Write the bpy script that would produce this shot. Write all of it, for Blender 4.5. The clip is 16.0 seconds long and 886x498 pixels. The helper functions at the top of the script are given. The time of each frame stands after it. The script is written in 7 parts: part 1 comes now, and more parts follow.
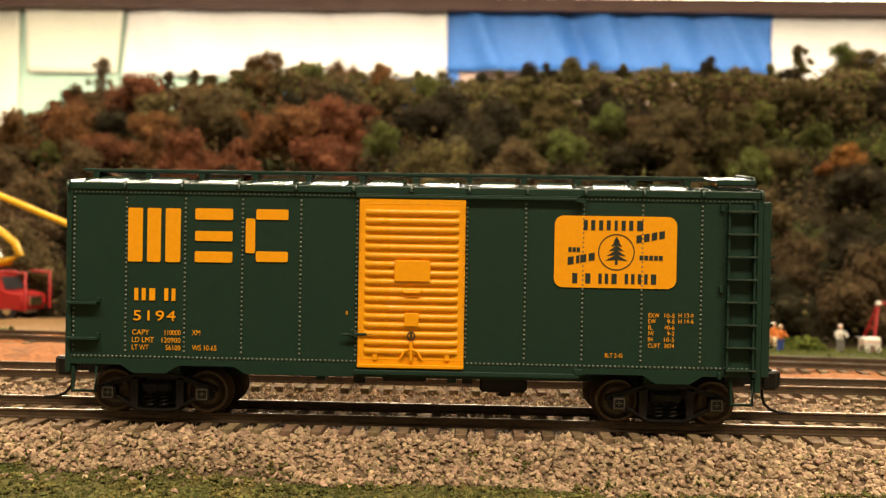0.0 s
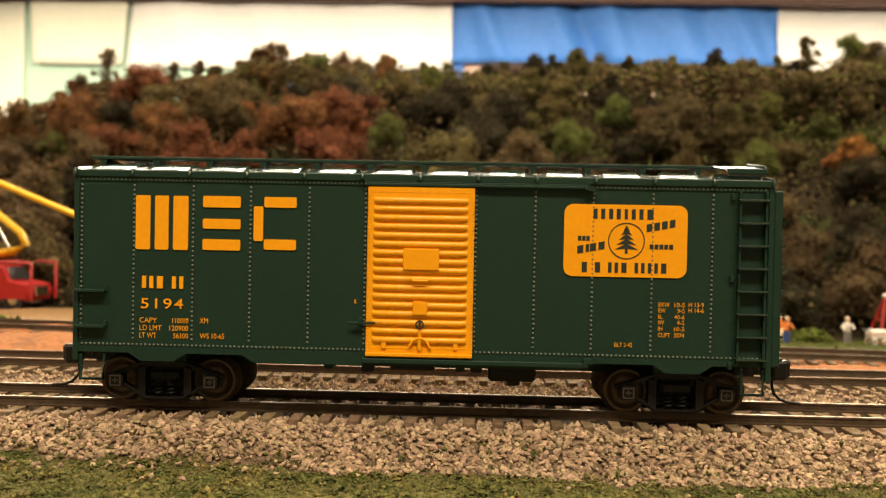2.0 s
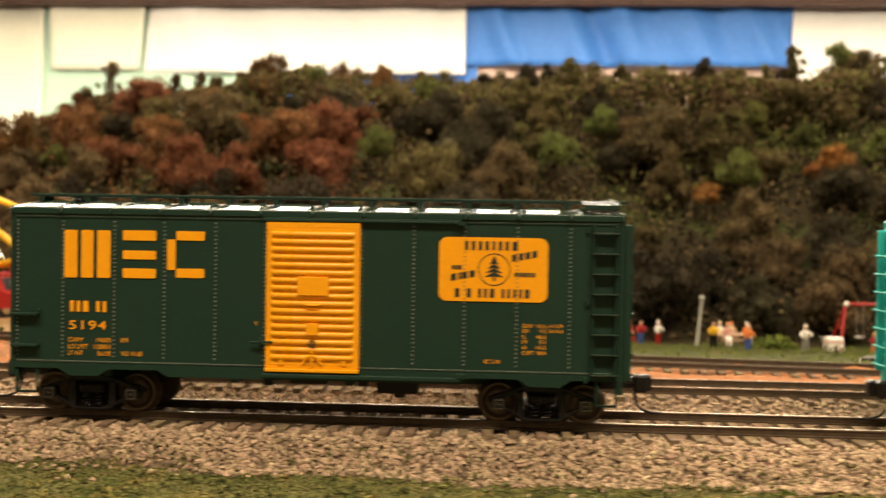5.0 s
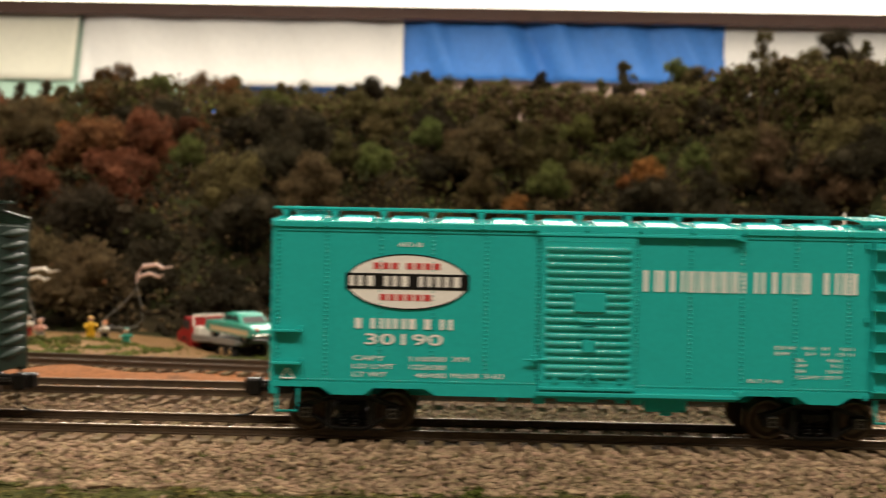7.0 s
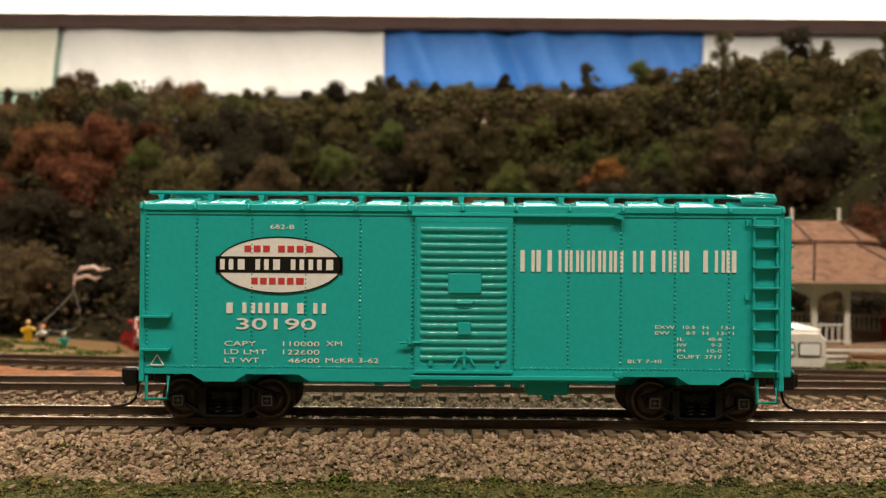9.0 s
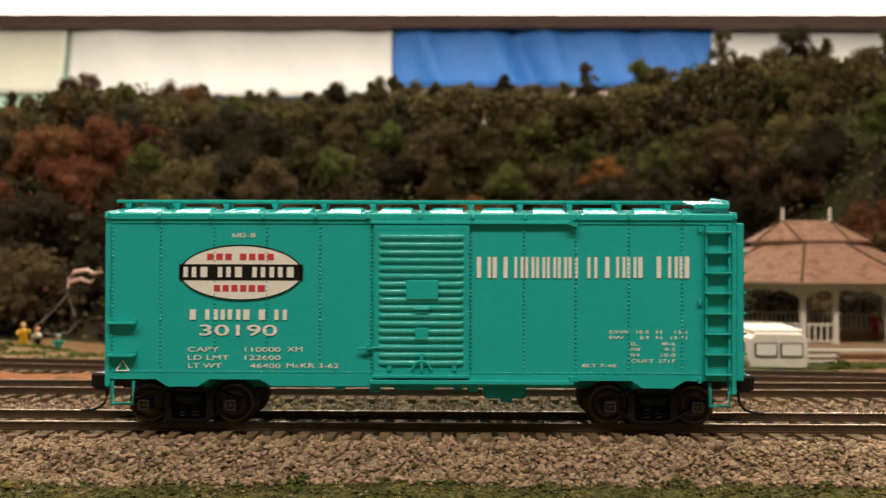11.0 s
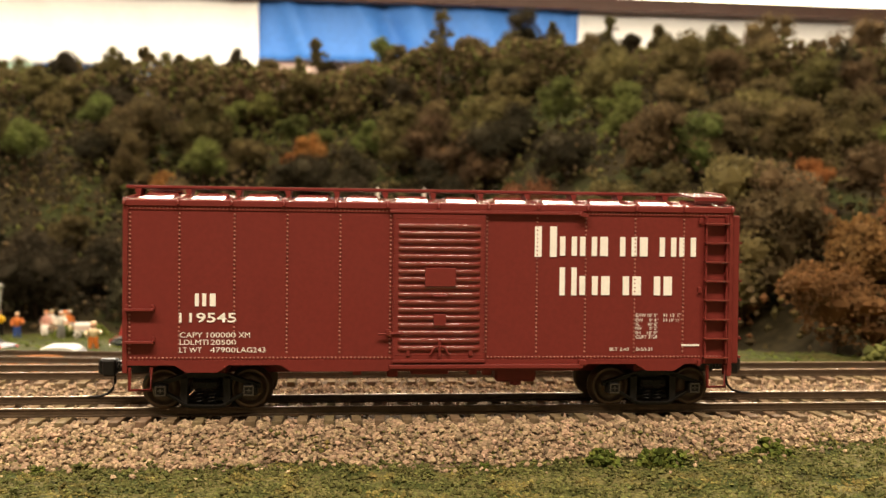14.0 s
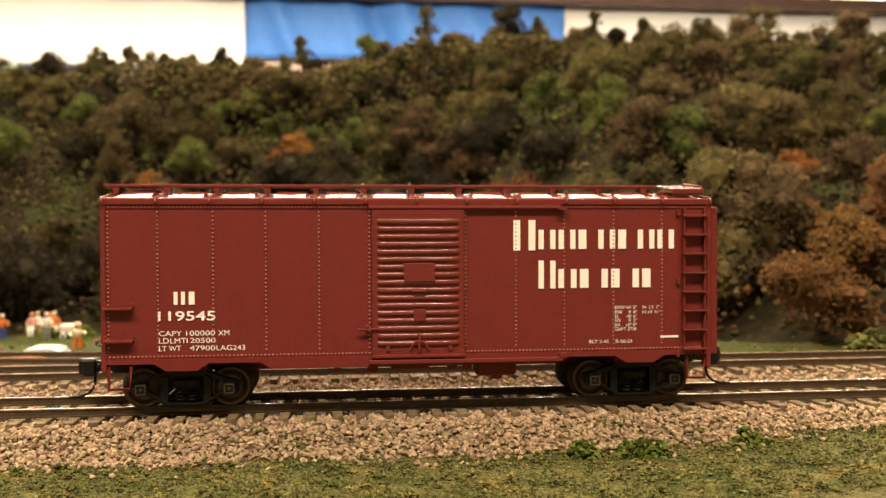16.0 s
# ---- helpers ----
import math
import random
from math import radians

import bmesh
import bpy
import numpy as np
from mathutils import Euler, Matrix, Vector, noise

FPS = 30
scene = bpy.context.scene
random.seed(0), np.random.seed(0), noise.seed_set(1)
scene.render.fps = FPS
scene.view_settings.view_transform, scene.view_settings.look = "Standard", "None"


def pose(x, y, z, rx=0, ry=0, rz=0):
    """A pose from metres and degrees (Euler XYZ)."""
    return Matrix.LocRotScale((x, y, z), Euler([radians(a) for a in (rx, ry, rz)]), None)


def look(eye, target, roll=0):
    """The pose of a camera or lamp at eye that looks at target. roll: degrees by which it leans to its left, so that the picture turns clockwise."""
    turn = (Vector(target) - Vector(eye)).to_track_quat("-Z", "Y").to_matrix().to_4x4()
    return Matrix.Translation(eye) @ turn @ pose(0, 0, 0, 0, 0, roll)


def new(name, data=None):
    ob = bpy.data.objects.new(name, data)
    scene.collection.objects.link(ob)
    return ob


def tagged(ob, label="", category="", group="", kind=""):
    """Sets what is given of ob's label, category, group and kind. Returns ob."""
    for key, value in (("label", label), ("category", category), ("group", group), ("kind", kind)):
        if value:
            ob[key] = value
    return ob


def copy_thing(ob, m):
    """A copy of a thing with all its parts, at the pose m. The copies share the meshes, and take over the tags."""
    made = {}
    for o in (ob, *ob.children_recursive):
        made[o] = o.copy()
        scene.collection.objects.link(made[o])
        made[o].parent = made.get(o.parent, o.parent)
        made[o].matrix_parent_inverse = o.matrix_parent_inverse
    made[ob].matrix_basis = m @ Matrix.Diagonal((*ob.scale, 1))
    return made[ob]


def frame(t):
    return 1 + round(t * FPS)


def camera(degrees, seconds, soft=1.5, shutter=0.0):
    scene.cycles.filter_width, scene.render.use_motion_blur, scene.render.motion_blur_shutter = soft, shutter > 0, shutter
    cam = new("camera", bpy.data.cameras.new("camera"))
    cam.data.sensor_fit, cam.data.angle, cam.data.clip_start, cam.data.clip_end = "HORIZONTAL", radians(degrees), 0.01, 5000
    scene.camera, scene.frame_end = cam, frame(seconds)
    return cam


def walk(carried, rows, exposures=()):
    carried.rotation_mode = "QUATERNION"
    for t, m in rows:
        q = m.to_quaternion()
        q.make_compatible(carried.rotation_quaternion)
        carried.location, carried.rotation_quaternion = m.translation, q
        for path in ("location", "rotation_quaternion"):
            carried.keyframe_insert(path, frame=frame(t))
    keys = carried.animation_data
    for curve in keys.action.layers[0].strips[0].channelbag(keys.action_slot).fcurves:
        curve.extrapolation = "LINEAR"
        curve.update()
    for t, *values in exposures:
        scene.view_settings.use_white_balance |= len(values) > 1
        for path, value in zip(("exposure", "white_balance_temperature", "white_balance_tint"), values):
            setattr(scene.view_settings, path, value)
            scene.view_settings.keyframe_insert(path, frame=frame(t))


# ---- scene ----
cam = camera(51.00, 16.0, soft=1.25, shutter=0.6)
cam.data.dof.use_dof = True
cam.data.dof.focus_distance = 0.2
cam.data.dof.aperture_fstop = 30
PATH = [
    (0, (0.01297, -0.21132, 0.03874), (-0.0502, 1.7876, 0.0204), 0.961),
    (0.5, (0.01269, -0.21084, 0.03804), (-0.0578, 1.7878, 0.0193), 0.896),
    (1, (0.01209, -0.2101, 0.03748), (-0.0625, 1.7884, 0.0136), 0.921),
    (1.5, (0.01209, -0.21025, 0.03782), (-0.063, 1.7881, 0.0074), 1.018),
    (2, (0.012, -0.21031, 0.03787), (-0.0601, 1.7881, 0.003), 1.098),
    (2.5, (0.0121, -0.21008, 0.03661), (-0.0571, 1.7884, -0.0018), 1.007),
    (3, (0.01135, -0.21019, 0.03734), (-0.0578, 1.7882, -0.002), 0.924),
    (5.5, (0.07361, -0.2367, 0.04571), (-0.0438, 1.7597, 0.0201), 0.956),
    (6, (0.11771, -0.2339, 0.04367), (0.0148, 1.7634, 0.0266), 1.108),
    (6.5, (0.15611, -0.23258, 0.04462), (0.0828, 1.766, 0.0307), 1.224),
    (7, (0.18768, -0.23226, 0.04402), (0.1633, 1.7676, 0.043), 1.136),
    (7.5, (0.20792, -0.22934, 0.04262), (0.2215, 1.7706, 0.0536), 1.068),
    (8, (0.21105, -0.22794, 0.04028), (0.2343, 1.7719, 0.0553), 0.907),
    (8.5, (0.21399, -0.22624, 0.03792), (0.2327, 1.7736, 0.0539), 0.673),
    (9, (0.21369, -0.22769, 0.03801), (0.2174, 1.7722, 0.0569), 0.409),
    (11.5, (0.23741, -0.23224, 0.04177), (0.2186, 1.7676, 0.0545), 0.159),
    (12, (0.28207, -0.23284, 0.04378), (0.2693, 1.7671, 0.0531), 0.321),
    (12.5, (0.32667, -0.2395, 0.04544), (0.3453, 1.7604, 0.0475), 0.307),
    (13, (0.36989, -0.24076, 0.04833), (0.445, 1.7578, 0.0382), 0.868),
    (13.5, (0.41112, -0.23899, 0.04489), (0.5552, 1.7557, 0.0249), 0.984),
    (14, (0.42484, -0.23752, 0.04281), (0.6263, 1.752, 0.0083), 0.617),
    (14.5, (0.42175, -0.23476, 0.0437), (0.6453, 1.7522, -0.003), 0.476),
    (15, (0.42458, -0.23498, 0.0433), (0.6411, 1.7527, -0.0055), 0.112),
    (15.5, (0.42572, -0.23693, 0.04362), (0.6399, 1.7511, -0.0012), -0.101),
    (16, (0.42755, -0.23814, 0.04245), (0.6499, 1.749, 0.0004), -0.161),
]
EXPOSURES = [(0.0, 0.0, 7280, 10), (3.2, 0.0, 7280, 10), (5.3, 0.0, 7220, 10), (5.6, -0.1, 7000, 10), (6.0, -0.16, 6850, 10), (6.5, -0.52, 6500, 10), (7.0, -0.72, 6350, 10), (11.5, -0.72, 6250, 10), (12.5, -0.82, 6250, 10), (13.0, -0.72, 6400, 10), (13.5, -0.12, 6600, 10), (14.0, 0.1, 6950, 10), (14.5, 0.16, 7300, 10), (16.0, 0.16, 7300, 10)]
walk(cam, [(t, look(eye, target, roll)) for t, eye, target, roll in PATH], EXPOSURES)

# ---- light ----
room = bpy.data.worlds.new("room")
scene.world = room
room.use_nodes = True
room.node_tree.nodes["Background"].inputs[0].default_value = (1.0, 0.9, 0.78, 1)
room.node_tree.nodes["Background"].inputs[1].default_value = 0.18


def area_lamp(x, y, z, sx, sy, watts, colour, rx=0.0):
    data = bpy.data.lights.new("ceiling_lamp", "AREA")
    data.shape, data.size, data.size_y, data.energy, data.color = "RECTANGLE", sx, sy, watts, colour
    ob = new("ceiling_lamp", data)
    ob.matrix_world = pose(x, y, z, rx, 0, 0)
    return ob


WARM = (1.0, 0.83, 0.65)
area_lamp(0.2, -1.1, 1.72, 2.4, 0.3, 84.0, WARM)
area_lamp(0.2, 0.6, 1.72, 2.6, 0.5, 66.0, WARM)
area_lamp(0.2, 4.0, 1.72, 8.0, 0.4, 860.0, (1.0, 0.9, 0.76))

# ---- materials ----


def material(name, base, rough=0.6, metal=0.0, scale=300.0, vary=0.15, bump=0.1, second=None, mix=0.0, coarse=None, coat=0.0, rand=0.0, island=0.0, size=0.0004, specular=0.5):
    """Two scales of noise on the colour, fine relief; second: a colour of patches; rand, island: brightness varied object by object or piece by piece."""
    m = bpy.data.materials.new(name)
    m.use_nodes = True
    t = m.node_tree
    b = t.nodes["Principled BSDF"]
    co = t.nodes.new("ShaderNodeTexCoord")
    fine, wide = t.nodes.new("ShaderNodeTexNoise"), t.nodes.new("ShaderNodeTexNoise")
    fine.inputs["Scale"].default_value, fine.inputs["Detail"].default_value = scale, 4
    wide.inputs["Scale"].default_value, wide.inputs["Detail"].default_value = coarse or scale * 0.12, 3
    for n in (fine, wide):
        t.links.new(co.outputs["Object"], n.inputs["Vector"])
    ramp = t.nodes.new("ShaderNodeMapRange")
    ramp.inputs["From Min"].default_value, ramp.inputs["From Max"].default_value = 0.3, 0.7
    ramp.inputs["To Min"].default_value, ramp.inputs["To Max"].default_value = 1 - vary, 1 + vary
    t.links.new(fine.outputs["Fac"], ramp.inputs["Value"])
    patch = t.nodes.new("ShaderNodeMix")
    patch.data_type = "RGBA"
    patch.inputs["A"].default_value = (*base, 1)
    patch.inputs["B"].default_value = (*(second or [c * (1 - vary) for c in base]), 1)
    edge = t.nodes.new("ShaderNodeMapRange")
    edge.inputs["From Min"].default_value, edge.inputs["From Max"].default_value = 0.62 - mix * 0.3, 0.72 - mix * 0.3
    t.links.new(wide.outputs["Fac"], edge.inputs["Value"])
    t.links.new(edge.outputs["Result"], patch.inputs["Factor"])
    hsv = t.nodes.new("ShaderNodeHueSaturation")
    t.links.new(patch.outputs["Result"], hsv.inputs["Color"])
    value = ramp.outputs["Result"]
    if rand or island:
        if rand:
            info = t.nodes.new("ShaderNodeObjectInfo").outputs["Random"]
        else:
            info = t.nodes.new("ShaderNodeNewGeometry").outputs["Random Per Island"]
        r = t.nodes.new("ShaderNodeMapRange")
        r.inputs["To Min"].default_value, r.inputs["To Max"].default_value = 1 - (rand or island), 1 + (rand or island)
        t.links.new(info, r.inputs["Value"])
        mul = t.nodes.new("ShaderNodeMath")
        mul.operation = "MULTIPLY"
        t.links.new(value, mul.inputs[0])
        t.links.new(r.outputs["Result"], mul.inputs[1])
        value = mul.outputs[0]
        h = t.nodes.new("ShaderNodeMapRange")
        h.inputs["To Min"].default_value, h.inputs["To Max"].default_value = 0.5 - 0.018, 0.5 + 0.018
        wn = t.nodes.new("ShaderNodeTexWhiteNoise")
        wn.noise_dimensions = "1D"
        t.links.new(info, wn.inputs["W"])
        t.links.new(wn.outputs["Value"], h.inputs["Value"])
        t.links.new(h.outputs["Result"], hsv.inputs["Hue"])
    t.links.new(value, hsv.inputs["Value"])
    t.links.new(hsv.outputs["Color"], b.inputs["Base Color"])
    rr = t.nodes.new("ShaderNodeMapRange")
    rr.inputs["To Min"].default_value, rr.inputs["To Max"].default_value = max(0.03, rough - 0.1), min(1, rough + 0.1)
    t.links.new(wide.outputs["Fac"], rr.inputs["Value"])
    t.links.new(rr.outputs["Result"], b.inputs["Roughness"])
    b.inputs["Metallic"].default_value = metal
    b.inputs["Specular IOR Level"].default_value = specular
    b.inputs["Coat Weight"].default_value = coat
    if bump:
        bp = t.nodes.new("ShaderNodeBump")
        bp.inputs["Strength"].default_value, bp.inputs["Distance"].default_value = bump, size
        t.links.new(fine.outputs["Fac"], bp.inputs["Height"])
        t.links.new(bp.outputs["Normal"], b.inputs["Normal"])
    return m


def glowing(name, colour, strength):
    m = bpy.data.materials.new(name)
    m.use_nodes = True
    b = m.node_tree.nodes["Principled BSDF"]
    b.inputs["Emission Color"].default_value, b.inputs["Emission Strength"].default_value = (*colour, 1), strength
    return m


GREEN_PAINT = material("dark_green_paint", (0.01, 0.031, 0.021), 0.45, scale=900, vary=0.08, bump=0.03, size=0.0001, specular=0.22)
GREEN_ROOF = material("glossy_green_paint", (0.012, 0.032, 0.022), 0.17, scale=900, vary=0.08, bump=0.02, size=0.0001, specular=0.9)
JADE_ROOF = material("glossy_jade_paint", (0.02, 0.45, 0.43), 0.17, scale=900, vary=0.05, bump=0.02, size=0.0001, specular=0.9)
RED_ROOF = material("glossy_red_paint", (0.16, 0.024, 0.02), 0.17, scale=900, vary=0.06, bump=0.02, size=0.0001, specular=0.9)
JADE_PAINT = material("jade_paint", (0.02, 0.45, 0.43), 0.45, scale=900, vary=0.05, bump=0.03, size=0.0001, specular=0.22)
RED_PAINT = material("oxide_red_paint", (0.16, 0.024, 0.02), 0.5, scale=900, vary=0.06, bump=0.03, size=0.0001, specular=0.22)
# Rivet paints: the heads' highlights are put into a lighter base colour.
GREEN_GLINT = material("rubbed_green_paint", (0.085, 0.11, 0.085), 0.4, scale=900, vary=0.2, bump=0.0, specular=0.6)
RED_GLINT = material("rubbed_red_paint", (0.3, 0.1, 0.075), 0.4, scale=900, vary=0.2, bump=0.0, specular=0.6)
ORANGE_PAINT = material("orange_yellow_paint", (0.83, 0.34, 0.012), 0.45, scale=900, vary=0.04, bump=0.03, size=0.0001, specular=0.22)
ORANGE_GLOSS = material("glossy_orange_paint", (0.83, 0.34, 0.012), 0.3, scale=900, vary=0.04, bump=0.03, size=0.0001, specular=0.6)
WHITE_INK = material("off_white_ink", (0.92, 0.9, 0.86), 0.5, scale=1200, vary=0.05, bump=0.0)
DARK_INK = material("dark_green_ink", (0.012, 0.022, 0.016), 0.5, scale=1200, vary=0.05, bump=0.0)
RED_INK = material("red_ink", (0.6, 0.05, 0.05), 0.5, scale=1200, vary=0.05, bump=0.0)
BLACK_PLASTIC = material("black_plastic", (0.009, 0.008, 0.0075), 0.42, scale=1200, vary=0.2, bump=0.1, size=0.0001, specular=0.22)
BROWN_WHEEL = material("blackened_metal", (0.088, 0.062, 0.042), 0.42, metal=0.6, scale=900, vary=0.2, bump=0.05, size=0.0001)
RAIL_SIDE = material("weathered_rail", (0.075, 0.05, 0.03), 0.55, metal=0.4, scale=600, vary=0.25, bump=0.1, size=0.0001)
RAIL_DULL = material("dull_rail_head", (0.22, 0.15, 0.095), 0.55, metal=0.2, scale=500, vary=0.2, bump=0.05, size=0.0001)
RAIL_RUSTY = material("rusty_rail_head", (0.09, 0.06, 0.035), 0.6, metal=0.3, scale=500, vary=0.2, bump=0.05, size=0.0001)
BEARING = material("worn_bearing_metal", (0.13, 0.115, 0.1), 0.35, metal=0.9, scale=900, vary=0.2, bump=0.1, size=0.0001)
RAIL_TOP = material("polished_rail_head", (0.27, 0.215, 0.165), 0.4, metal=1.0, scale=500, vary=0.1, bump=0.02, size=0.0001)
TIE_WOOD = material("brown_tie", (0.16, 0.115, 0.07), 0.75, scale=700, vary=0.3, bump=0.3, rand=0.25, specular=0.08)
STONE = material("ballast_stone", (0.345, 0.255, 0.17), 0.9, scale=1400, vary=0.3, bump=0.5, island=0.42, specular=0.08)
LOOSE_STONE = material("loose_stone", (0.38, 0.275, 0.19), 0.9, scale=1400, vary=0.3, bump=0.5, rand=0.4, specular=0.08)
STONE_BED = material("ballast_bed", (0.12, 0.085, 0.058), 0.95, scale=700, vary=0.4, bump=0.8, second=(0.2, 0.145, 0.1), mix=0.4, coarse=500, specular=0.08)
DIRT = material("orange_dirt", (0.25, 0.105, 0.042), 0.95, scale=600, vary=0.3, bump=0.6, second=(0.16, 0.08, 0.04), coarse=60, specular=0.08)
TURF = material("turf_foam", (0.095, 0.088, 0.034), 0.95, scale=900, vary=0.6, bump=1.0, second=(0.035, 0.045, 0.012), coarse=90, mix=0.4, specular=0.08)
TURF_TUFT = material("turf_tuft", (0.095, 0.1, 0.034), 0.95, scale=500, vary=0.35, bump=0.5, second=(0.168, 0.142, 0.048), coarse=110, mix=0.3, island=0.5, specular=0.1)
LAWN = material("dark_lawn", (0.04, 0.047, 0.013), 0.95, scale=500, vary=0.5, bump=0.8, second=(0.06, 0.055, 0.016), coarse=60, mix=0.3, specular=0.08)
TUFT_GREEN = material("green_foam", (0.075, 0.095, 0.02), 0.95, scale=500, vary=0.35, bump=0.5, island=0.4, specular=0.08)
SAND = material("sandy_road", (0.2, 0.122, 0.058), 0.95, scale=400, vary=0.2, bump=0.4, second=(0.3, 0.2, 0.1), coarse=25, specular=0.08)
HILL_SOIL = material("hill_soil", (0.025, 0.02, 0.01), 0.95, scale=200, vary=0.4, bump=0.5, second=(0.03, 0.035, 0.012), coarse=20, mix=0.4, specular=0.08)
BARK = material("bark", (0.06, 0.04, 0.025), 0.9, scale=500, vary=0.3, bump=0.4, specular=0.08)


def foliage(name, base, tint, spread=0.3):
    """Thin ground-foam leaves: colour varied tree by tree, leaf by leaf and in soft patches; light passes through them."""
    m = bpy.data.materials.new(name)
    m.use_nodes = True
    t = m.node_tree
    b, out = t.nodes["Principled BSDF"], t.nodes["Material Output"]
    co, info, geo = t.nodes.new("ShaderNodeTexCoord"), t.nodes.new("ShaderNodeObjectInfo"), t.nodes.new("ShaderNodeNewGeometry")
    patch = t.nodes.new("ShaderNodeTexNoise")
    patch.inputs["Scale"].default_value, patch.inputs["Detail"].default_value = 55, 3
    t.links.new(co.outputs["Object"], patch.inputs["Vector"])
    mix = t.nodes.new("ShaderNodeMix")
    mix.data_type = "RGBA"
    mix.inputs["A"].default_value, mix.inputs["B"].default_value = (*base, 1), (*tint, 1)
    edge = t.nodes.new("ShaderNodeMapRange")
    edge.inputs["From Min"].default_value, edge.inputs["From Max"].default_value = 0.35, 0.7
    t.links.new(patch.outputs["Fac"], edge.inputs["Value"])
    t.links.new(edge.outputs["Result"], mix.inputs["Factor"])
    hsv = t.nodes.new("ShaderNodeHueSaturation")
    t.links.new(mix.outputs["Result"], hsv.inputs["Color"])
    tree_value, leaf_value, mul = t.nodes.new("ShaderNodeMapRange"), t.nodes.new("ShaderNodeMapRange"), t.nodes.new("ShaderNodeMath")
    tree_value.inputs["To Min"].default_value, tree_value.inputs["To Max"].default_value = 1 - spread, 1 + spread
    leaf_value.inputs["To Min"].default_value, leaf_value.inputs["To Max"].default_value = 0.6, 1.4
    mul.operation = "MULTIPLY"
    t.links.new(info.outputs["Random"], tree_value.inputs["Value"])
    t.links.new(geo.outputs["Random Per Island"], leaf_value.inputs["Value"])
    t.links.new(tree_value.outputs["Result"], mul.inputs[0])
    t.links.new(leaf_value.outputs["Result"], mul.inputs[1])
    t.links.new(mul.outputs[0], hsv.inputs["Value"])
    white, hue = t.nodes.new("ShaderNodeTexWhiteNoise"), t.nodes.new("ShaderNodeMapRange")
    white.noise_dimensions = "1D"
    hue.inputs["To Min"].default_value, hue.inputs["To Max"].default_value = 0.48, 0.52
    t.links.new(info.outputs["Random"], white.inputs["W"])
    t.links.new(white.outputs["Value"], hue.inputs["Value"])
    t.links.new(hue.outputs["Result"], hsv.inputs["Hue"])
    t.links.new(hsv.outputs["Color"], b.inputs["Base Color"])
    b.inputs["Roughness"].default_value, b.inputs["Specular IOR Level"].default_value = 0.9, 0.1
    thin, both = t.nodes.new("ShaderNodeBsdfTranslucent"), t.nodes.new("ShaderNodeMixShader")
    t.links.new(hsv.outputs["Color"], thin.inputs["Color"])
    both.inputs["Fac"].default_value = 0.4
    t.links.new(b.outputs["BSDF"], both.inputs[1])
    t.links.new(thin.outputs["BSDF"], both.inputs[2])
    t.links.new(both.outputs["Shader"], out.inputs["Surface"])
    return m


FOLIAGE = [
    foliage("rust_foliage", (0.19, 0.088, 0.038), (0.14, 0.075, 0.036)),
    foliage("brown_foliage", (0.145, 0.104, 0.053), (0.112, 0.085, 0.045)),
    foliage("olive_foliage", (0.14, 0.12, 0.048), (0.105, 0.085, 0.039)),
    foliage("green_foliage", (0.13, 0.15, 0.044), (0.1, 0.105, 0.037)),
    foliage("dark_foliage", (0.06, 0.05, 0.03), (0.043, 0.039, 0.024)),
    foliage("orange_foliage", (0.35, 0.15, 0.05), (0.22, 0.115, 0.046), 0.15),
]
SHEET_WHITE = material("white_sheet", (0.78, 0.76, 0.72), 0.9, scale=30, vary=0.03, bump=0.1, size=0.01)
SHEET_CREAM = material("cream_sheet", (0.72, 0.7, 0.58), 0.9, scale=30, vary=0.03, bump=0.1, size=0.01)
SHEET_GREEN = material("pale_green_sheet", (0.4, 0.56, 0.45), 0.9, scale=30, vary=0.03, bump=0.1, size=0.01)
SHEET_BLUE = material("blue_tarp", (0.035, 0.17, 0.52), 0.6, scale=30, vary=0.08, bump=0.15, size=0.01)
SHEET_PINK = material("greyish_pink_cloth", (0.5, 0.36, 0.3), 0.9, scale=30, vary=0.08, bump=0.1, size=0.01)
# Wall colour darkened so that less light comes back from the viewer's side.
LOW_BOUNCE_PAINT = material("dim_wall_paint", (0.3, 0.27, 0.22), 0.9, scale=40, vary=0.05, bump=0.05, size=0.002)
WALL_PAINT = material("wall_paint", (0.75, 0.72, 0.66), 0.9, scale=40, vary=0.04, bump=0.05, size=0.002)
DARK_WOOD = material("dark_brown_fascia", (0.068, 0.03, 0.02), 0.6, scale=60, vary=0.2, bump=0.1)
CARPET = material("grey_carpet", (0.16, 0.15, 0.14), 0.95, scale=200, vary=0.2, bump=0.3)
LAMP_GLOW = glowing("lit_diffuser", (1.0, 0.88, 0.7), 5.0)


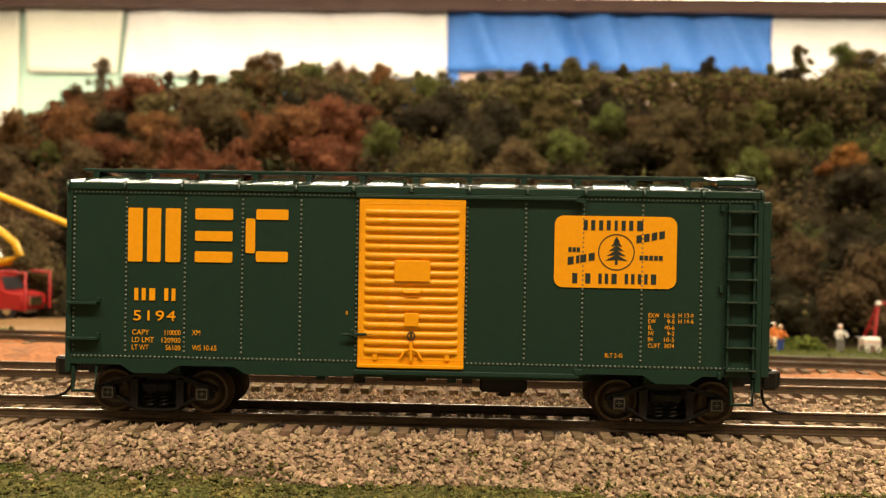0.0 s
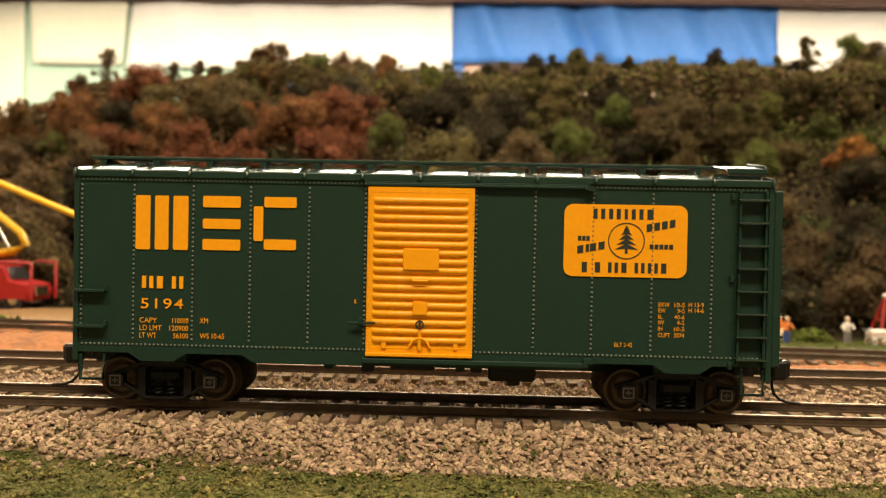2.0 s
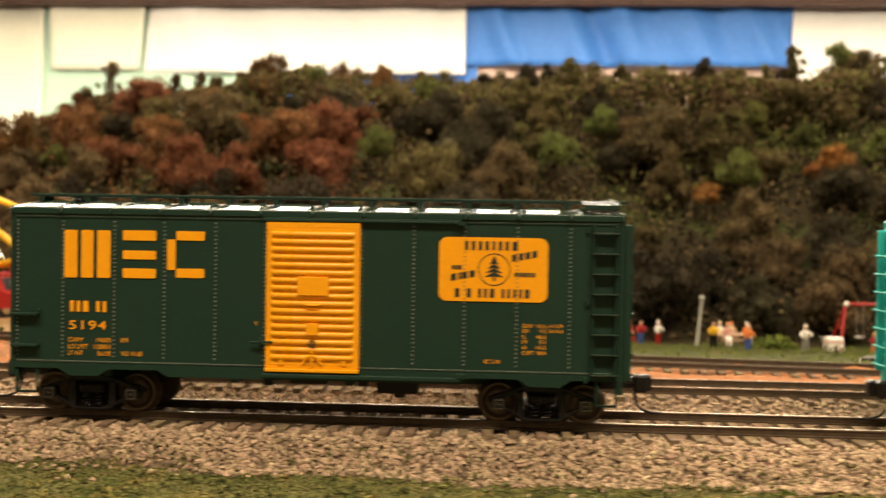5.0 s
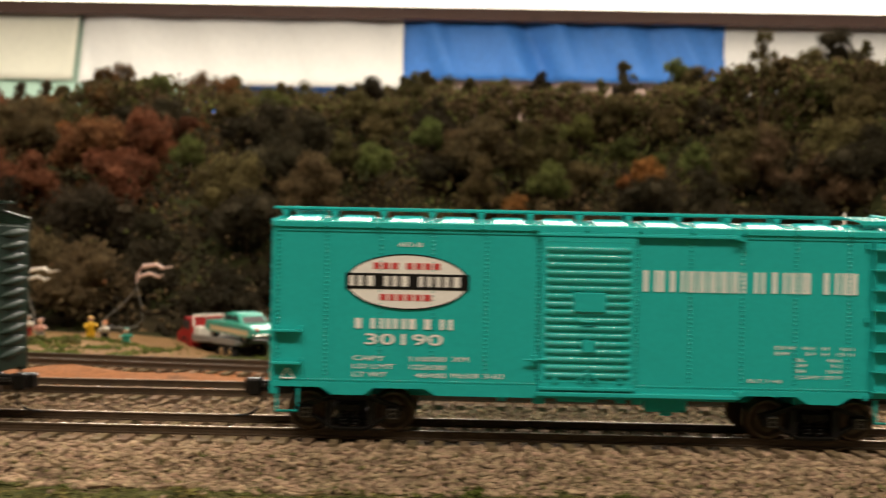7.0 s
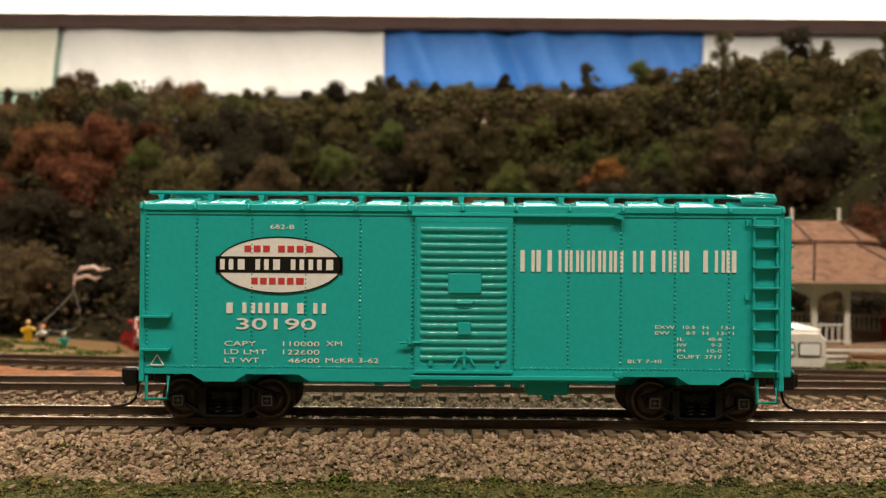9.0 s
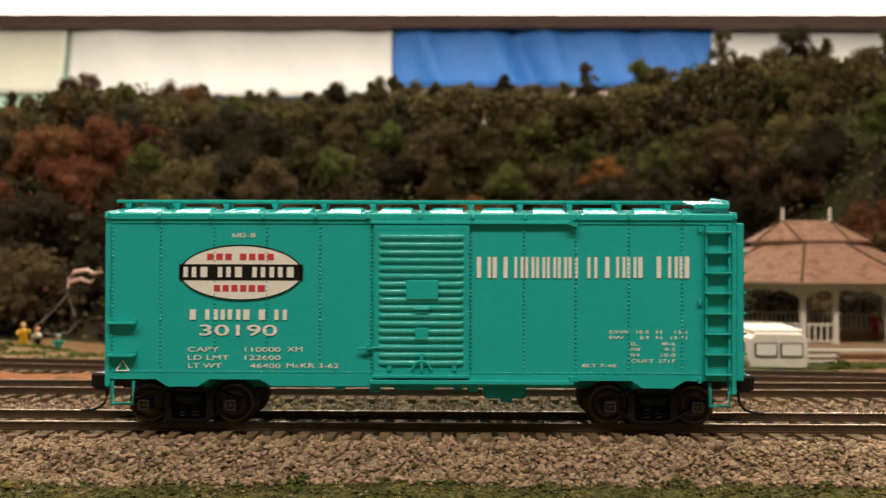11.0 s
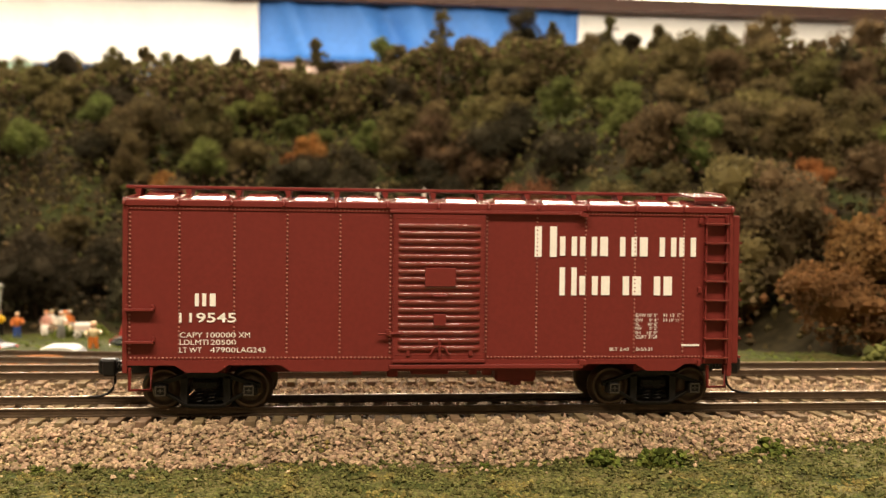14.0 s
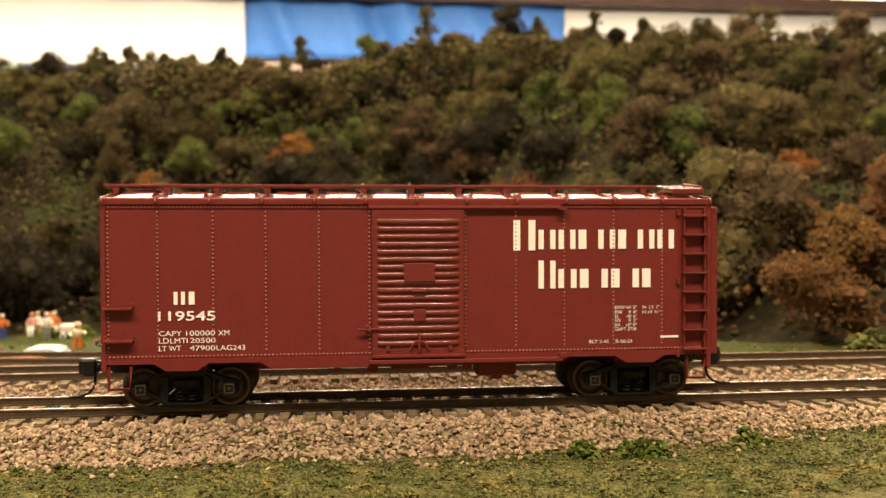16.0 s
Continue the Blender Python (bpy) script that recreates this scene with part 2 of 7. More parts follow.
# ---- mesh tools ----
class Mesh:
    """Faces gathered piece by piece, then made into one object."""

    def __init__(self):
        self.v, self.f, self.smooth, self.slot = [], [], [], []

    def add(self, verts, faces, smooth=False, slot=0):
        k = len(self.v)
        self.v.extend(tuple(p) for p in verts)
        self.f.extend(tuple(i + k for i in f) for f in faces)
        self.smooth.extend([smooth] * len(faces))
        self.slot.extend([slot] * len(faces))
        return self

    def box(self, x0, x1, y0, y1, z0, z1, c=0.0, slot=0):
        """A box with its edges cut back by c."""
        if c <= 0:
            v = [(x, y, z) for x in (x0, x1) for y in (y0, y1) for z in (z0, z1)]
            return self.add(v, [(0, 1, 3, 2), (4, 6, 7, 5), (0, 4, 5, 1), (2, 3, 7, 6), (0, 2, 6, 4), (1, 5, 7, 3)], False, slot)
        lo, hi = (x0, y0, z0), (x1, y1, z1)
        v, index = [], {}
        for sx in (0, 1):
            for sy in (0, 1):
                for sz in (0, 1):
                    s = (sx, sy, sz)
                    for ax in range(3):
                        p = [(hi[i] if s[i] else lo[i]) + (0 if i == ax else (-c if s[i] else c)) for i in range(3)]
                        index[s, ax] = len(v)
                        v.append(p)
        f = []
        for ax in range(3):
            a, b = (ax + 1) % 3, (ax + 2) % 3
            for side in (0, 1):
                ring = []
                for sa, sb in ((0, 0), (1, 0), (1, 1), (0, 1)):
                    s = [0, 0, 0]
                    s[ax], s[a], s[b] = side, sa, sb
                    ring.append(index[tuple(s), ax])
                f.append(tuple(ring if side else reversed(ring)))
            for sa in (0, 1):
                for sb in (0, 1):
                    s0, s1 = [0, 0, 0], [0, 0, 0]
                    s0[a], s0[b], s1[a], s1[b], s1[ax] = sa, sb, sa, sb, 1
                    q = (index[tuple(s0), a], index[tuple(s1), a], index[tuple(s1), b], index[tuple(s0), b])
                    f.append(q if sa == sb else tuple(reversed(q)))
        for s in [(x, y, z) for x in (0, 1) for y in (0, 1) for z in (0, 1)]:
            q = tuple(index[s, ax] for ax in range(3))
            f.append(q if sum(s) % 2 else tuple(reversed(q)))
        return self.add(v, f, False, slot)

    def tube(self, points, r, n=8, slot=0, ends=True):
        """A round bar along points; r may be one radius or one for each point."""
        pts = [Vector(p) for p in points]
        rs = r if isinstance(r, (list, tuple)) else [r] * len(pts)
        v, f = [], []
        for i, p in enumerate(pts):
            d = (pts[min(i + 1, len(pts) - 1)] - pts[max(i - 1, 0)]).normalized()
            u = d.cross(Vector((0, 0, 1)) if abs(d.z) < 0.9 else Vector((1, 0, 0))).normalized()
            w = d.cross(u)
            v += [p + rs[i] * (math.cos(2 * math.pi * k / n) * u + math.sin(2 * math.pi * k / n) * w) for k in range(n)]
        for i in range(len(pts) - 1):
            f += [(i * n + k, i * n + (k + 1) % n, (i + 1) * n + (k + 1) % n, (i + 1) * n + k) for k in range(n)]
        self.add(v, f, True, slot)
        if ends:
            k = len(v)
            self.add(v[:n], [tuple(reversed(range(n)))], False, slot)
            self.add(v[k - n:], [tuple(range(n))], False, slot)
        return self

    def prism(self, outline, y0, y1, slot=0):
        """An outline of (x, z) pairs, counted against the clock as seen from -y, from y0 (front) to y1 (back)."""
        n = len(outline)
        v = [(x, y0, z) for x, z in outline] + [(x, y1, z) for x, z in outline]
        f = [tuple(range(n)), tuple(reversed(range(n, 2 * n)))]
        f += [(i, i + n, (i + 1) % n + n, (i + 1) % n) for i in range(n)]
        return self.add(v, f, False, slot)

    def lathe(self, profile, n=20, m=None, slot=0):
        """(radius, z) pairs turned about z, then placed by the matrix m."""
        m = m or Matrix()
        v = [m @ Vector((r * math.cos(2 * math.pi * k / n), r * math.sin(2 * math.pi * k / n), z)) for r, z in profile for k in range(n)]
        f = [(i * n + k, i * n + (k + 1) % n, (i + 1) * n + (k + 1) % n, (i + 1) * n + k) for i in range(len(profile) - 1) for k in range(n)]
        self.add(v, f, True, slot)
        return self

    def blob(self, centre, radius, rng, squash=1.0, rough=0.3, slot=0):
        """An uneven little lump."""
        v = [Vector(centre) + Vector((p[0], p[1], p[2] * squash)) * radius * (1 + rough * rng.uniform(-1, 1)) for p in ICO_V]
        return self.add(v, ICO_F, False, slot)

    def ob(self, name, mat, parent=None, label=""):
        me = bpy.data.meshes.new(name)
        me.from_pydata(self.v, [], self.f)
        for one in mat if isinstance(mat, (list, tuple)) else [mat]:
            me.materials.append(one)
        me.polygons.foreach_set("use_smooth", self.smooth)
        me.polygons.foreach_set("material_index", self.slot)
        me.update()
        ob = new(name, me)
        ob.parent = parent
        if label:
            ob["label"] = label
        return ob


G = (1 + 5 ** 0.5) / 2
ICO_V = [Vector(p).normalized() for p in ((-1, G, 0), (1, G, 0), (-1, -G, 0), (1, -G, 0), (0, -1, G), (0, 1, G), (0, -1, -G), (0, 1, -G), (G, 0, -1), (G, 0, 1), (-G, 0, -1), (-G, 0, 1))]
ICO_F = [(0, 11, 5), (0, 5, 1), (0, 1, 7), (0, 7, 10), (0, 10, 11), (1, 5, 9), (5, 11, 4), (11, 10, 2), (10, 7, 6), (7, 1, 8), (3, 9, 4), (3, 4, 2), (3, 2, 6), (3, 6, 8), (3, 8, 9), (4, 9, 5), (2, 4, 11), (6, 2, 10), (8, 6, 7), (9, 8, 1)]


def empty(name, label, category, m=None, group="", kind=""):
    ob = new(name)
    ob.empty_display_size = 0.01
    if m is not None:
        ob.matrix_world = m
    return tagged(ob, label, category, group, kind)


def empty_part(name, owner, label):
    ob = new(name)
    ob.empty_display_size, ob.parent = 0.01, owner
    ob["label"] = label
    return ob


def smooth(a, b, x):
    x = min(1, max(0, (x - a) / (b - a)))
    return x * x * (3 - 2 * x)


def lerp(table, x):
    if x <= table[0][0]:
        return table[0][1]
    for (a, p), (b, q) in zip(table, table[1:]):
        if x <= b:
            return p + (q - p) * (x - a) / (b - a)
    return table[-1][1]


def scatter(name, places, mat, rng, rough=0.3, squash=0.75, parent=None, fine=True):
    """Many uneven lumps (x, y, z, radius) in one mesh."""
    n = len(places)
    base = np.array([tuple(p) for p in ICO_V]) if fine else np.array([(1, 0, 0), (0, 1, 0), (-1, 0, 0), (0, -1, 0), (0, 0, 1), (0, 0, -1)], float)
    faces = np.array(ICO_F) if fine else np.array([(0, 1, 4), (1, 2, 4), (2, 3, 4), (3, 0, 4), (1, 0, 5), (2, 1, 5), (3, 2, 5), (0, 3, 5)])
    k = len(base)
    p = np.array(places)
    v = base[None] * (1 + rough * rng.uniform(-1, 1, (n, k, 1))) * p[:, None, 3:4]
    v = v * (rng.uniform(0.75, 1.3, (n, 1, 3)) * (1, 1, squash))
    a = rng.uniform(0, 6.283, n)
    c, s = np.cos(a)[:, None], np.sin(a)[:, None]
    v = np.stack((v[..., 0] * c - v[..., 1] * s, v[..., 0] * s + v[..., 1] * c, v[..., 2]), -1) + p[:, None, :3]
    f = (faces[None] + k * np.arange(n)[:, None, None]).reshape(-1, 3)
    me = bpy.data.meshes.new(name)
    me.from_pydata(v.reshape(-1, 3).tolist(), [], f.tolist())
    me.materials.append(mat)
    ob = new(name, me)
    ob.parent = parent
    return ob

# ---- the layout's ground ----
TIES = ((0.0062, -0.3111), (0.00605, -0.3))  # spacing of the ties and the first one's place
TRACKS = (0.0, 0.0575)  # centre lines, along x; rail heads at z = 0
FAR_TRACK = [(-1.2, 0.31), (-0.6, 0.212), (-0.4, 0.18), (-0.155, 0.1475), (0.1, 0.1155), (0.33, 0.094), (0.45, 0.0745), (0.56, 0.0575), (0.7, 0.0575)]
CREST = [(-0.7, 0.10), (-0.563, 0.162), (-0.5, 0.2), (-0.4, 0.222), (-0.3, 0.235), (-0.237, 0.262), (-0.13, 0.255), (-0.045, 0.243), (0.12, 0.256), (0.3, 0.25), (0.4, 0.26), (0.53, 0.285), (0.65, 0.3), (0.8, 0.305), (1.0, 0.31)]


def far_track(x):
    """The centre line of the third track, which bends in to join the second."""
    return sum(lerp(FAR_TRACK, x + k * 0.03) for k in (-2, -1, 0, 1, 2)) / 5


def hill_foot(x):
    return 0.51 - 0.38 * smooth(0.51, 0.66, x) - 0.11 * smooth(0.09, 0.02, x)


EDGE = [(-0.2, -0.027), (-0.05, -0.0275), (0.0, -0.032), (0.03, -0.0335), (0.25, -0.0325), (0.4, -0.031), (0.49, -0.0295), (0.55, -0.027), (0.7, -0.025)]


def turf_edge(x):
    """Where the gravel gives way to turf, uneven."""
    return lerp(EDGE, x) + 0.0028 * noise.noise(Vector((x * 40, 0, 0))) + 0.0022 * noise.noise(Vector((x * 160, 5, 0)))


def ground_z(x, y):
    bump = noise.noise(Vector((x * 30, y * 30, 3.0))) * 0.0012 + noise.noise(Vector((x * 140, y * 140, 7.0))) * 0.0005
    if y < -0.016:
        z = -0.0036 - 0.0054 * smooth(-0.017, -0.033, y)
        turf = smooth(-0.028, -0.036, y)
        z += turf * bump + 0.0065 * smooth(0.5, 0.58, x) * smooth(-0.022, -0.037, y) + 0.004 * smooth(0.52, 0.6, x) * smooth(-0.035, -0.06, y)
        return z
    if y < 0.0665:
        near = min(abs(y - t) for t in TRACKS)
        return -0.0036 - 0.0014 * smooth(0.016, 0.026, near)
    edge = far_track(x) + 0.016
    flat = -0.0062 - (0.038 + 0.047 * smooth(-0.03, 0.07, x)) * (max(0.13, min(y, 0.47)) - 0.13)
    bed = -0.0033 + 0.0007 * smooth(edge - 0.028, edge - 0.034, y) + bump * 0.15
    flat = bed + (flat - bed) * smooth(edge, edge + 0.02, y)
    foot = hill_foot(x)
    rise = lerp([(0, 0), (0.24, 0.18), (0.4, 0.4), (0.62, 0.62), (1, 1), (1.6, 1.12)], (y - foot) / (0.93 - foot))
    top = lerp(CREST, x) - 0.044
    return flat * (1 - min(1, rise)) + top * rise + bump * 2


def ground_slot(x, y):
    if y < turf_edge(x) - 0.001:
        return 1
    if y < 0.0665:
        return 0
    if y < far_track(x) + 0.0135 + 0.003 * noise.noise(Vector((x * 60, 0, 3))):
        return 2
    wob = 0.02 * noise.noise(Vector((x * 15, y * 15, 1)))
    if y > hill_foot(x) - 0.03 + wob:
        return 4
    return 3 if x + wob < 0.05 or (0.4 < x + wob < 0.56 and y < 0.2) else 5


def lines(*spans):
    out = []
    for a, b, step in spans:
        n = max(1, round((b - a) / step))
        out += [a + (b - a) * i / n for i in range(n)]
    return out + [spans[-1][1]]


def build_ground():
    xs = lines((-1.6, -0.3, 0.04), (-0.3, 0.8, 0.007), (0.8, 1.9, 0.04))
    ys = lines((-0.3, -0.07, 0.01), (-0.07, 0.18, 0.0025), (0.18, 0.5, 0.01), (0.5, 1.5, 0.025))
    g = Mesh()
    g.v = [(x, y, ground_z(x, y)) for y in ys for x in xs]
    n = len(xs)
    for j in range(len(ys) - 1):
        for i in range(n - 1):
            g.f.append((j * n + i, j * n + i + 1, (j + 1) * n + i + 1, (j + 1) * n + i))
            g.smooth.append(True)
            g.slot.append(ground_slot((xs[i] + xs[i + 1]) / 2, (ys[j] + ys[j + 1]) / 2))
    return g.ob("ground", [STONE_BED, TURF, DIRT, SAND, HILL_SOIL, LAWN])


ground = tagged(build_ground(), "model landscape of gravel, green turf, sand and hillside soil", "ground", kind="structure")
bench = Mesh().box(-1.6, 1.9, -0.32, -0.301, -1.15, -0.006, 0.003).box(-1.6, 1.9, -0.301, 1.5, -0.06, -0.045).box(-1.6, -1.58, -0.301, 1.5, -1.15, -0.06).box(1.88, 1.9, -0.301, 1.5, -1.15, -0.06).box(-1.58, 1.88, 1.48, 1.5, -1.15, -0.06).ob("layout_fascia", DARK_WOOD)
tagged(bench, "dark brown wooden fascia carrying the model landscape", "fascia", kind="structure")

# ---- the room ----
ZF, ZC = -1.15, 1.95


def room_piece(name, label, category, mat, *box):
    return tagged(Mesh().box(*box).ob(name, mat), label, category, kind="structure")


room_piece("floor", "grey carpeted room floor", "floor", CARPET, -6, 7, -3, 6.3, ZF - 0.1, ZF)
room_piece("ceiling", "white painted room ceiling", "ceiling", WALL_PAINT, -6, 7, -3, 6.3, ZC, ZC + 0.1)
room_piece("wall_north", "off-white painted wall behind the hanging sheets", "wall", WALL_PAINT, -6, 7, 6.2, 6.3, ZF, ZC)
# Unseen walls added to close the room, coloured dark to bounce less light.
room_piece("wall_south", "unseen room wall, darkened to throw back less light", "wall", LOW_BOUNCE_PAINT, -6, 7, -3, -2.9, ZF, ZC)
room_piece("wall_west", "unseen room wall, darkened to throw back less light", "wall", LOW_BOUNCE_PAINT, -6, -5.9, -2.9, 6.2, ZF, ZC)
room_piece("wall_east", "unseen room wall, darkened to throw back less light", "wall", LOW_BOUNCE_PAINT, 6.9, 7, -2.9, 6.2, ZF, ZC)


def sheet(label, mat, x0, x1, z0, z1, y=6.0, folds=9.0, depth=0.012, seed=0, slant=0.0, left=0.0, right=0.0):
    """A hanging cloth with soft upright folds; left, right: how far its lower corners swing out."""
    g = Mesh()
    nx, nz = max(8, int((x1 - x0) / 0.03)), 8
    for j in range(nz + 1):
        for i in range(nx + 1):
            x, z = x0 + (x1 - x0) * i / nx, z0 + (z1 - z0) * j / nz
            d = depth * (math.sin((x + slant * z) * folds + 0.6 * math.sin(z * 3 + seed)) * (0.5 + noise.noise(Vector((x * 2, 0, seed)))) + 0.8 * noise.noise(Vector(((x + slant * z) * folds * 0.7, z * 1.2, seed))))
            g.v.append((x + (1 - j / nz) * (left * (1 - i / nx) + right * i / nx), y + d, z))
    for j in range(nz):
        for i in range(nx):
            g.f.append((j * (nx + 1) + i, j * (nx + 1) + i + 1, (j + 1) * (nx + 1) + i + 1, (j + 1) * (nx + 1) + i))
    g.smooth, g.slot = [True] * len(g.f), [0] * len(g.f)
    ob = g.ob("hanging_sheet", mat)
    mod = ob.modifiers.new("thickness", "SOLIDIFY")
    mod.thickness = 0.004
    return tagged(ob, label, "curtain", "sheets along the wall")


sheet("pale cream cloth sheet hanging on the wall", SHEET_CREAM, -5.5, -3.075, -0.4, 1.57, seed=1, right=-0.03)
sheet("cream white cloth sheet with an upright seam", SHEET_CREAM, -3.03, -2.355, 1.13, 1.57, y=5.98, seed=2, depth=0.01, right=-0.045, left=0.02)
sheet("large white cloth sheet with soft folds", SHEET_WHITE, -2.345, -0.18, 1.115, 1.57, y=5.985, seed=3, depth=0.03, slant=0.25, left=-0.025)
sheet("bright blue cloth tarp hanging in soft folds", SHEET_BLUE, -0.19, 1.975, 1.18, 1.57, seed=4, folds=15, depth=0.045, slant=0.45)
sheet("white cloth sheet hanging on the wall", SHEET_WHITE, 1.97, 6.5, -0.3, 1.57, y=6.02, seed=5, depth=0.008)
sheet("pale green cloth hanging below the white sheets", SHEET_GREEN, -3.3, -1.62, 0.2, 1.58, y=6.03, seed=6)
sheet("blue cloth hanging below the white sheet", SHEET_BLUE, -1.64, -0.1, 0.5, 1.58, y=6.07, seed=7)
sheet("greyish pink cloth hanging below the blue tarp", SHEET_PINK, -0.15, 2.1, 0.4, 1.58, y=6.09, seed=8)
batten = Mesh().box(-3.085, -3.02, 6.05, 6.1, 1.4, 1.56, 0.004).ob("wall_batten", DARK_WOOD)
tagged(batten, "dark brown strip in the gap between two hanging sheets", "batten", kind="structure")

valance = empty("light_valance", "dark brown valance under a bright ceiling light strip", "valance", pose(0.5, 5.93, 1.55))
Mesh().box(-6.3, 6.3, -0.05, 0.0, 0.0, 0.085, 0.004).ob("fascia_board", DARK_WOOD, valance)
# Board added behind the fascia to keep the diffuser's glow off the sheets.
Mesh().box(-6.3, 6.3, 0.0, 0.25, 0.03, 0.04).ob("back_board", DARK_WOOD, valance)
Mesh().box(-6.3, 6.3, 0.08, 0.16, 0.05, 0.36).ob("diffuser", LAMP_GLOW, valance, "glowing white diffuser")

# ---- tracks ----


def rail_mesh(x0, x1):
    g = Mesh()
    prof = [(-0.0009, -0.0021), (0.0009, -0.0021), (0.0009, -0.0018), (0.00025, -0.0016), (0.00025, -0.0007), (0.00045, -0.0005), (0.00045, -0.0001), (0.0003, 0.0), (-0.0003, 0.0), (-0.00045, -0.0001), (-0.00045, -0.0005), (-0.00025, -0.0007), (-0.00025, -0.0016), (-0.0009, -0.0018)]
    n = len(prof)
    v = [(x0, y, z) for y, z in prof] + [(x1, y, z) for y, z in prof]
    for i in range(n):
        g.add([v[i], v[i + n], v[(i + 1) % n + n], v[(i + 1) % n]], [(0, 3, 2, 1)], False, 1 if i in (6, 7, 8) else 0)
    return g


def track(y, label, head, step, start):
    t = empty("railway_track", label, "track", pose(0, y, 0), "parallel tracks")
    for side in (-1, 1):
        r = rail_mesh(-1.2, 1.6).ob("rail", [RAIL_SIDE, head], t, "dark rail with a polished head")
        r.location = (0, side * 0.00825, 0)
    rng = random.Random(int(y * 1000))
    kinds = [Mesh().box(-0.0012, 0.0012, -0.0158, 0.0158, -0.0038, -0.0021, 0.00015).ob("tie", TIE_WOOD, t)]
    x = start
    while x < 0.78:
        o = kinds[0] if x == start else kinds[0].copy()
        if x > start:
            scene.collection.objects.link(o)
        o.parent = t
        o.matrix_basis = pose(x + rng.uniform(-0.0002, 0.0002), rng.uniform(-0.0003, 0.0003), 0, 0, 0, rng.uniform(-1, 1))
        x += step
    return t


track(TRACKS[0], "dark model railway track in grey gravel", RAIL_TOP, *TIES[0])
track(TRACKS[1], "weathered model railway track behind the boxcars", RAIL_DULL, *TIES[1])


def bent_track(label, head):
    t = empty("railway_track", label, "track", None, "parallel tracks")
    xs = [-1.2 + 0.02 * i for i in range(89)]
    prof = [(-0.0009, -0.0021), (0.0009, -0.0021), (0.00025, -0.0016), (0.00025, -0.0007), (0.00045, -0.0005), (0.0003, 0.0), (-0.0003, 0.0), (-0.00045, -0.0005), (-0.00025, -0.0007), (-0.00025, -0.0016)]
    n = len(prof)
    for side in (-1, 1):
        g = Mesh()
        v = [(x, far_track(x) + side * 0.00825 + py, pz - 0.0002) for x in xs for py, pz in prof]
        g.add(v, [(i * n + k, i * n + (k + 1) % n, (i + 1) * n + (k + 1) % n, (i + 1) * n + k) for i in range(len(xs) - 1) for k in range(n)])
        g.slot = [1 if q % n == 5 else 0 for q in range(len(g.f))]
        g.ob("rail", [RAIL_SIDE, head], t, "weathered brown rail")
    rng = random.Random(9)
    first, x = None, -0.42
    while x < 0.54:
        o = first.copy() if first else Mesh().box(-0.0012, 0.0012, -0.0145, 0.0145, -0.0038, -0.0023, 0.00015).ob("tie", TIE_WOOD, t)
        if first:
            scene.collection.objects.link(o)
        first = first or o
        o.parent = t
        lean = math.degrees(math.atan2(far_track(x + 0.01) - far_track(x - 0.01), 0.02))
        o.matrix_basis = pose(x, far_track(x) + rng.uniform(-0.0005, 0.0005), -0.0002, 0, 0, lean + rng.uniform(-1, 1))
        x += 0.0062
    return t


bent_track("weathered model railway track beside orange dirt", RAIL_RUSTY)


def build_ballast():
    rng = np.random.default_rng(4)
    stones, far_stones = [], []

    def strip(x0, x1, y0, y1, count, lo, hi, gap=()):
        for x, y, r in zip(rng.uniform(x0, x1, count), rng.uniform(y0, y1, count), rng.uniform(lo, hi, count)):
            if any(abs(abs(y - t) - 0.00825) < 0.0014 for t in TRACKS):
                continue
            on_tie = any(abs(y - t) < 0.0174 and abs((x - start + step / 2) % step - step / 2) < 0.0016 for t, (step, start) in zip(TRACKS, TIES))
            if on_tie and rng.random() < 0.97:
                continue
            if y < turf_edge(x) - 0.001 and rng.random() < 0.94:
                continue
            (stones if y < -0.0146 else far_stones).append((x, y, ground_z(x, y) + r * 0.4 + rng.uniform(0, 0.0006), r))

    strip(-0.15, 0.66, -0.036, -0.0146, 34000, 0.0003, 0.00074)
    strip(-0.15, 0.66, -0.044, -0.034, 1500, 0.00035, 0.0007)
    strip(-0.15, 0.66, -0.0152, -0.0096, 7000, 0.0003, 0.0006)
    strip(-0.15, 0.68, -0.014, 0.014, 7000, 0.0004, 0.0007)
    strip(-0.2, 0.72, 0.014, 0.045, 15000, 0.0004, 0.0008)
    strip(-0.25, 0.78, 0.045, 0.0655, 6500, 0.0004, 0.00075)
    tagged(scatter("ballast", far_stones, STONE, rng, 0.4, 0.95, fine=False), "loose tan gravel between the rails and the tracks", "gravel", kind="stuff")
    return scatter("ballast", stones, STONE, rng, 0.42, 0.85)


ballast = tagged(build_ballast(), "loose tan and grey gravel around the tracks", "gravel", kind="stuff")


def build_turf():
    rng = np.random.default_rng(8)
    lumps = []
    n = 72000
    for x, y, r in zip(rng.uniform(-0.14, 0.64, n), rng.uniform(-0.074, -0.02, n), rng.uniform(0.00018, 0.00046, n)):
        over = y - turf_edge(x)
        if over > 0 and rng.random() < 0.7 + 20 * over:
            continue
        clump = noise.noise(Vector((x * 190, y * 190, 9))) + 0.6 * noise.noise(Vector((x * 480, y * 480, 2)))
        lumps.append((x, y, ground_z(x, y) + r * 0.4 + max(0, clump) * 0.0026 * rng.random() + (0.0005 if over > 0 else 0.0), r * (1 + 0.4 * clump)))
    return scatter("turf", lumps, TURF_TUFT, rng, 0.5, 0.95, fine=False)


turf = tagged(build_turf(), "olive and yellow-green crumbly turf beside the gravel", "grass", kind="stuff")

# ---- boxcars ----
L, W = 0.0728, 0.0165
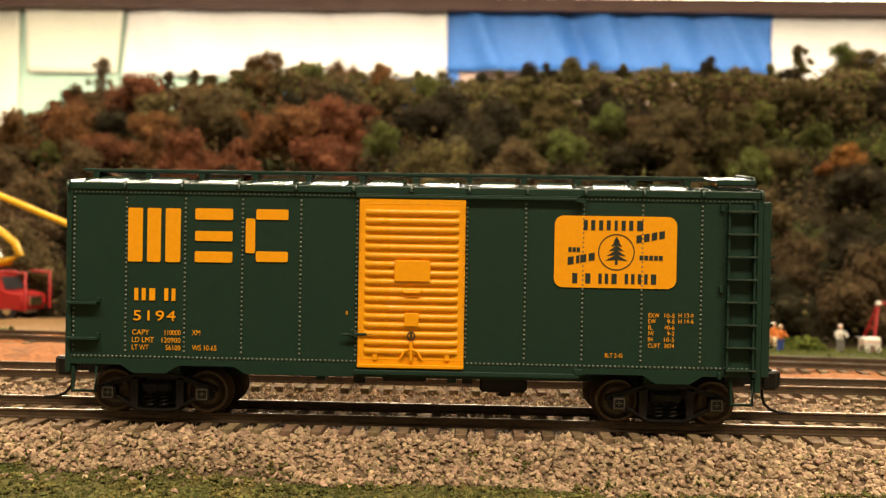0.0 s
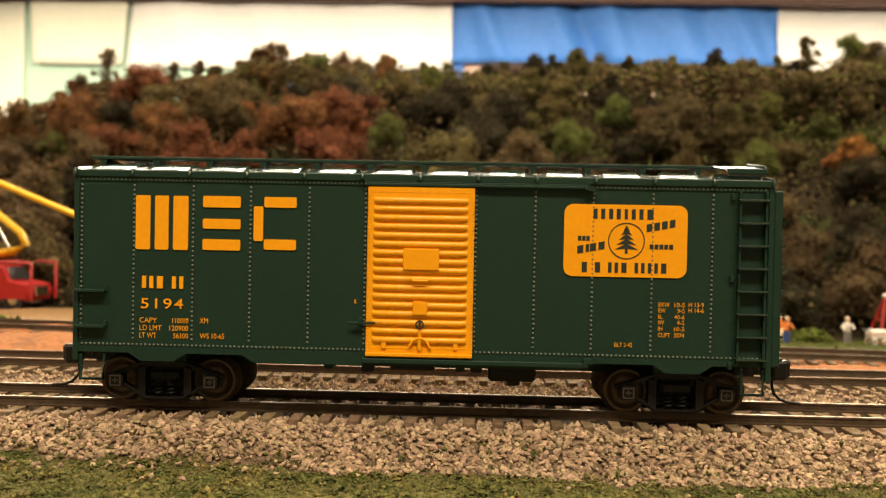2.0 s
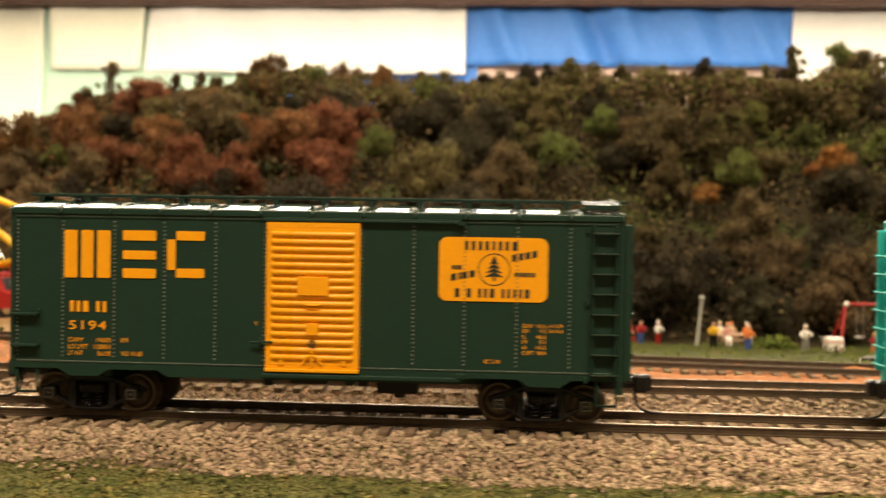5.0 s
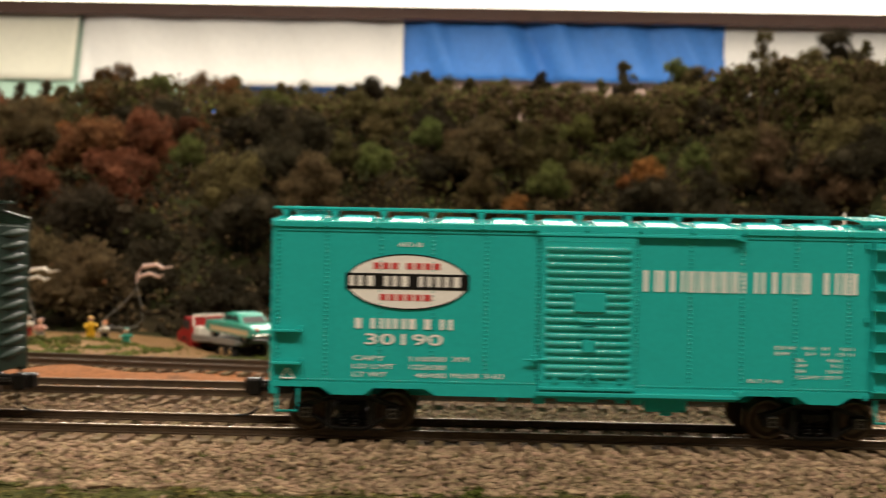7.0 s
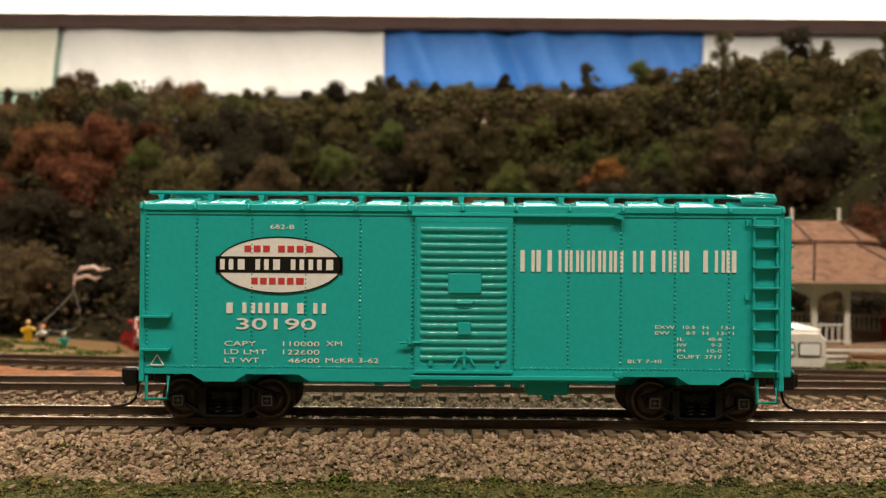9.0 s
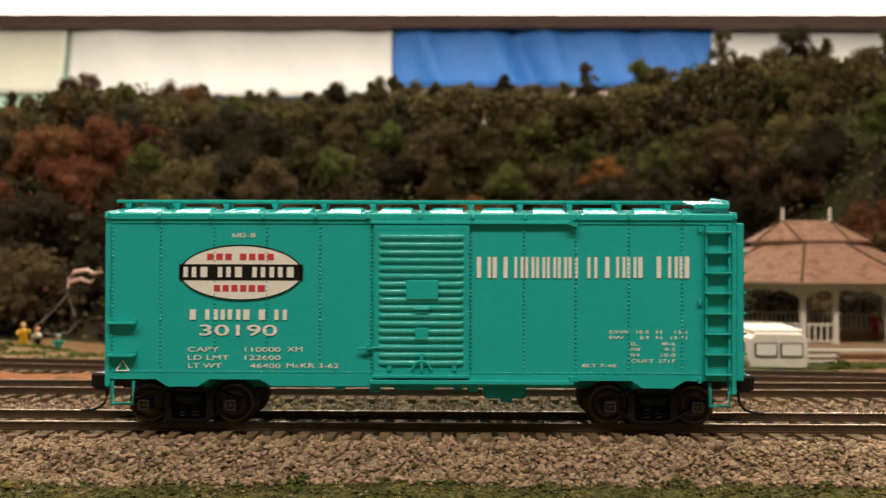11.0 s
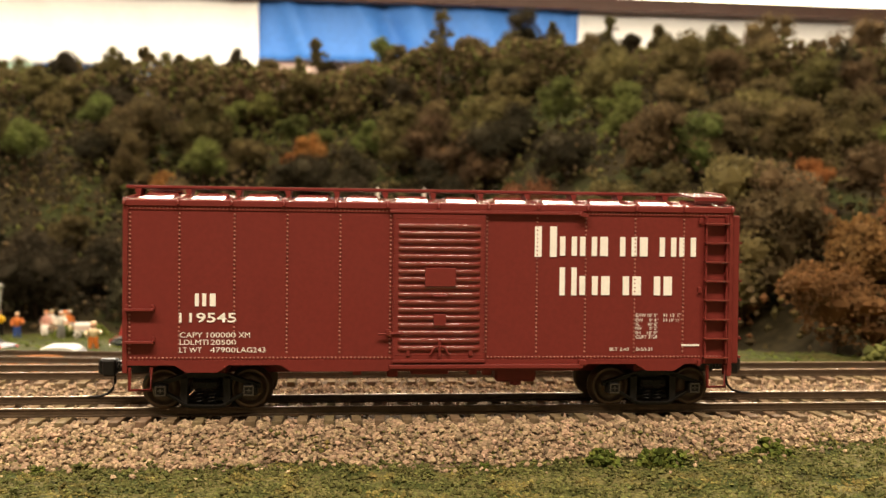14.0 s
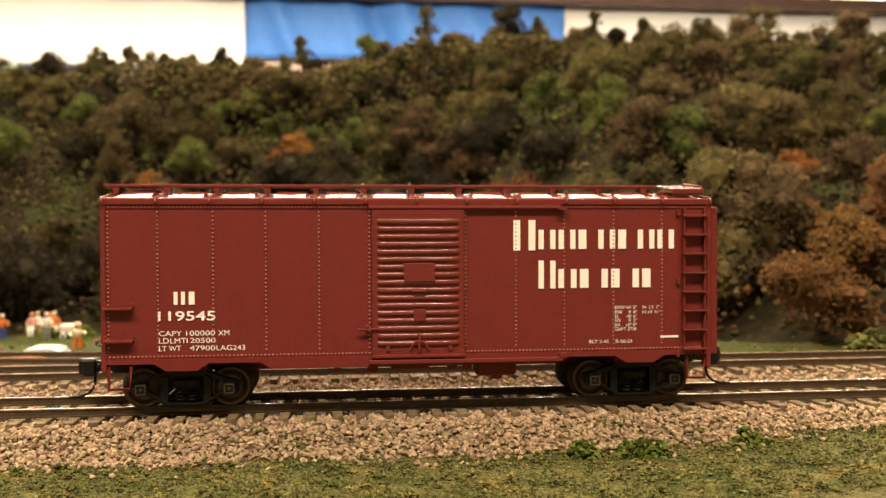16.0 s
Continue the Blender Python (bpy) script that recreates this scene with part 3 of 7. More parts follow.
SEAMS = (-0.0604, -0.0478, -0.0356, -0.0232, 0.0241, 0.0361, 0.0484, 0.0607)
ROOF_SEAMS = [-0.0728 + 0.01213 * i for i in range(13)]


def text_mesh(words, x, z, height, width, mat, parent, spacing=1.0, bold=0.0, y=-W - 0.00012):
    """A printed line of the built-in font, fitted to a height and width, on the car's side."""
    cu = bpy.data.curves.new("printed_line", "FONT")
    cu.body, cu.size, cu.resolution_u, cu.space_character, cu.offset = words, 1.0, 3, spacing, bold
    tmp = bpy.data.objects.new("printed_line", cu)
    scene.collection.objects.link(tmp)
    me = bpy.data.meshes.new_from_object(tmp.evaluated_get(bpy.context.evaluated_depsgraph_get()))
    bpy.data.objects.remove(tmp)
    co = np.array([v.co for v in me.vertices])
    lo, hi = co.min(0), co.max(0)
    for v in me.vertices:
        v.co = (x + (v.co.x - lo[0]) / (hi[0] - lo[0]) * width, y, z + (v.co.y - lo[1]) / (hi[1] - lo[1]) * height)
    me.materials.clear()
    me.materials.append(mat)
    ob = new("printed_line", me)
    ob.parent = parent
    return ob


def ellipse(cx, cz, rx, rz, n=40):
    return [(cx + rx * math.cos(2 * math.pi * k / n), cz + rz * math.sin(2 * math.pi * k / n)) for k in range(n)]


def rounded(x0, x1, z0, z1, r, n=6):
    out = []
    for cx, cz, a in ((x1 - r, z0 + r, -90), (x1 - r, z1 - r, 0), (x0 + r, z1 - r, 90), (x0 + r, z0 + r, 180)):
        out += [(cx + r * math.cos(radians(a + 90 * k / n)), cz + r * math.sin(radians(a + 90 * k / n))) for k in range(n + 1)]
    return out


def ring(g, cx, cz, rx, rz, t, y0, y1, n=36, slot=0):
    """A flat band round an ellipse."""
    for k in range(n):
        a, b = 2 * math.pi * k / n, 2 * math.pi * (k + 1) / n
        q = [(cx + (rx - t) * math.cos(a), cz + (rz - t) * math.sin(a)), (cx + rx * math.cos(a), cz + rz * math.sin(a)), (cx + rx * math.cos(b), cz + rz * math.sin(b)), (cx + (rx - t) * math.cos(b), cz + (rz - t) * math.sin(b))]
        g.prism(q, y0, y1, slot)


def bars(owner, mat, x0, x1, z0, z1, widths, y0, y1, lean=0.0):
    """A row of plain upright bars, one for each width; 0 leaves a space."""
    total = sum(w if w else 0.6 for w in widths)
    x = x0
    for w in widths:
        step = (w if w else 0.6) / total * (x1 - x0)
        if w:
            g = Mesh()
            fill = 0.72 if w > 0.5 else 0.8
            p, q = x, x + step * fill
            k = lean
            g.prism([(p, z0 + k * (p - x0)), (q, z0 + k * (q - x0)), (q, z1 + k * (q - x0)), (p, z1 + k * (p - x0))], y0, y1)
            g.ob("painted_bar", mat, owner)
        x += step


def strokes(owner, mat, x0, x1, z0, z1, cells, y0, y1, gap=0.16):
    """Plain upright bars in even cells: 2 a bar at either edge, 1 one at the near edge, 0 one thin bar."""
    widths = [0.45 if c == 0 else 1.0 for c in cells]
    unit, x = (x1 - x0) / (sum(widths) - gap), x0
    for c, w in zip(cells, widths):
        a, b = x, x + unit * (w - gap)
        thick = unit * 0.26
        for p, q in {0: [(a, b)], 1: [(a, a + thick * 1.5)], 2: [(a, a + thick), (b - thick, b)]}[c]:
            Mesh().prism([(p, z0), (q, z0), (q, z1), (p, z1)], y0, y1).ob("painted_bar", mat, owner)
        x += unit * w


def boxcar(x, paint, gloss, glinting, door_paint, door_gloss, label, plain_letters):
    car = empty("boxcar", label, "boxcar", pose(x, 0, 0), "boxcars in a row")
    rng = random.Random(int(x * 1e4))
    # shell and side sills
    Mesh().box(-L, L, -W + 0.0001, W - 0.0001, 0.0116, 0.0485, 0.00025).ob("body", paint, car)
    half = [(0.0345, 0.0098), (0.037, 0.0113), (0.0489, 0.0113), (0.0516, 0.0096), (0.0586, 0.0096), (0.0613, 0.0113), (L, 0.0113)]
    low = [(-q, z) for q, z in reversed(half)] + half
    sill = Mesh().prism(low + [(L, 0.0125), (-L, 0.0125)], -W - 0.00018, -W + 0.0004).ob("side_sill", paint, car)
    fas = Mesh().box(-L - 0.0003, L + 0.0003, -W - 0.0005, -W + 0.0005, 0.0483, 0.0499, 0.0002).box(-L, L, -W - 0.00012, -W, 0.0475, 0.0484, 0.00005).ob("eave_strip", paint, car)
    # rivets: rows at top and bottom, two fine columns at each seam
    g = Mesh()

    def rivet(px, pz, r=0.0003):
        v = [(px + k * r * math.cos(a), -W - d, pz + k * r * math.sin(a)) for k, d in ((1, 0), (0.68, 0.00014)) for a in [i * math.pi / 3 for i in range(6)]] + [(px, -W - 0.00018, pz)]
        g.add(v, [(i, (i + 1) % 6, (i + 1) % 6 + 6, i + 6) for i in range(6)] + [(i + 6, (i + 1) % 6 + 6, 12) for i in range(6)], True)

    for i in range(160):
        px = -L + 0.0006 + i * (2 * L - 0.0012) / 159
        rivet(px, 0.0479)
        rivet(px, 0.0130)
    for s in (*SEAMS, -L + 0.0012, L - 0.0012, -0.0113, 0.0118):
        for i in range(34):
            rivet(s, 0.0143 + i * 0.00098)
    for px in (-0.0575, -0.0525, 0.0525, 0.0575):
        rivet(px, 0.0107)
    # Green and red cars: the rivets' highlights are in their paler paint.
    tagged(g.ob("rivets", glinting, car, "small domed rivet heads"), kind="stuff")
    # door
    x0, x1, z0, z1 = -0.0108, 0.0115, 0.0117, 0.0473
    door = Mesh().box(x0, x1, -W - 0.0009, -W + 0.0001, z0, z1, 0.00015).ob("door", door_paint, car, "ribbed sliding door")
    rib = Mesh()
    n, hw = 6, 0.0098
    v, f = [], []
    for i in range(n + 1):
        a = math.pi * i / n
        for sx, k in ((-hw, 0.25), (-hw + 0.0007, 1.0), (hw - 0.0007, 1.0), (hw, 0.25)):
            v.append((sx, -W - 0.0009 - 0.0006 * math.sin(a) * k, -0.00064 * math.cos(a)))
    for i in range(n):
        for k in range(3):
            f.append((i * 4 + k, i * 4 + k + 1, (i + 1) * 4 + k + 1, (i + 1) * 4 + k))
    rib.add(v, f, True)
    first = None
    for z in [0.0153 + 0.00182 * k for k in range(17)]:
        o = rib.ob("door_rib", door_gloss, door) if first is None else first.copy()
        if first is not None:
            scene.collection.objects.link(o)
        first = first or o
        o.parent = door
        o.location = (0.00035, 0, z)
    g = Mesh()
    for z in (0.0462, 0.0137):
        for i in range(34):
            g.lathe([(0.00016, 0), (0.00011, 0.0001), (0.0, 0.00014)], 6, pose(-0.0098 + i * 0.00061, -W - 0.0009, z, 90))
    for px in (-0.0104, 0.0111):
        for i in range(52):
            g.lathe([(0.00016, 0), (0.00011, 0.0001), (0.0, 0.00014)], 6, pose(px, -W - 0.0009, 0.0124 + i * 0.00067, 90))
    tagged(g.ob("door_rivets", door_gloss, door), kind="stuff")
    Mesh().box(-0.0032, 0.0043, -W - 0.0018, -W - 0.0008, 0.03, 0.0345, 0.00015).ob("placard_board", door_paint, door)
    Mesh().box(-0.001, 0.002, -W - 0.0018, -W - 0.0008, 0.0207, 0.0235, 0.00012).ob("small_placard", door_paint, door)
    Mesh().tube([(-0.0016, -W - 0.001, 0.0284), (-0.001, -W - 0.002, 0.0278), (0.002, -W - 0.002, 0.0278), (0.0026, -W - 0.001, 0.0284)], 0.0003, 6).ob("door_handle", door_paint, door)
    Mesh().box(-0.0108, 0.0115, -W - 0.0015, -W - 0.0008, 0.0119, 0.0126, 0.0001).tube([(0.0005, -W - 0.0014, 0.0175), (0.0005, -W - 0.0014, 0.0134)], 0.0004, 6).tube([(-0.0017, -W - 0.0013, 0.0138), (-0.0008, -W - 0.0014, 0.0154), (0.0005, -W - 0.0015, 0.016), (0.0018, -W - 0.0014, 0.0154), (0.0027, -W - 0.0013, 0.0138)], 0.0003, 6).ob("door_latch", door_paint, door)
    for a in (-0.0075, 0.0075):
        Mesh().box(a, a + 0.001, -W - 0.0013, -W - 0.0008, 0.0135, 0.015, 0.0001).ob("door_bracket", door_paint, door)
    Mesh().tube([(-0.0141, -W - 0.0012, 0.0187), (-0.0075, -W - 0.0012, 0.0189)], 0.0003, 6).box(-0.0123, -0.0114, -W - 0.0016, -W, 0.0184, 0.0198, 0.0001).ob("door_lock_bar", paint, car)
    # door tracks and stops
    Mesh().box(-0.0115, 0.0352, -W - 0.0009, -W, 0.0478, 0.0484, 0.00012).box(-0.0115, 0.0352, -W - 0.0011, -W - 0.0008, 0.0474, 0.048, 0.0001).ob("upper_door_track", paint, car)
    Mesh().box(-0.0115, 0.0355, -W - 0.0014, -W, 0.0104, 0.0114, 0.00015).ob("lower_door_track", paint, car)
    Mesh().prism([(0.0342, 0.0473), (0.0362, 0.0468), (0.0364, 0.0477), (0.0345, 0.0482)], -W - 0.0018, -W).ob("door_stop", paint, car)
    Mesh().box(0.0345, 0.0362, -W - 0.0015, -W, 0.0112, 0.0124, 0.0001).ob("door_stop", paint, car)
    # ladder
    ladder = Mesh().box(0.0658, 0.0663, -W - 0.0012, -W, 0.0115, 0.0475, 0.0001).box(0.0711, 0.0716, -W - 0.0012, -W, 0.0115, 0.0475, 0.0001).ob("ladder", paint, car)
    step = Mesh().box(0.0656, 0.0718, -W - 0.0019, -W - 0.0002, -0.00022, 0.00022, 0.0001)
    first = None
    for i in range(8):
        o = step.ob("rung", gloss, ladder) if first is None else first.copy()
        if first is not None:
            scene.collection.objects.link(o)
        first = first or o
        o.parent = ladder
        o.location = (0, 0, 0.0129 + i * 0.00469)
    for z in (0.0115, 0.0295, 0.0464):
        Mesh().box(0.0643, 0.0651, -W - 0.0007, -W, z - 0.0007, z + 0.0007, 0.0001).ob("ladder_bracket", paint, car)
    # grab irons and sill steps
    for z in (0.0243, 0.0168):
        Mesh().box(-0.0725, -0.0659, -W - 0.0018, -W, z - 0.0003, z + 0.0003, 0.0001).box(-0.0666, -0.0658, -W - 0.0004, -W, z - 0.0002, z + 0.0012, 0.0001).box(-0.0726, -0.0718, -W - 0.0004, -W, z - 0.0002, z + 0.0012, 0.0001).ob("grab_iron", paint, car)
    for a, b in ((-0.0716, -0.0667), (0.0672, 0.0717)):
        Mesh().tube([(a, -W + 0.0004, 0.0108), (a, -W + 0.0002, 0.0055), (b, -W + 0.0002, 0.0055), (b, -W + 0.0004, 0.0108)], 0.00045, 6).ob("sill_step", paint, car)
    # corner post pads at the right end
    Mesh().box(L - 0.0008, L + 0.0004, -W - 0.0003, -W + 0.003, 0.0082, 0.0485, 0.00015).ob("corner_post", paint, car)
    Mesh().box(-L - 0.0004, -L + 0.0008, -W - 0.0003, -W + 0.003, 0.0095, 0.0485, 0.00015).ob("corner_post", paint, car)
    # everything on the near side stands on the far side too, turned about
    for o in list(car.children):
        if o.name.split(".")[0] not in ("body",):
            o2 = o.copy()
            scene.collection.objects.link(o2)
            o2.parent = car
            o2.matrix_basis = pose(0, 0, 0, 0, 0, 180) @ o.matrix_basis
            for c in o.children:
                c2 = c.copy()
                scene.collection.objects.link(c2)
                c2.parent = o2
    # pressed steel ends
    for s in (-1, 1):
        end = Mesh().box(min(s * L, s * (L + 0.0007)), max(s * L, s * (L + 0.0007)), -W + 0.0012, W - 0.0012, 0.0105, 0.0478, 0.0002).ob("end_wall", paint, car, "pressed steel end with ribs")
        for i in range(11):
            z = 0.0142 + i * 0.0031
            for y0, y1 in ((-W + 0.0016, -0.0006), (0.0006, W - 0.0016)):
                pts = [(s * (L + 0.0005), y0 + (y1 - y0) * k / 6, z + 0.0002 * k) for k in range(7)]
                Mesh().tube(pts, [0.0003, 0.0009, 0.0013, 0.0014, 0.0013, 0.0009, 0.0003], 8).ob("end_rib", paint, end)
        lad = Mesh()
        for y in (0.0154, 0.0088):
            lad.box(min(s * (L + 0.0004), s * (L + 0.0024)), max(s * (L + 0.0004), s * (L + 0.0024)), -s * y - 0.0006, -s * y + 0.0006, 0.0112, 0.0479, 0.0003)
        lad = lad.ob("end_ladder", paint, car)
        for i in range(7):
            Mesh().tube([(s * (L + 0.0026), -s * 0.0163, 0.0129 + i * 0.0047), (s * (L + 0.0026), -s * 0.0085, 0.0129 + i * 0.0047)], 0.0003, 6).ob("rung", paint, lad)
    # roof: low gable with pressed panels between seam caps
    roof = Mesh()
    roof.add([(sx, y, z) for sx in (-L - 0.0002, L + 0.0002) for y, z in ((-W - 0.0003, 0.0498), (0, 0.0515), (W + 0.0003, 0.0498), (W, 0.0482), (-W, 0.0482))], [(0, 5, 6, 1), (1, 6, 7, 2), (2, 7, 8, 3), (3, 8, 9, 4), (4, 9, 5, 0), (0, 1, 2, 3, 4), (9, 8, 7, 6, 5)])
    roof = roof.ob("roof", gloss, car)
    slope = 0.0017 / (W + 0.0003)
    for i, s in enumerate(ROOF_SEAMS):
        for side in (-1, 1):
            rise = 0.00045
            v = [(s + q, side * y, 0.0498 + slope * (W + 0.0003 - y) + z) for y in (W + 0.0002, 0.003) for q, z in ((-0.0006, 0.0), (0.0006, 0.0), (0.0004, rise), (-0.0004, rise))]
            Mesh().add(v, [(0, 1, 5, 4), (1, 2, 6, 5), (2, 3, 7, 6), (3, 0, 4, 7), (0, 3, 2, 1), (4, 5, 6, 7)]).tube([(s, side * (W + 0.0004), 0.0499), (s, side * (W + 0.0008), 0.0495), (s, side * (W + 0.0009), 0.0487)], 0.00042, 6).ob("roof_seam_cap", gloss, roof)
            if i == len(ROOF_SEAMS) - 1:
                continue
            zz = lambda y: 0.0498 + slope * (W + 0.0003 - y)
            # a pressed panel, skewed, with narrow flanks round a flat top
            a, b, h, h2, k = s + 0.002, s + 0.0098, 0.00012, 0.00085, 0.0006
            y0, y1, y2, y3 = 0.0149, 0.0145, 0.005, 0.0046
            v = [(a, side * y0, zz(y0)), (b, side * y0, zz(y0)), (b - 0.0004, side * y1, zz(y1) + h), (a + 0.0004, side * y1, zz(y1) + h), (b + k - 0.0004, side * y2, zz(y2) + h2), (a + k + 0.0004, side * y2, zz(y2) + h2), (b + k, side * y3, zz(y3)), (a + k, side * y3, zz(y3))]
            f = [(0, 1, 2, 3), (3, 2, 4, 5), (5, 4, 6, 7), (1, 6, 4, 2), (0, 3, 5, 7)]
            Mesh().add(v, f if side < 0 else [tuple(reversed(q)) for q in f]).ob("roof_panel", gloss, roof)
    walkway = empty_part("running_board", car, "raised walkway of three boards along the roof")
    for y in (-0.0027, -0.0009, 0.0009):
        Mesh().box(-0.0757, 0.0757, y, y + 0.0017, 0.0531, 0.0538, 0.0001).ob("board", paint, walkway)
    for s in ROOF_SEAMS:
        Mesh().prism([(s - 0.0009, 0.053), (s - 0.0002, 0.0512), (s + 0.0004, 0.0512), (s + 0.0008, 0.053)], -0.0026, 0.0026).ob("walkway_bracket", paint, walkway)
    for sx, sy in ((1, -1), (-1, 1)):
        g = Mesh()
        for k in range(4):
            a = 0.064 + k * 0.0021
            lo, hi = sorted((sx * a, sx * (a + 0.00195)))
            y0, y1 = sorted((sy * 0.003, sy * 0.0142))
            g.box(lo, hi, y0, y1, 0.0521, 0.0526, 0.0001)
        lo, hi = sorted((sx * 0.0645, sx * 0.072))
        y0, y1 = sorted((sy * 0.0131, sy * 0.0141))
        g.box(lo, hi, y0, y1, 0.0508, 0.0516, 0.0001)
        g.v = [(vx, vy, vz + (0.0142 - abs(vy)) * 0.13 - 0.0003 if vz > 0.052 else vz) for vx, vy, vz in g.v]
        lo, hi = sorted((sx * 0.064, sx * 0.0722))
        y0, y1 = sorted((sy * 0.0142, sy * 0.0147))
        Mesh().box(lo, hi, y0, y1, 0.0513, 0.0524, 0.0001).ob("platform_edge", paint, car)
        g.ob("roof_platform", gloss, car, "small platform at the roof end")
        Mesh().tube([(sx * 0.0708, sy * 0.0042, 0.0534), (sx * 0.0708, sy * 0.0044, 0.0541), (sx * 0.0722, sy * 0.0124, 0.0531), (sx * 0.0724, sy * 0.0132, 0.0521)], 0.00025, 6).ob("corner_grab", paint, car)
    # underframe
    Mesh().box(-0.07, 0.07, -0.0022, 0.0022, 0.0075, 0.0105, 0.0003).box(-0.06, -0.05, -0.012, 0.012, 0.0085, 0.0107, 0.0003).box(0.05, 0.06, -0.012, 0.012, 0.0085, 0.0107, 0.0003).box(-0.02, -0.018, -0.014, 0.014, 0.0085, 0.0107).box(0.008, 0.01, -0.014, 0.014, 0.0085, 0.0107).ob("centre_sill", paint, car)
    Mesh().box(0.0150, 0.0252, -0.0115, -0.006, 0.0062, 0.0098, 0.0006).tube([(0.0205, -0.009, 0.0062), (0.0205, -0.009, 0.0052)], 0.0015, 10).ob("air_reservoir", paint if plain_letters else BLACK_PLASTIC, car)
    Mesh().box(-0.0118, -0.0092, -0.0155, -0.0125, 0.0082, 0.0102, 0.0003).box(-0.006, 0.0035, -0.0125, -0.010, 0.0083, 0.0104, 0.0004).box(0.0112, 0.0136, -0.0155, -0.013, 0.0085, 0.0102, 0.0003).ob("brake_rigging", paint if plain_letters else BLACK_PLASTIC, car)
    # trucks
    for tx in (-0.0549, 0.0549):
        truck = Mesh().box(tx - 0.0034, tx + 0.0034, -0.0098, 0.0098, 0.0042, 0.0086, 0.0005).box(tx - 0.0046, tx + 0.0046, -0.0095, 0.0095, 0.0016, 0.0027, 0.0002).ob("truck", BLACK_PLASTIC, car, "black four-wheel truck")
        for sx in (-1, 1):
            lo, hi = sorted((tx + sx * 0.0042, tx + sx * 0.0052))
            Mesh().box(lo, hi, -0.0085, 0.0085, 0.0032, 0.0052, 0.0002).ob("brake_beam", BLACK_PLASTIC, truck)
            for sy in (-1, 1):
                y0, y1 = sorted((sy * 0.0076, sy * 0.0094))
                Mesh().prism([(tx + sx * q, z) for q, z in (((0.0046, 0.0026), (0.0058, 0.0028), (0.0056, 0.0066), (0.0048, 0.0068)) if sx > 0 else ((0.0058, 0.0028), (0.0046, 0.0026), (0.0048, 0.0068), (0.0056, 0.0066)))], y0, y1).ob("brake_shoe", BLACK_PLASTIC, truck)
        for sy in (-1, 1):
            y0, y1 = sorted((sy * 0.0103, sy * 0.0121))
            g = Mesh()
            arch = [(-0.0128, 0.0056), (-0.0105, 0.0062), (-0.0078, 0.0072), (-0.005, 0.0081), (-0.0025, 0.0085), (0.0025, 0.0085), (0.005, 0.0081), (0.0078, 0.0072), (0.0105, 0.0062), (0.0128, 0.0056)]
            belly = [(-0.0116, 0.004), (-0.0092, 0.0038), (-0.0068, 0.0026), (-0.0048, 0.0012), (-0.0034, 0.0008), (0.0034, 0.0008), (0.0048, 0.0012), (0.0068, 0.0026), (0.0092, 0.0038), (0.0116, 0.004)]
            for line, thick in ((arch, 0.0011), (belly, 0.0009)):
                g.prism([(tx + q, z - thick / 2) for q, z in line] + [(tx + q, z + thick / 2) for q, z in reversed(line)], y0, y1)
                lip = sorted((sy * 0.0121, sy * 0.0126))
                g.prism([(tx + q, z + thick / 2 - 0.0003) for q, z in line] + [(tx + q, z + thick / 2) for q, z in reversed(line)], *lip)
            for q in (-0.0058, 0.0042):
                g.prism([(tx + q, 0.0016), (tx + q + 0.0016, 0.0012), (tx + q + 0.0016, 0.0082), (tx + q, 0.0078)], y0, y1)
            for q in (-1, 1):
                g.box(tx + q * 0.0106 - 0.0016, tx + q * 0.0106 + 0.0016, y0, y1, 0.0035, 0.0062, 0.0002)
            g.ob("side_frame", BLACK_PLASTIC, truck)
            lo, hi = sorted((sy * 0.0098, sy * 0.0127))
            Mesh().box(tx - 0.0032, tx + 0.0032, lo, hi, 0.0049, 0.0071, 0.0005).box(tx - 0.0027, tx - 0.0016, lo - 0.0002, hi + 0.0002, 0.0052, 0.0058, 0.0001).box(tx - 0.0004, tx + 0.0004, lo - 0.0002, hi + 0.0002, 0.0052, 0.0066, 0.0001).box(tx + 0.0016, tx + 0.0027, lo - 0.0002, hi + 0.0002, 0.0052, 0.0058, 0.0001).ob("bolster_end", BLACK_PLASTIC, truck)
            for q in (-0.0014, 0.0014):
                g = Mesh()
                g.tube([(tx + q + 0.00085 * math.cos(k * 0.8), sy * 0.0113 + 0.00085 * math.sin(k * 0.8), 0.0014 + k * 0.000112) for k in range(33)], 0.00026, 5)
                g.ob("spring", BLACK_PLASTIC, truck)
            for ax in (-0.01025, 0.01025):
                f = sy * 0.0135
                box = Mesh().box(tx + ax - 0.00145, tx + ax + 0.00145, *sorted((sy * 0.0104, f)), 0.0033, 0.0062, 0.0004).ob("journal_box", BLACK_PLASTIC, truck)
                lid = Mesh()
                for q0, q1, z0, z1 in ((-0.0012, 0.0012, 0.0036, 0.00385), (-0.0012, 0.0012, 0.00565, 0.0059), (-0.0012, -0.00095, 0.00385, 0.00565), (0.00095, 0.0012, 0.00385, 0.00565), (-0.00012, 0.00012, 0.0043, 0.0053), (-0.0006, 0.0006, 0.0047, 0.0049)):
                    lid.box(tx + ax + q0, tx + ax + q1, *sorted((f, f + sy * 0.0003)), z0, z1)
                lid.ob("bearing_cap", BEARING, box, "worn metal lid with a raised rim")
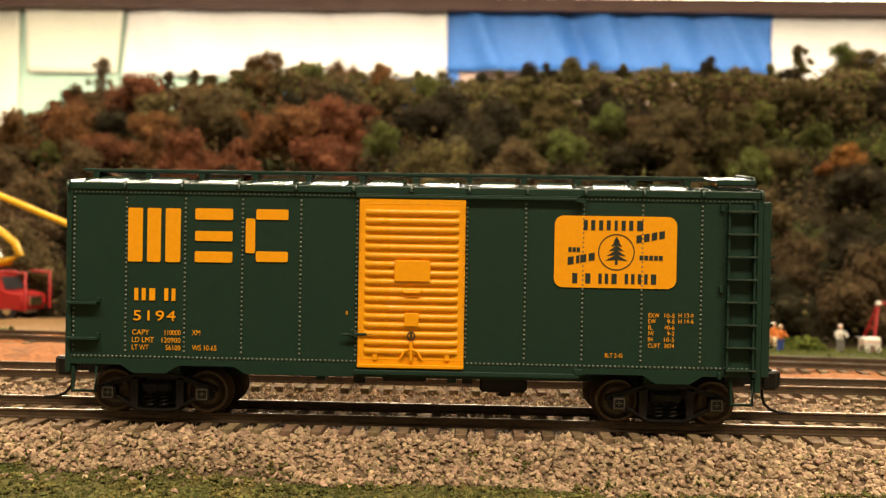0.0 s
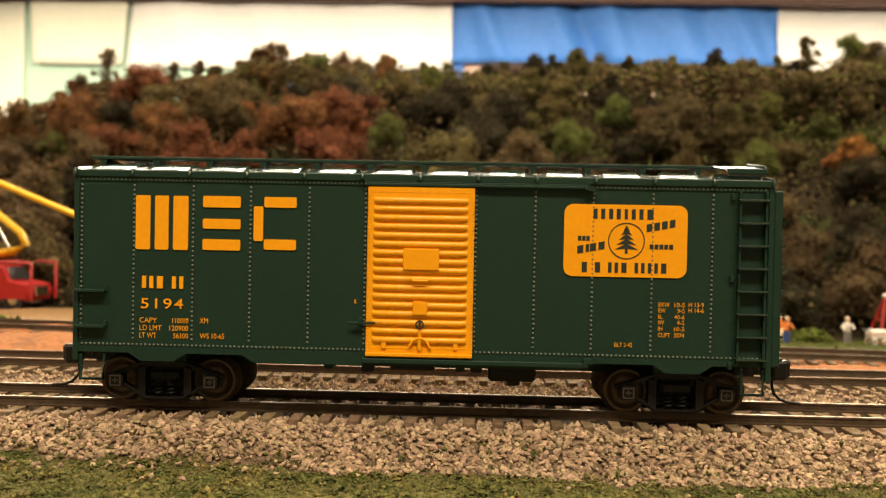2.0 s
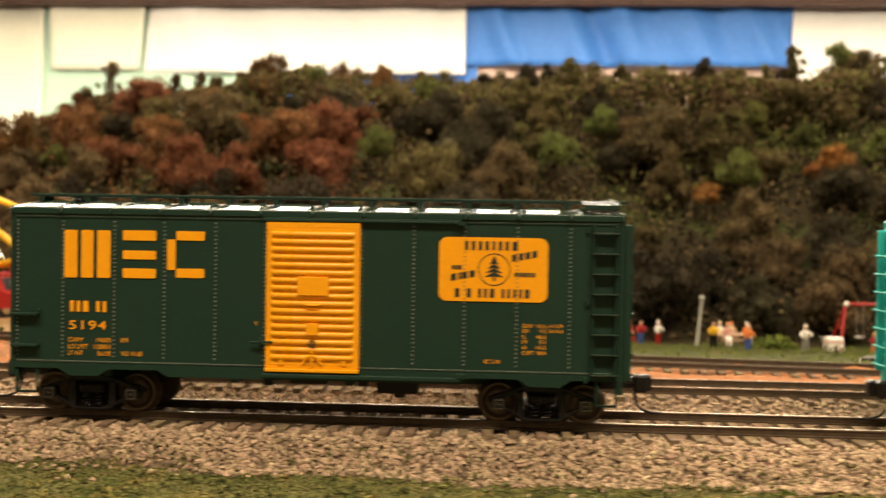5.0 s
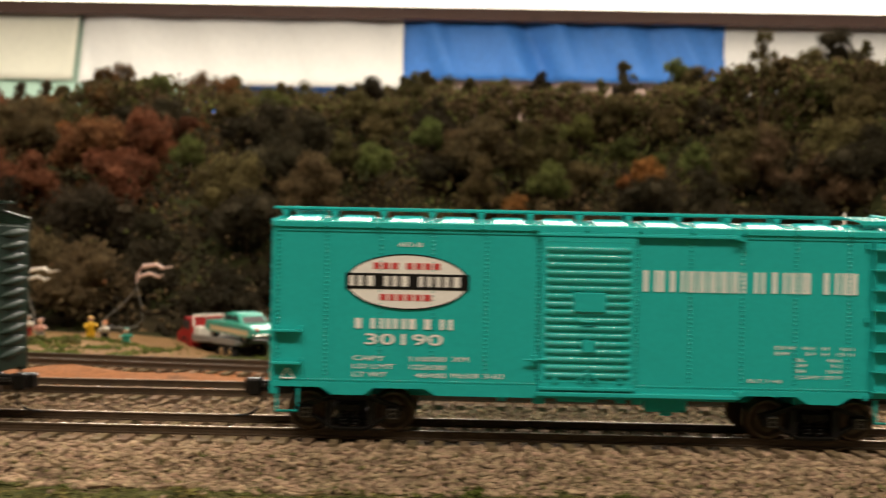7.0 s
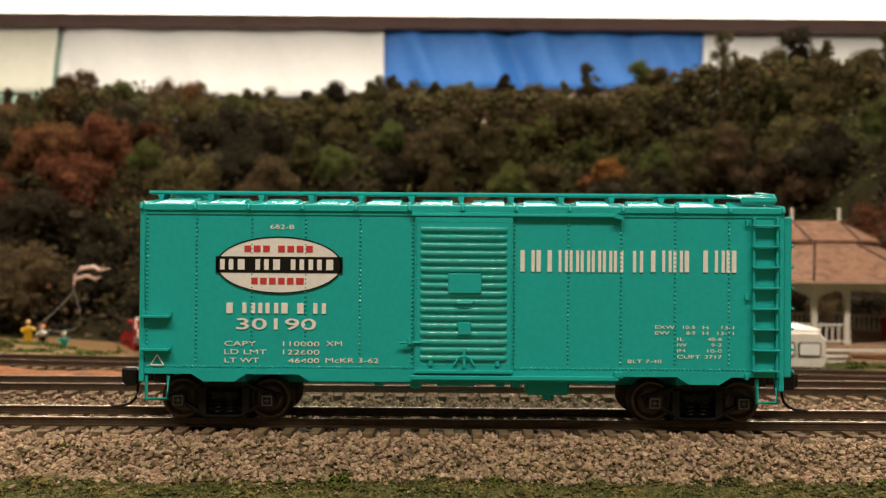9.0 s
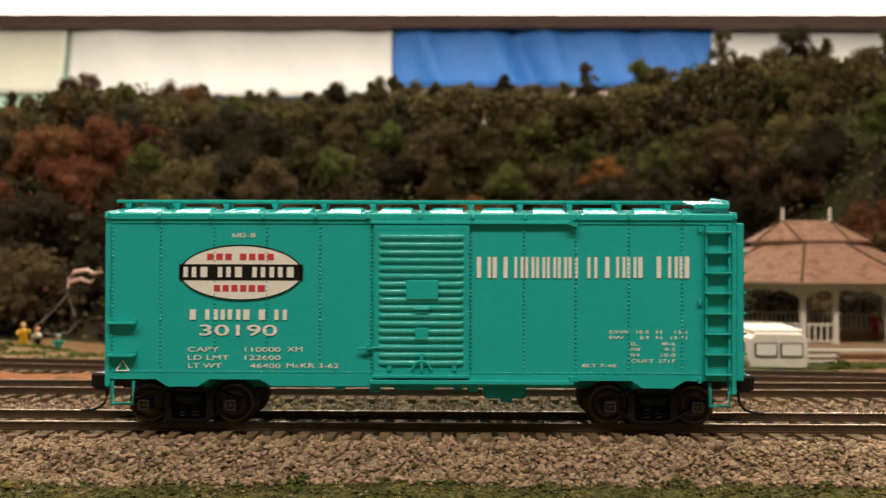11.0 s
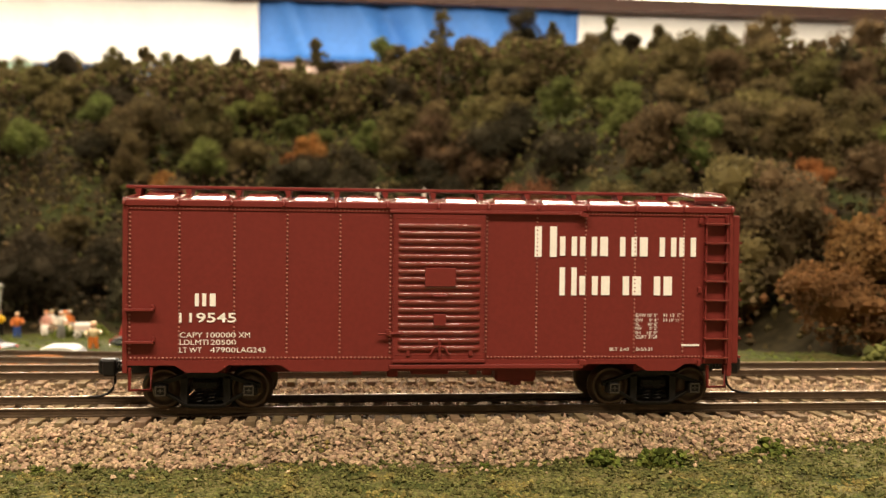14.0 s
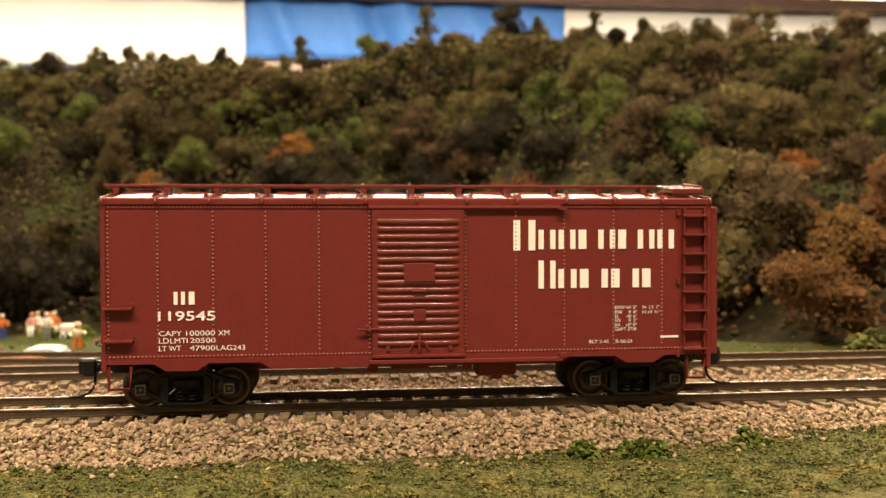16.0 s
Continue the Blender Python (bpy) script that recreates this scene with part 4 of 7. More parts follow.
        for ax in (-0.01025, 0.01025):
            for sy in (-1, 1):
                prof = [(0.0008, 0.0006), (0.0014, 0.0009), (0.0017, 0.0002), (0.0034, 0.0), (0.0038, 0.0008), (0.0046, 0.001), (0.0047, 0.0008), (0.00475, -0.001), (0.0054, -0.0013), (0.0054, -0.0018), (0.0046, -0.0019), (0.001, -0.0017)]
                m = pose(tx + ax, sy * 0.0088, 0.00475) @ (pose(0, 0, 0, 90) if sy < 0 else pose(0, 0, 0, -90))
                Mesh().lathe(prof, 32, m).ob("wheel", BROWN_WHEEL, truck, "brown blackened metal wheel")
            Mesh().tube([(tx + ax, -0.012, 0.00475), (tx + ax, 0.012, 0.00475)], 0.0009, 8).ob("axle", BLACK_PLASTIC, truck)
    # couplers with curved trip pins
    for s in (-1, 1):
        g = Mesh()

        def bx(a, b, *r):
            g.box(*sorted((s * a, s * b)), *r)
        bx(L - 0.004, L + 0.0015, -0.0022, 0.0022, 0.0072, 0.0106, 0.0003)
        bx(L + 0.001, L + 0.006, -0.0014, 0.0014, 0.0076, 0.0102, 0.0002)
        bx(L + 0.0052, L + 0.0086, -0.0026, 0.0014, 0.0066, 0.0108, 0.0005)
        bx(L + 0.0075, L + 0.01, -0.0004, 0.0028, 0.0068, 0.0106, 0.0005)
        coupler = g.ob("coupler", BLACK_PLASTIC, car, "black knuckle coupler")
        Mesh().tube([(s * (L + 0.0018 + 0.00012 * k), -0.0019 + 0.0005 * math.cos(k * 0.9), 0.0092 + 0.0005 * math.sin(k * 0.9)) for k in range(28)], 0.00014, 5).ob("knuckle_spring", BEARING, coupler, "fine coil spring")
        arc = [(L + 0.0058, 0.007), (L + 0.0058, 0.005), (L + 0.0063, 0.0033), (L + 0.0075, 0.0021), (L + 0.0095, 0.0014), (L + 0.0122, 0.0012)]
        Mesh().tube([(s * a, -0.0006, b) for a, b in arc], 0.00035, 8).ob("trip_pin", BLACK_PLASTIC, coupler)
    return car


Y0, Y1 = -W - 0.00014, -W + 0.0001
CARS = {}
CARS["green"] = boxcar(0.0, GREEN_PAINT, GREEN_ROOF, GREEN_GLINT, ORANGE_PAINT, ORANGE_GLOSS, "dark green model boxcar with an orange-yellow ribbed door", False)
CARS["jade"] = boxcar(0.2185, JADE_PAINT, JADE_ROOF, JADE_ROOF, JADE_PAINT, JADE_ROOF, "jade green model boxcar with white and red markings", True)
CARS["red"] = boxcar(0.446, RED_PAINT, RED_ROOF, RED_GLINT, RED_PAINT, RED_ROOF, "oxide red model boxcar with off-white markings", True)

# green car: large marks as plain bars, data lines as print
car = CARS["green"]
BLOCKS = [[(-0.06, -0.0569, 0.0332, 0.0446)], [(-0.0559, -0.053, 0.0332, 0.0446)], [(-0.052, -0.0488, 0.0332, 0.0446)],
          [(-0.0457, -0.0377, 0.0333, 0.0356)], [(-0.0457, -0.0377, 0.0378, 0.0399)], [(-0.0457, -0.0377, 0.0423, 0.0447)],
          [(-0.0349, -0.0329, 0.0354, 0.0427)], [(-0.0327, -0.0259, 0.0336, 0.0358)], [(-0.0327, -0.0259, 0.0425, 0.0447)]]
for block in BLOCKS:
    for xa, xb, za, zb in block:
        Mesh().prism(rounded(xa, xb, za, zb, 0.0003, 2), Y0, Y1).ob("painted_bar", ORANGE_PAINT, car, "plain orange-yellow painted bar")
strokes(car, ORANGE_PAINT, -0.0585, -0.0497, 0.025, 0.0276, (2, 1, 2), Y0, Y1, 0.25)
text_mesh("5194", -0.0587, 0.0207, 0.0022, 0.0091, ORANGE_PAINT, car, 1.15, bold=0.006)
for words, a, z, w in (("CAPY", -0.0589, 0.0177, 0.0037), ("110000", -0.0519, 0.0177, 0.0034), ("XM", -0.0461, 0.0178, 0.0018), ("LD LMT", -0.0589, 0.0161, 0.0047), ("120900", -0.0525, 0.0161, 0.004), ("LT WT", -0.0589, 0.0145, 0.0036), ("56100", -0.0517, 0.0145, 0.0032), ("WS 10-65", -0.046, 0.0146, 0.0052)):
    text_mesh(words, a, z, 0.0011, w, ORANGE_PAINT, car)
for words, a, z, w in (("EXW", 0.0499, 0.0234, 0.0023), ("10-5", 0.0532, 0.0234, 0.0021), ("H 13-9", 0.0561, 0.0235, 0.0031), ("EW", 0.0499, 0.0222, 0.0015), ("9-5", 0.0538, 0.0222, 0.0015), ("H 14-6", 0.0561, 0.0223, 0.0031), ("IL", 0.0499, 0.0209, 0.0009), ("40-6", 0.0532, 0.0209, 0.0021), ("IW", 0.0499, 0.0197, 0.0012), ("9-2", 0.0538, 0.0197, 0.0015), ("IH", 0.0499, 0.0184, 0.0009), ("10-5", 0.0532, 0.0184, 0.0021), ("CUFT", 0.0499, 0.0171, 0.0025), ("3874", 0.0532, 0.0171, 0.0021), ("BLT 2-42", 0.041, 0.0149, 0.0037), ("R", -0.0134, 0.0227, 0.0005)):
    text_mesh(words, a, z, 0.0009, w, ORANGE_PAINT, car)
emblem = Mesh().prism(rounded(0.0301, 0.0555, 0.0294, 0.0444, 0.0019), Y0, Y1).ob("emblem", ORANGE_PAINT, car, "orange-yellow rounded panel with dark plain marks")
E0 = Y0 - 0.00008
strokes(emblem, DARK_INK, 0.0361, 0.0496, 0.0414, 0.0435, (2, 2, 0, 2, 1), E0, Y0 + 0.00004, 0.25)
strokes(emblem, DARK_INK, 0.0339, 0.0523, 0.0303, 0.0324, (1, 1, 2, 1, 2, 2, 1), E0, Y0 + 0.00004, 0.25)
bars(emblem, DARK_INK, 0.0329, 0.0390, 0.0341, 0.0357, (1, 0.5, 1, 1), E0, Y0 + 0.00004, lean=0.19)
bars(emblem, DARK_INK, 0.0471, 0.0534, 0.0388, 0.0404, (1, 1, 1, 1), E0, Y0 + 0.00004, lean=0.19)
bars(emblem, DARK_INK, 0.033, 0.0356, 0.0368, 0.0378, (0.5, 0.5, 0.5), E0, Y0 + 0.00004)
bars(emblem, DARK_INK, 0.0478, 0.0528, 0.0353, 0.0363, (0.5, 0.5, 0.5, 0.5, 0.5), E0, Y0 + 0.00004)
g = Mesh()
ring(g, 0.043, 0.0369, 0.0038, 0.0038, 0.00022, E0, Y0 + 0.00004)
g.ob("emblem_ring", DARK_INK, emblem)
g = Mesh()
for k, (w, z) in enumerate(((0.0007, 0.0391), (0.0012, 0.0383), (0.0016, 0.0373), (0.002, 0.0363), (0.0024, 0.0353))):
    g.prism([(0.043 - w, z - 0.0002), (0.043, z), (0.043 + w, z - 0.0002), (0.043, z + 0.0011)], E0, Y0 + 0.00004)
g.prism([(0.0427, 0.0343), (0.0433, 0.0343), (0.0431, 0.0395), (0.0429, 0.0395)], E0 - 0.00002, Y0 + 0.00004)
g.ob("emblem_tree", DARK_INK, emblem, "dark conifer shape")
g = Mesh()
ring(g, 0.0005, 0.0187, 0.0009, 0.0009, 0.00025, -W - 0.00162, -W - 0.0012, 20)
g.box(0.0003, 0.0007, -W - 0.00162, -W - 0.0012, 0.0183, 0.0192)
g.ob("round_mark", DARK_INK, car)

# jade car
car = CARS["jade"]
oval = Mesh().prism(ellipse(-0.0416, 0.0361, 0.0141, 0.0063), Y0, Y1).ob("emblem", WHITE_INK, car, "white oval with a black band and plain marks")
g = Mesh()
ring(g, -0.0416, 0.0361, 0.0143, 0.0065, 0.0003, E0, Y0 + 0.00004, 48)
g.prism([(-0.056, 0.0343), (-0.0272, 0.0343), (-0.0272, 0.038), (-0.056, 0.038)], E0, Y0 + 0.00004)
g.ob("emblem_band", BLACK_PLASTIC, oval, "black band and rim")
strokes(oval, WHITE_INK, -0.055, -0.0279, 0.035, 0.0374, (2, 1, 2, 1, 2, 2, 1), E0 - 0.00006, Y0, 0.25)
bars(oval, RED_INK, -0.0495, -0.0334, 0.039, 0.0405, (1, 1, 1, 0, 1, 1, 1, 1), E0, Y0 + 0.00004)
bars(oval, RED_INK, -0.0479, -0.0353, 0.0317, 0.0332, (1, 1, 1, 1, 1, 1.2), E0, Y0 + 0.00004)
strokes(car, WHITE_INK, -0.0535, -0.0309, 0.0251, 0.0275, (1, 2, 0, 2, 1, 1, 2), Y0, Y1, 0.2)
strokes(car, WHITE_INK, 0.0132, 0.0366, 0.035, 0.0399, (1, 0, 1, 1, 2, 2, 2, 2, 2, 2), Y0, Y1)
strokes(car, WHITE_INK, 0.0388, 0.0411, 0.035, 0.0399, (2,), Y0, Y1)
strokes(car, WHITE_INK, 0.0429, 0.0527, 0.0351, 0.04, (1, 2, 2, 1), Y0, Y1)
strokes(car, WHITE_INK, 0.0548, 0.0635, 0.0351, 0.0401, (1, 2, 0, 1), Y0, Y1)
tri = Mesh()
for p, q in (((-0.0706, 0.0132), (-0.0676, 0.0132)), ((-0.0676, 0.0132), (-0.0691, 0.0156)), ((-0.0691, 0.0156), (-0.0706, 0.0132))):
    tri.tube([(p[0], Y0, p[1]), (q[0], Y0, q[1])], 0.00016, 4)
tri.ob("painted_triangle", WHITE_INK, car)
text_mesh("682-B", -0.0437, 0.0443, 0.001, 0.0055, WHITE_INK, car)
text_mesh("30190", -0.0512, 0.0214, 0.0026, 0.0181, WHITE_INK, car, bold=0.01)
for words, a, z, w in (("CAPY", -0.0539, 0.0177, 0.0072), ("110000", -0.0406, 0.0177, 0.0083), ("XM", -0.0308, 0.0178, 0.0036), ("LD LMT", -0.0539, 0.0158, 0.0096), ("122600", -0.0406, 0.0158, 0.0083), ("LT WT", -0.0538, 0.0139, 0.0078), ("46400", -0.0394, 0.0139, 0.0071), ("McKR 3-62", -0.0309, 0.014, 0.0121)):
    text_mesh(words, a, z, 0.0011, w, WHITE_INK, car)
for words, a, z, w in (("EXW", 0.0439, 0.0222, 0.0045), ("10-5", 0.0502, 0.0222, 0.0028), ("H", 0.0547, 0.0222, 0.0013), ("13-1", 0.059, 0.0222, 0.0028), ("EW", 0.0439, 0.0209, 0.0033), ("8-9", 0.051, 0.0209, 0.002), ("H", 0.0547, 0.0209, 0.0013), ("13-11", 0.0581, 0.0209, 0.0037), ("IL", 0.0489, 0.0195, 0.0018), ("40-6", 0.0558, 0.0195, 0.0033), ("IW", 0.0489, 0.0182, 0.0022), ("9-2", 0.0567, 0.0182, 0.0024), ("IH", 0.0489, 0.0169, 0.0018), ("10-0", 0.0558, 0.0169, 0.0033), ("CUFT", 0.0489, 0.0155, 0.0053), ("3717", 0.0552, 0.0155, 0.0039), ("BLT 7-40", 0.0377, 0.0144, 0.0077)):
    text_mesh(words, a, z, 0.0008, w, WHITE_INK, car)

# red car
car = CARS["red"]
strokes(car, WHITE_INK, -0.0568, -0.0508, 0.0251, 0.0281, (2, 1), Y0, Y1, 0.25)
strokes(car, WHITE_INK, 0.0235, 0.0289, 0.0373, 0.0447, (2,), Y0, Y1)
strokes(car, WHITE_INK, 0.0297, 0.0637, 0.0376, 0.0423, (2, 2, 1, 2, 1, 2, 2), Y0, Y1)
strokes(car, WHITE_INK, 0.0297, 0.0339, 0.028, 0.0348, (2,), Y0, Y1)
strokes(car, WHITE_INK, 0.0346, 0.0602, 0.0281, 0.0327, (2, 1, 0, 1, 0, 1), Y0, Y1)
text_mesh("119545", -0.0604, 0.0213, 0.0023, 0.0131, WHITE_INK, car, bold=0.015)
for words, a, z, w in (("CAPY", -0.0602, 0.0178, 0.0052), ("100000", -0.054, 0.0178, 0.0066), ("XM", -0.0467, 0.0178, 0.0026), ("LDLMT", -0.0602, 0.0161, 0.0062), ("120500", -0.0539, 0.0161, 0.0066), ("LT WT", -0.0602, 0.0143, 0.005), ("47900", -0.0532, 0.0143, 0.0058), ("LAG243", -0.0471, 0.0143, 0.0066)):
    text_mesh(words, a, z, 0.0012, w, WHITE_INK, car)
for words, a, z, w in (("EXW", 0.0488, 0.0228, 0.0025), ("10' 5\"", 0.0517, 0.0228, 0.0026), ("H", 0.0558, 0.0228, 0.0008), ("13' 1\"", 0.0575, 0.0228, 0.0026), ("EW", 0.0488, 0.0216, 0.0018), ("9' 4\"", 0.0522, 0.0216, 0.0021), ("H", 0.0558, 0.0216, 0.0008), ("13' 11\"", 0.0572, 0.0216, 0.003), ("IL", 0.0488, 0.0206, 0.0012), ("40' 6\"", 0.0517, 0.0206, 0.0026), ("IW", 0.0488, 0.0196, 0.0015), ("9' 2\"", 0.0522, 0.0196, 0.0021), ("IH", 0.0488, 0.0185, 0.0012), ("10' 0\"", 0.0517, 0.0185, 0.0026), ("CUFT 3728", 0.0488, 0.0175, 0.0054), ("BLT 2-42", 0.0423, 0.0145, 0.0049), ("B-50-21", 0.049, 0.0145, 0.004)):
    text_mesh(words, a, z, 0.0008, w, WHITE_INK, car)
bars(car, WHITE_INK, 0.0604, 0.065, 0.0156, 0.0161, (0.5,) * 9, Y0, Y1)

# ---- the wooded hill ----


TETRA = ((0, 0, 1.0), (0.94, 0, -0.33), (-0.47, 0.82, -0.33), (-0.47, -0.82, -0.33))


def tree_thing(seed, mat, height, spread, clumps=300, leaves=2550, stem=0.12, label="small model tree with a ragged crown", filled=True, flat=0.0, root=0.045):
    """A tapered trunk with limbs and a crown of lobes, each covered in small clumps and fine loose leaves."""
    rng = random.Random(seed)
    t = empty("tree", label, "tree", None, "trees on the hill")
    g = Mesh()
    top = Vector((rng.uniform(-0.1, 0.1) * height, rng.uniform(-0.1, 0.1) * height, height * 0.85))
    g.tube([(0, 0, -root), top * 0.4, top * 0.75, top], [0.0018, 0.0013, 0.0009, 0.0004], 5)
    lobes = [(Vector((0, 0, height * 0.55)), spread * 0.6)] if filled else []
    for k in range(9 if filled else 8):
        a, h = 2.4 * k + rng.uniform(-0.5, 0.5), rng.uniform(stem + 0.12, 0.86)
        r = spread * (rng.uniform(0.26, 0.42) if filled else rng.uniform(0.2, 0.3))
        reach = spread * math.sqrt(max(0.1, 1 - (1 - flat) * ((h - 0.5) / 0.55) ** 2)) - r * 0.9
        q = Vector((math.cos(a) * reach, math.sin(a) * reach, min(height * h, height - r)))
        p = top * min(0.9, h * 0.7)
        g.tube([p, (p + q) / 2 + Vector((0, 0, 0.002)), q], [0.0008, 0.0005, 0.0003], 4)
        lobes.append((q, r))
    lobes.append((Vector((top.x, top.y, height - spread * 0.36)), spread * 0.36))
    if not filled:
        lobes += [(top * q + Vector((rng.uniform(-0.25, 0.25), rng.uniform(-0.25, 0.25), 0)) * spread, spread * rng.uniform(0.32, 0.5)) for q in (0.35, 0.5, 0.65, 0.8, 0.95, 1.05)]
    g.ob("trunk", BARK, t)
    c = Mesh()
    if filled:
        for centre, r in lobes:
            c.blob(centre, r * 0.72, rng, 0.9, 0.2)
    total = sum(r * r for _, r in lobes)
    for centre, r in lobes:
        share = r * r / total
        for k in range(int(clumps * share)):
            d = Vector([rng.gauss(0, 1) for _ in range(3)]).normalized()
            p = centre + d * r * (rng.uniform(0.75, 1.02) if filled else rng.uniform(0.3, 0.95))
            s, turn = rng.uniform(0.0012, 0.0022), rng.uniform(0, 6.283)
            v = [p + Vector((e[0] * math.cos(turn) - e[1] * math.sin(turn), e[0] * math.sin(turn) + e[1] * math.cos(turn), e[2])) * s * rng.uniform(0.6, 1.3) for e in TETRA]
            c.add(v, [(0, 1, 2), (0, 2, 3), (0, 3, 1), (1, 3, 2)])
        for k in range(int(leaves * share)):
            d = Vector([rng.gauss(0, 1) for _ in range(3)]).normalized()
            p = centre + d * r * (rng.uniform(0.85, 1.14) if filled else rng.uniform(0.3, 1.15))
            e = Vector([rng.gauss(0, 1) for _ in range(3)]).normalized() * rng.uniform(0.0009, 0.0018)
            f = e.cross(Vector([rng.gauss(0, 1) for _ in range(3)]).normalized()) * 1.6
            c.add([p - e, p + e, p + f], [(0, 1, 2)])
    c.ob("crown", mat, t)
    return t


LABELS = ("rust brown model tree with a ragged autumn crown", "brown model tree with a ragged autumn crown", "olive model tree with a ragged crown", "bright green model tree with a ragged crown", "dark brownish green model tree with a ragged crown", "orange model tree in autumn colour")
KINDS = {}
for k, mat in enumerate(FOLIAGE):
    KINDS[k] = [tree_thing(40 + 7 * k + j, mat, h, s, label=LABELS[k]) for j, (h, s) in enumerate(((0.062, 0.029), (0.052, 0.031), (0.07, 0.025), (0.046, 0.022))[:2 if k == 5 else 4])]
USED = set()


def plant(kind, m, scale):
    """Sets the first of a kind in its place, and copies for the rest."""
    if kind.name in USED:
        o = copy_thing(kind, m)
    else:
        USED.add(kind.name)
        kind.matrix_world = m
        o = kind
    o.scale = scale
    return o


# single crowns that stand out on the slope: x, y, height of the crown's middle, half width
GREENS = [(0.298, 0.841, 0.183, 0.0148), (0.291, 0.791, 0.154, 0.0188), (0.157, 0.809, 0.168, 0.0191), (0.395, 0.761, 0.142, 0.0152), (0.58, 0.799, 0.212, 0.0189), (0.62, 0.645, 0.168, 0.0201), (0.281, 0.717, 0.112, 0.0203), (0.864, 0.499, 0.13, 0.0157), (-0.404, 0.704, 0.121, 0.0125), (-0.08, 0.716, 0.142, 0.009), (0.105, 0.742, 0.128, 0.0217), (0.327, 0.838, 0.182, 0.0159), (0.366, 0.782, 0.153, 0.0151), (-0.074, 0.694, 0.132, 0.0168)]
OLIVES = [(0.367, 0.855, 0.196, 0.0233), (0.422, 0.839, 0.192, 0.0147), (0.481, 0.745, 0.142, 0.0284), (0.889, 0.675, 0.196, 0.0236), (0.072, 0.883, 0.21, 0.017), (0.703, 0.753, 0.221, 0.0241), (0.096, 0.769, 0.143, 0.0153), (0.594, 0.782, 0.211, 0.0215)]
ORANGES = [(0.386, 0.747, 0.164, 0.0165), (0.363, 0.747, 0.132, 0.009), (0.516, 0.753, 0.152, 0.0084), (0.246, 0.699, 0.102, 0.0128), (0.744, 0.529, 0.139, 0.007), (0.741, 0.391, 0.085, 0.0134), (-0.233, 0.78, 0.179, 0.0107)]
RUSTS = [(-0.126, 0.72, 0.147, 0.0311), (-0.107, 0.796, 0.178, 0.0138), (-0.184, 0.686, 0.134, 0.0218), (-0.385, 0.886, 0.191, 0.0334), (-0.431, 0.818, 0.159, 0.0282), (-0.497, 0.808, 0.144, 0.0279), (-0.156, 0.788, 0.179, 0.0124), (-0.161, 0.676, 0.13, 0.0303)]
BROWNS = [(0.724, 0.491, 0.125, 0.0244), (0.954, 0.703, 0.207, 0.0172), (0.782, 0.389, 0.085, 0.021), (0.216, 0.767, 0.141, 0.0397), (-0.249, 0.738, 0.157, 0.0317), (0.5, 0.736, 0.138, 0.0264)]
DARKS = [(-0.369, 0.776, 0.151, 0.018), (0.024, 0.74, 0.149, 0.0318), (-0.024, 0.796, 0.173, 0.0276)]
SINGLE = [(*row, kind) for kind, rows in ((3, GREENS), (2, OLIVES), (5, ORANGES), (0, RUSTS), (1, BROWNS), (4, DARKS)) for row in rows]


def foliage_kind(x, y, rng):
    warm = smooth(0.0, -0.14, x) + 0.5 * smooth(0.58, 0.72, x) * smooth(0.62, 0.4, y)
    n = noise.noise(Vector((x * 7, y * 7, 2))) * 0.6 + rng.uniform(-0.25, 0.25)
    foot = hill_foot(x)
    # West of 0.56 dark kinds fill the foot: dark foliage plus painted-in shade.
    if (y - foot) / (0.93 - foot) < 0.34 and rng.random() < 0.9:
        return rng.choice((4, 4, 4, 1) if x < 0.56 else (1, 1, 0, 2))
    if rng.random() < warm * 0.8:
        return rng.choice((0, 0, 1, 1, 2) if x < 0.3 else (1, 1, 2, 2, 0))
    if n > 0.2:
        return 3 if rng.random() < 0.65 else 2
    return rng.choice((2, 2, 1, 4)) if n > -0.12 else rng.choice((4, 4, 1, 2))


def plant_hill():
    rng = random.Random(12)
    for x, y, z, r, kind in SINGLE:
        y, r = y - 0.02, r * 1.12
        foot = ground_z(x, y)
        one = rng.choice(KINDS[kind][:2])
        w, tall = (0.029, 0.062) if one is KINDS[kind][0] else (0.031, 0.052)
        plant(one, pose(x, y, max(foot - 0.03, min(foot + 0.03 * r / w, z + r - tall * r / w)), 0, 0, rng.uniform(0, 360)), (r / w,) * 3)
    places = []
    row = 0
    u = 0.02
    while u < 1.1:
        x = -0.6 + 0.03 * (row % 2)
        while x < 1.06:
            foot = hill_foot(x)
            places.append((x + rng.uniform(-0.02, 0.02), foot + u * (0.93 - foot) + rng.uniform(-0.016, 0.016)))
            x += 0.078 if u < 0.75 else 0.068
        u += 0.125
        row += 1
    for k in range(26):
        x = rng.uniform(0.52, 0.84)
        foot = hill_foot(x)
        places.append((x, foot + rng.random() ** 1.4 * 0.6 * (0.93 - foot)))
    for x, y in places:
        if any(abs(x - a) < r and -0.06 < y - b < 0.0 for a, b, _, r, _ in SINGLE):
            continue
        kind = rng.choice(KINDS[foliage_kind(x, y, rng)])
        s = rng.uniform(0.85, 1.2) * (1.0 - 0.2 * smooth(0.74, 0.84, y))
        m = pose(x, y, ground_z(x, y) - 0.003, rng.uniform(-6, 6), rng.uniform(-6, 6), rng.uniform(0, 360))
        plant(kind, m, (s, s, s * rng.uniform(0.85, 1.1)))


plant_hill()


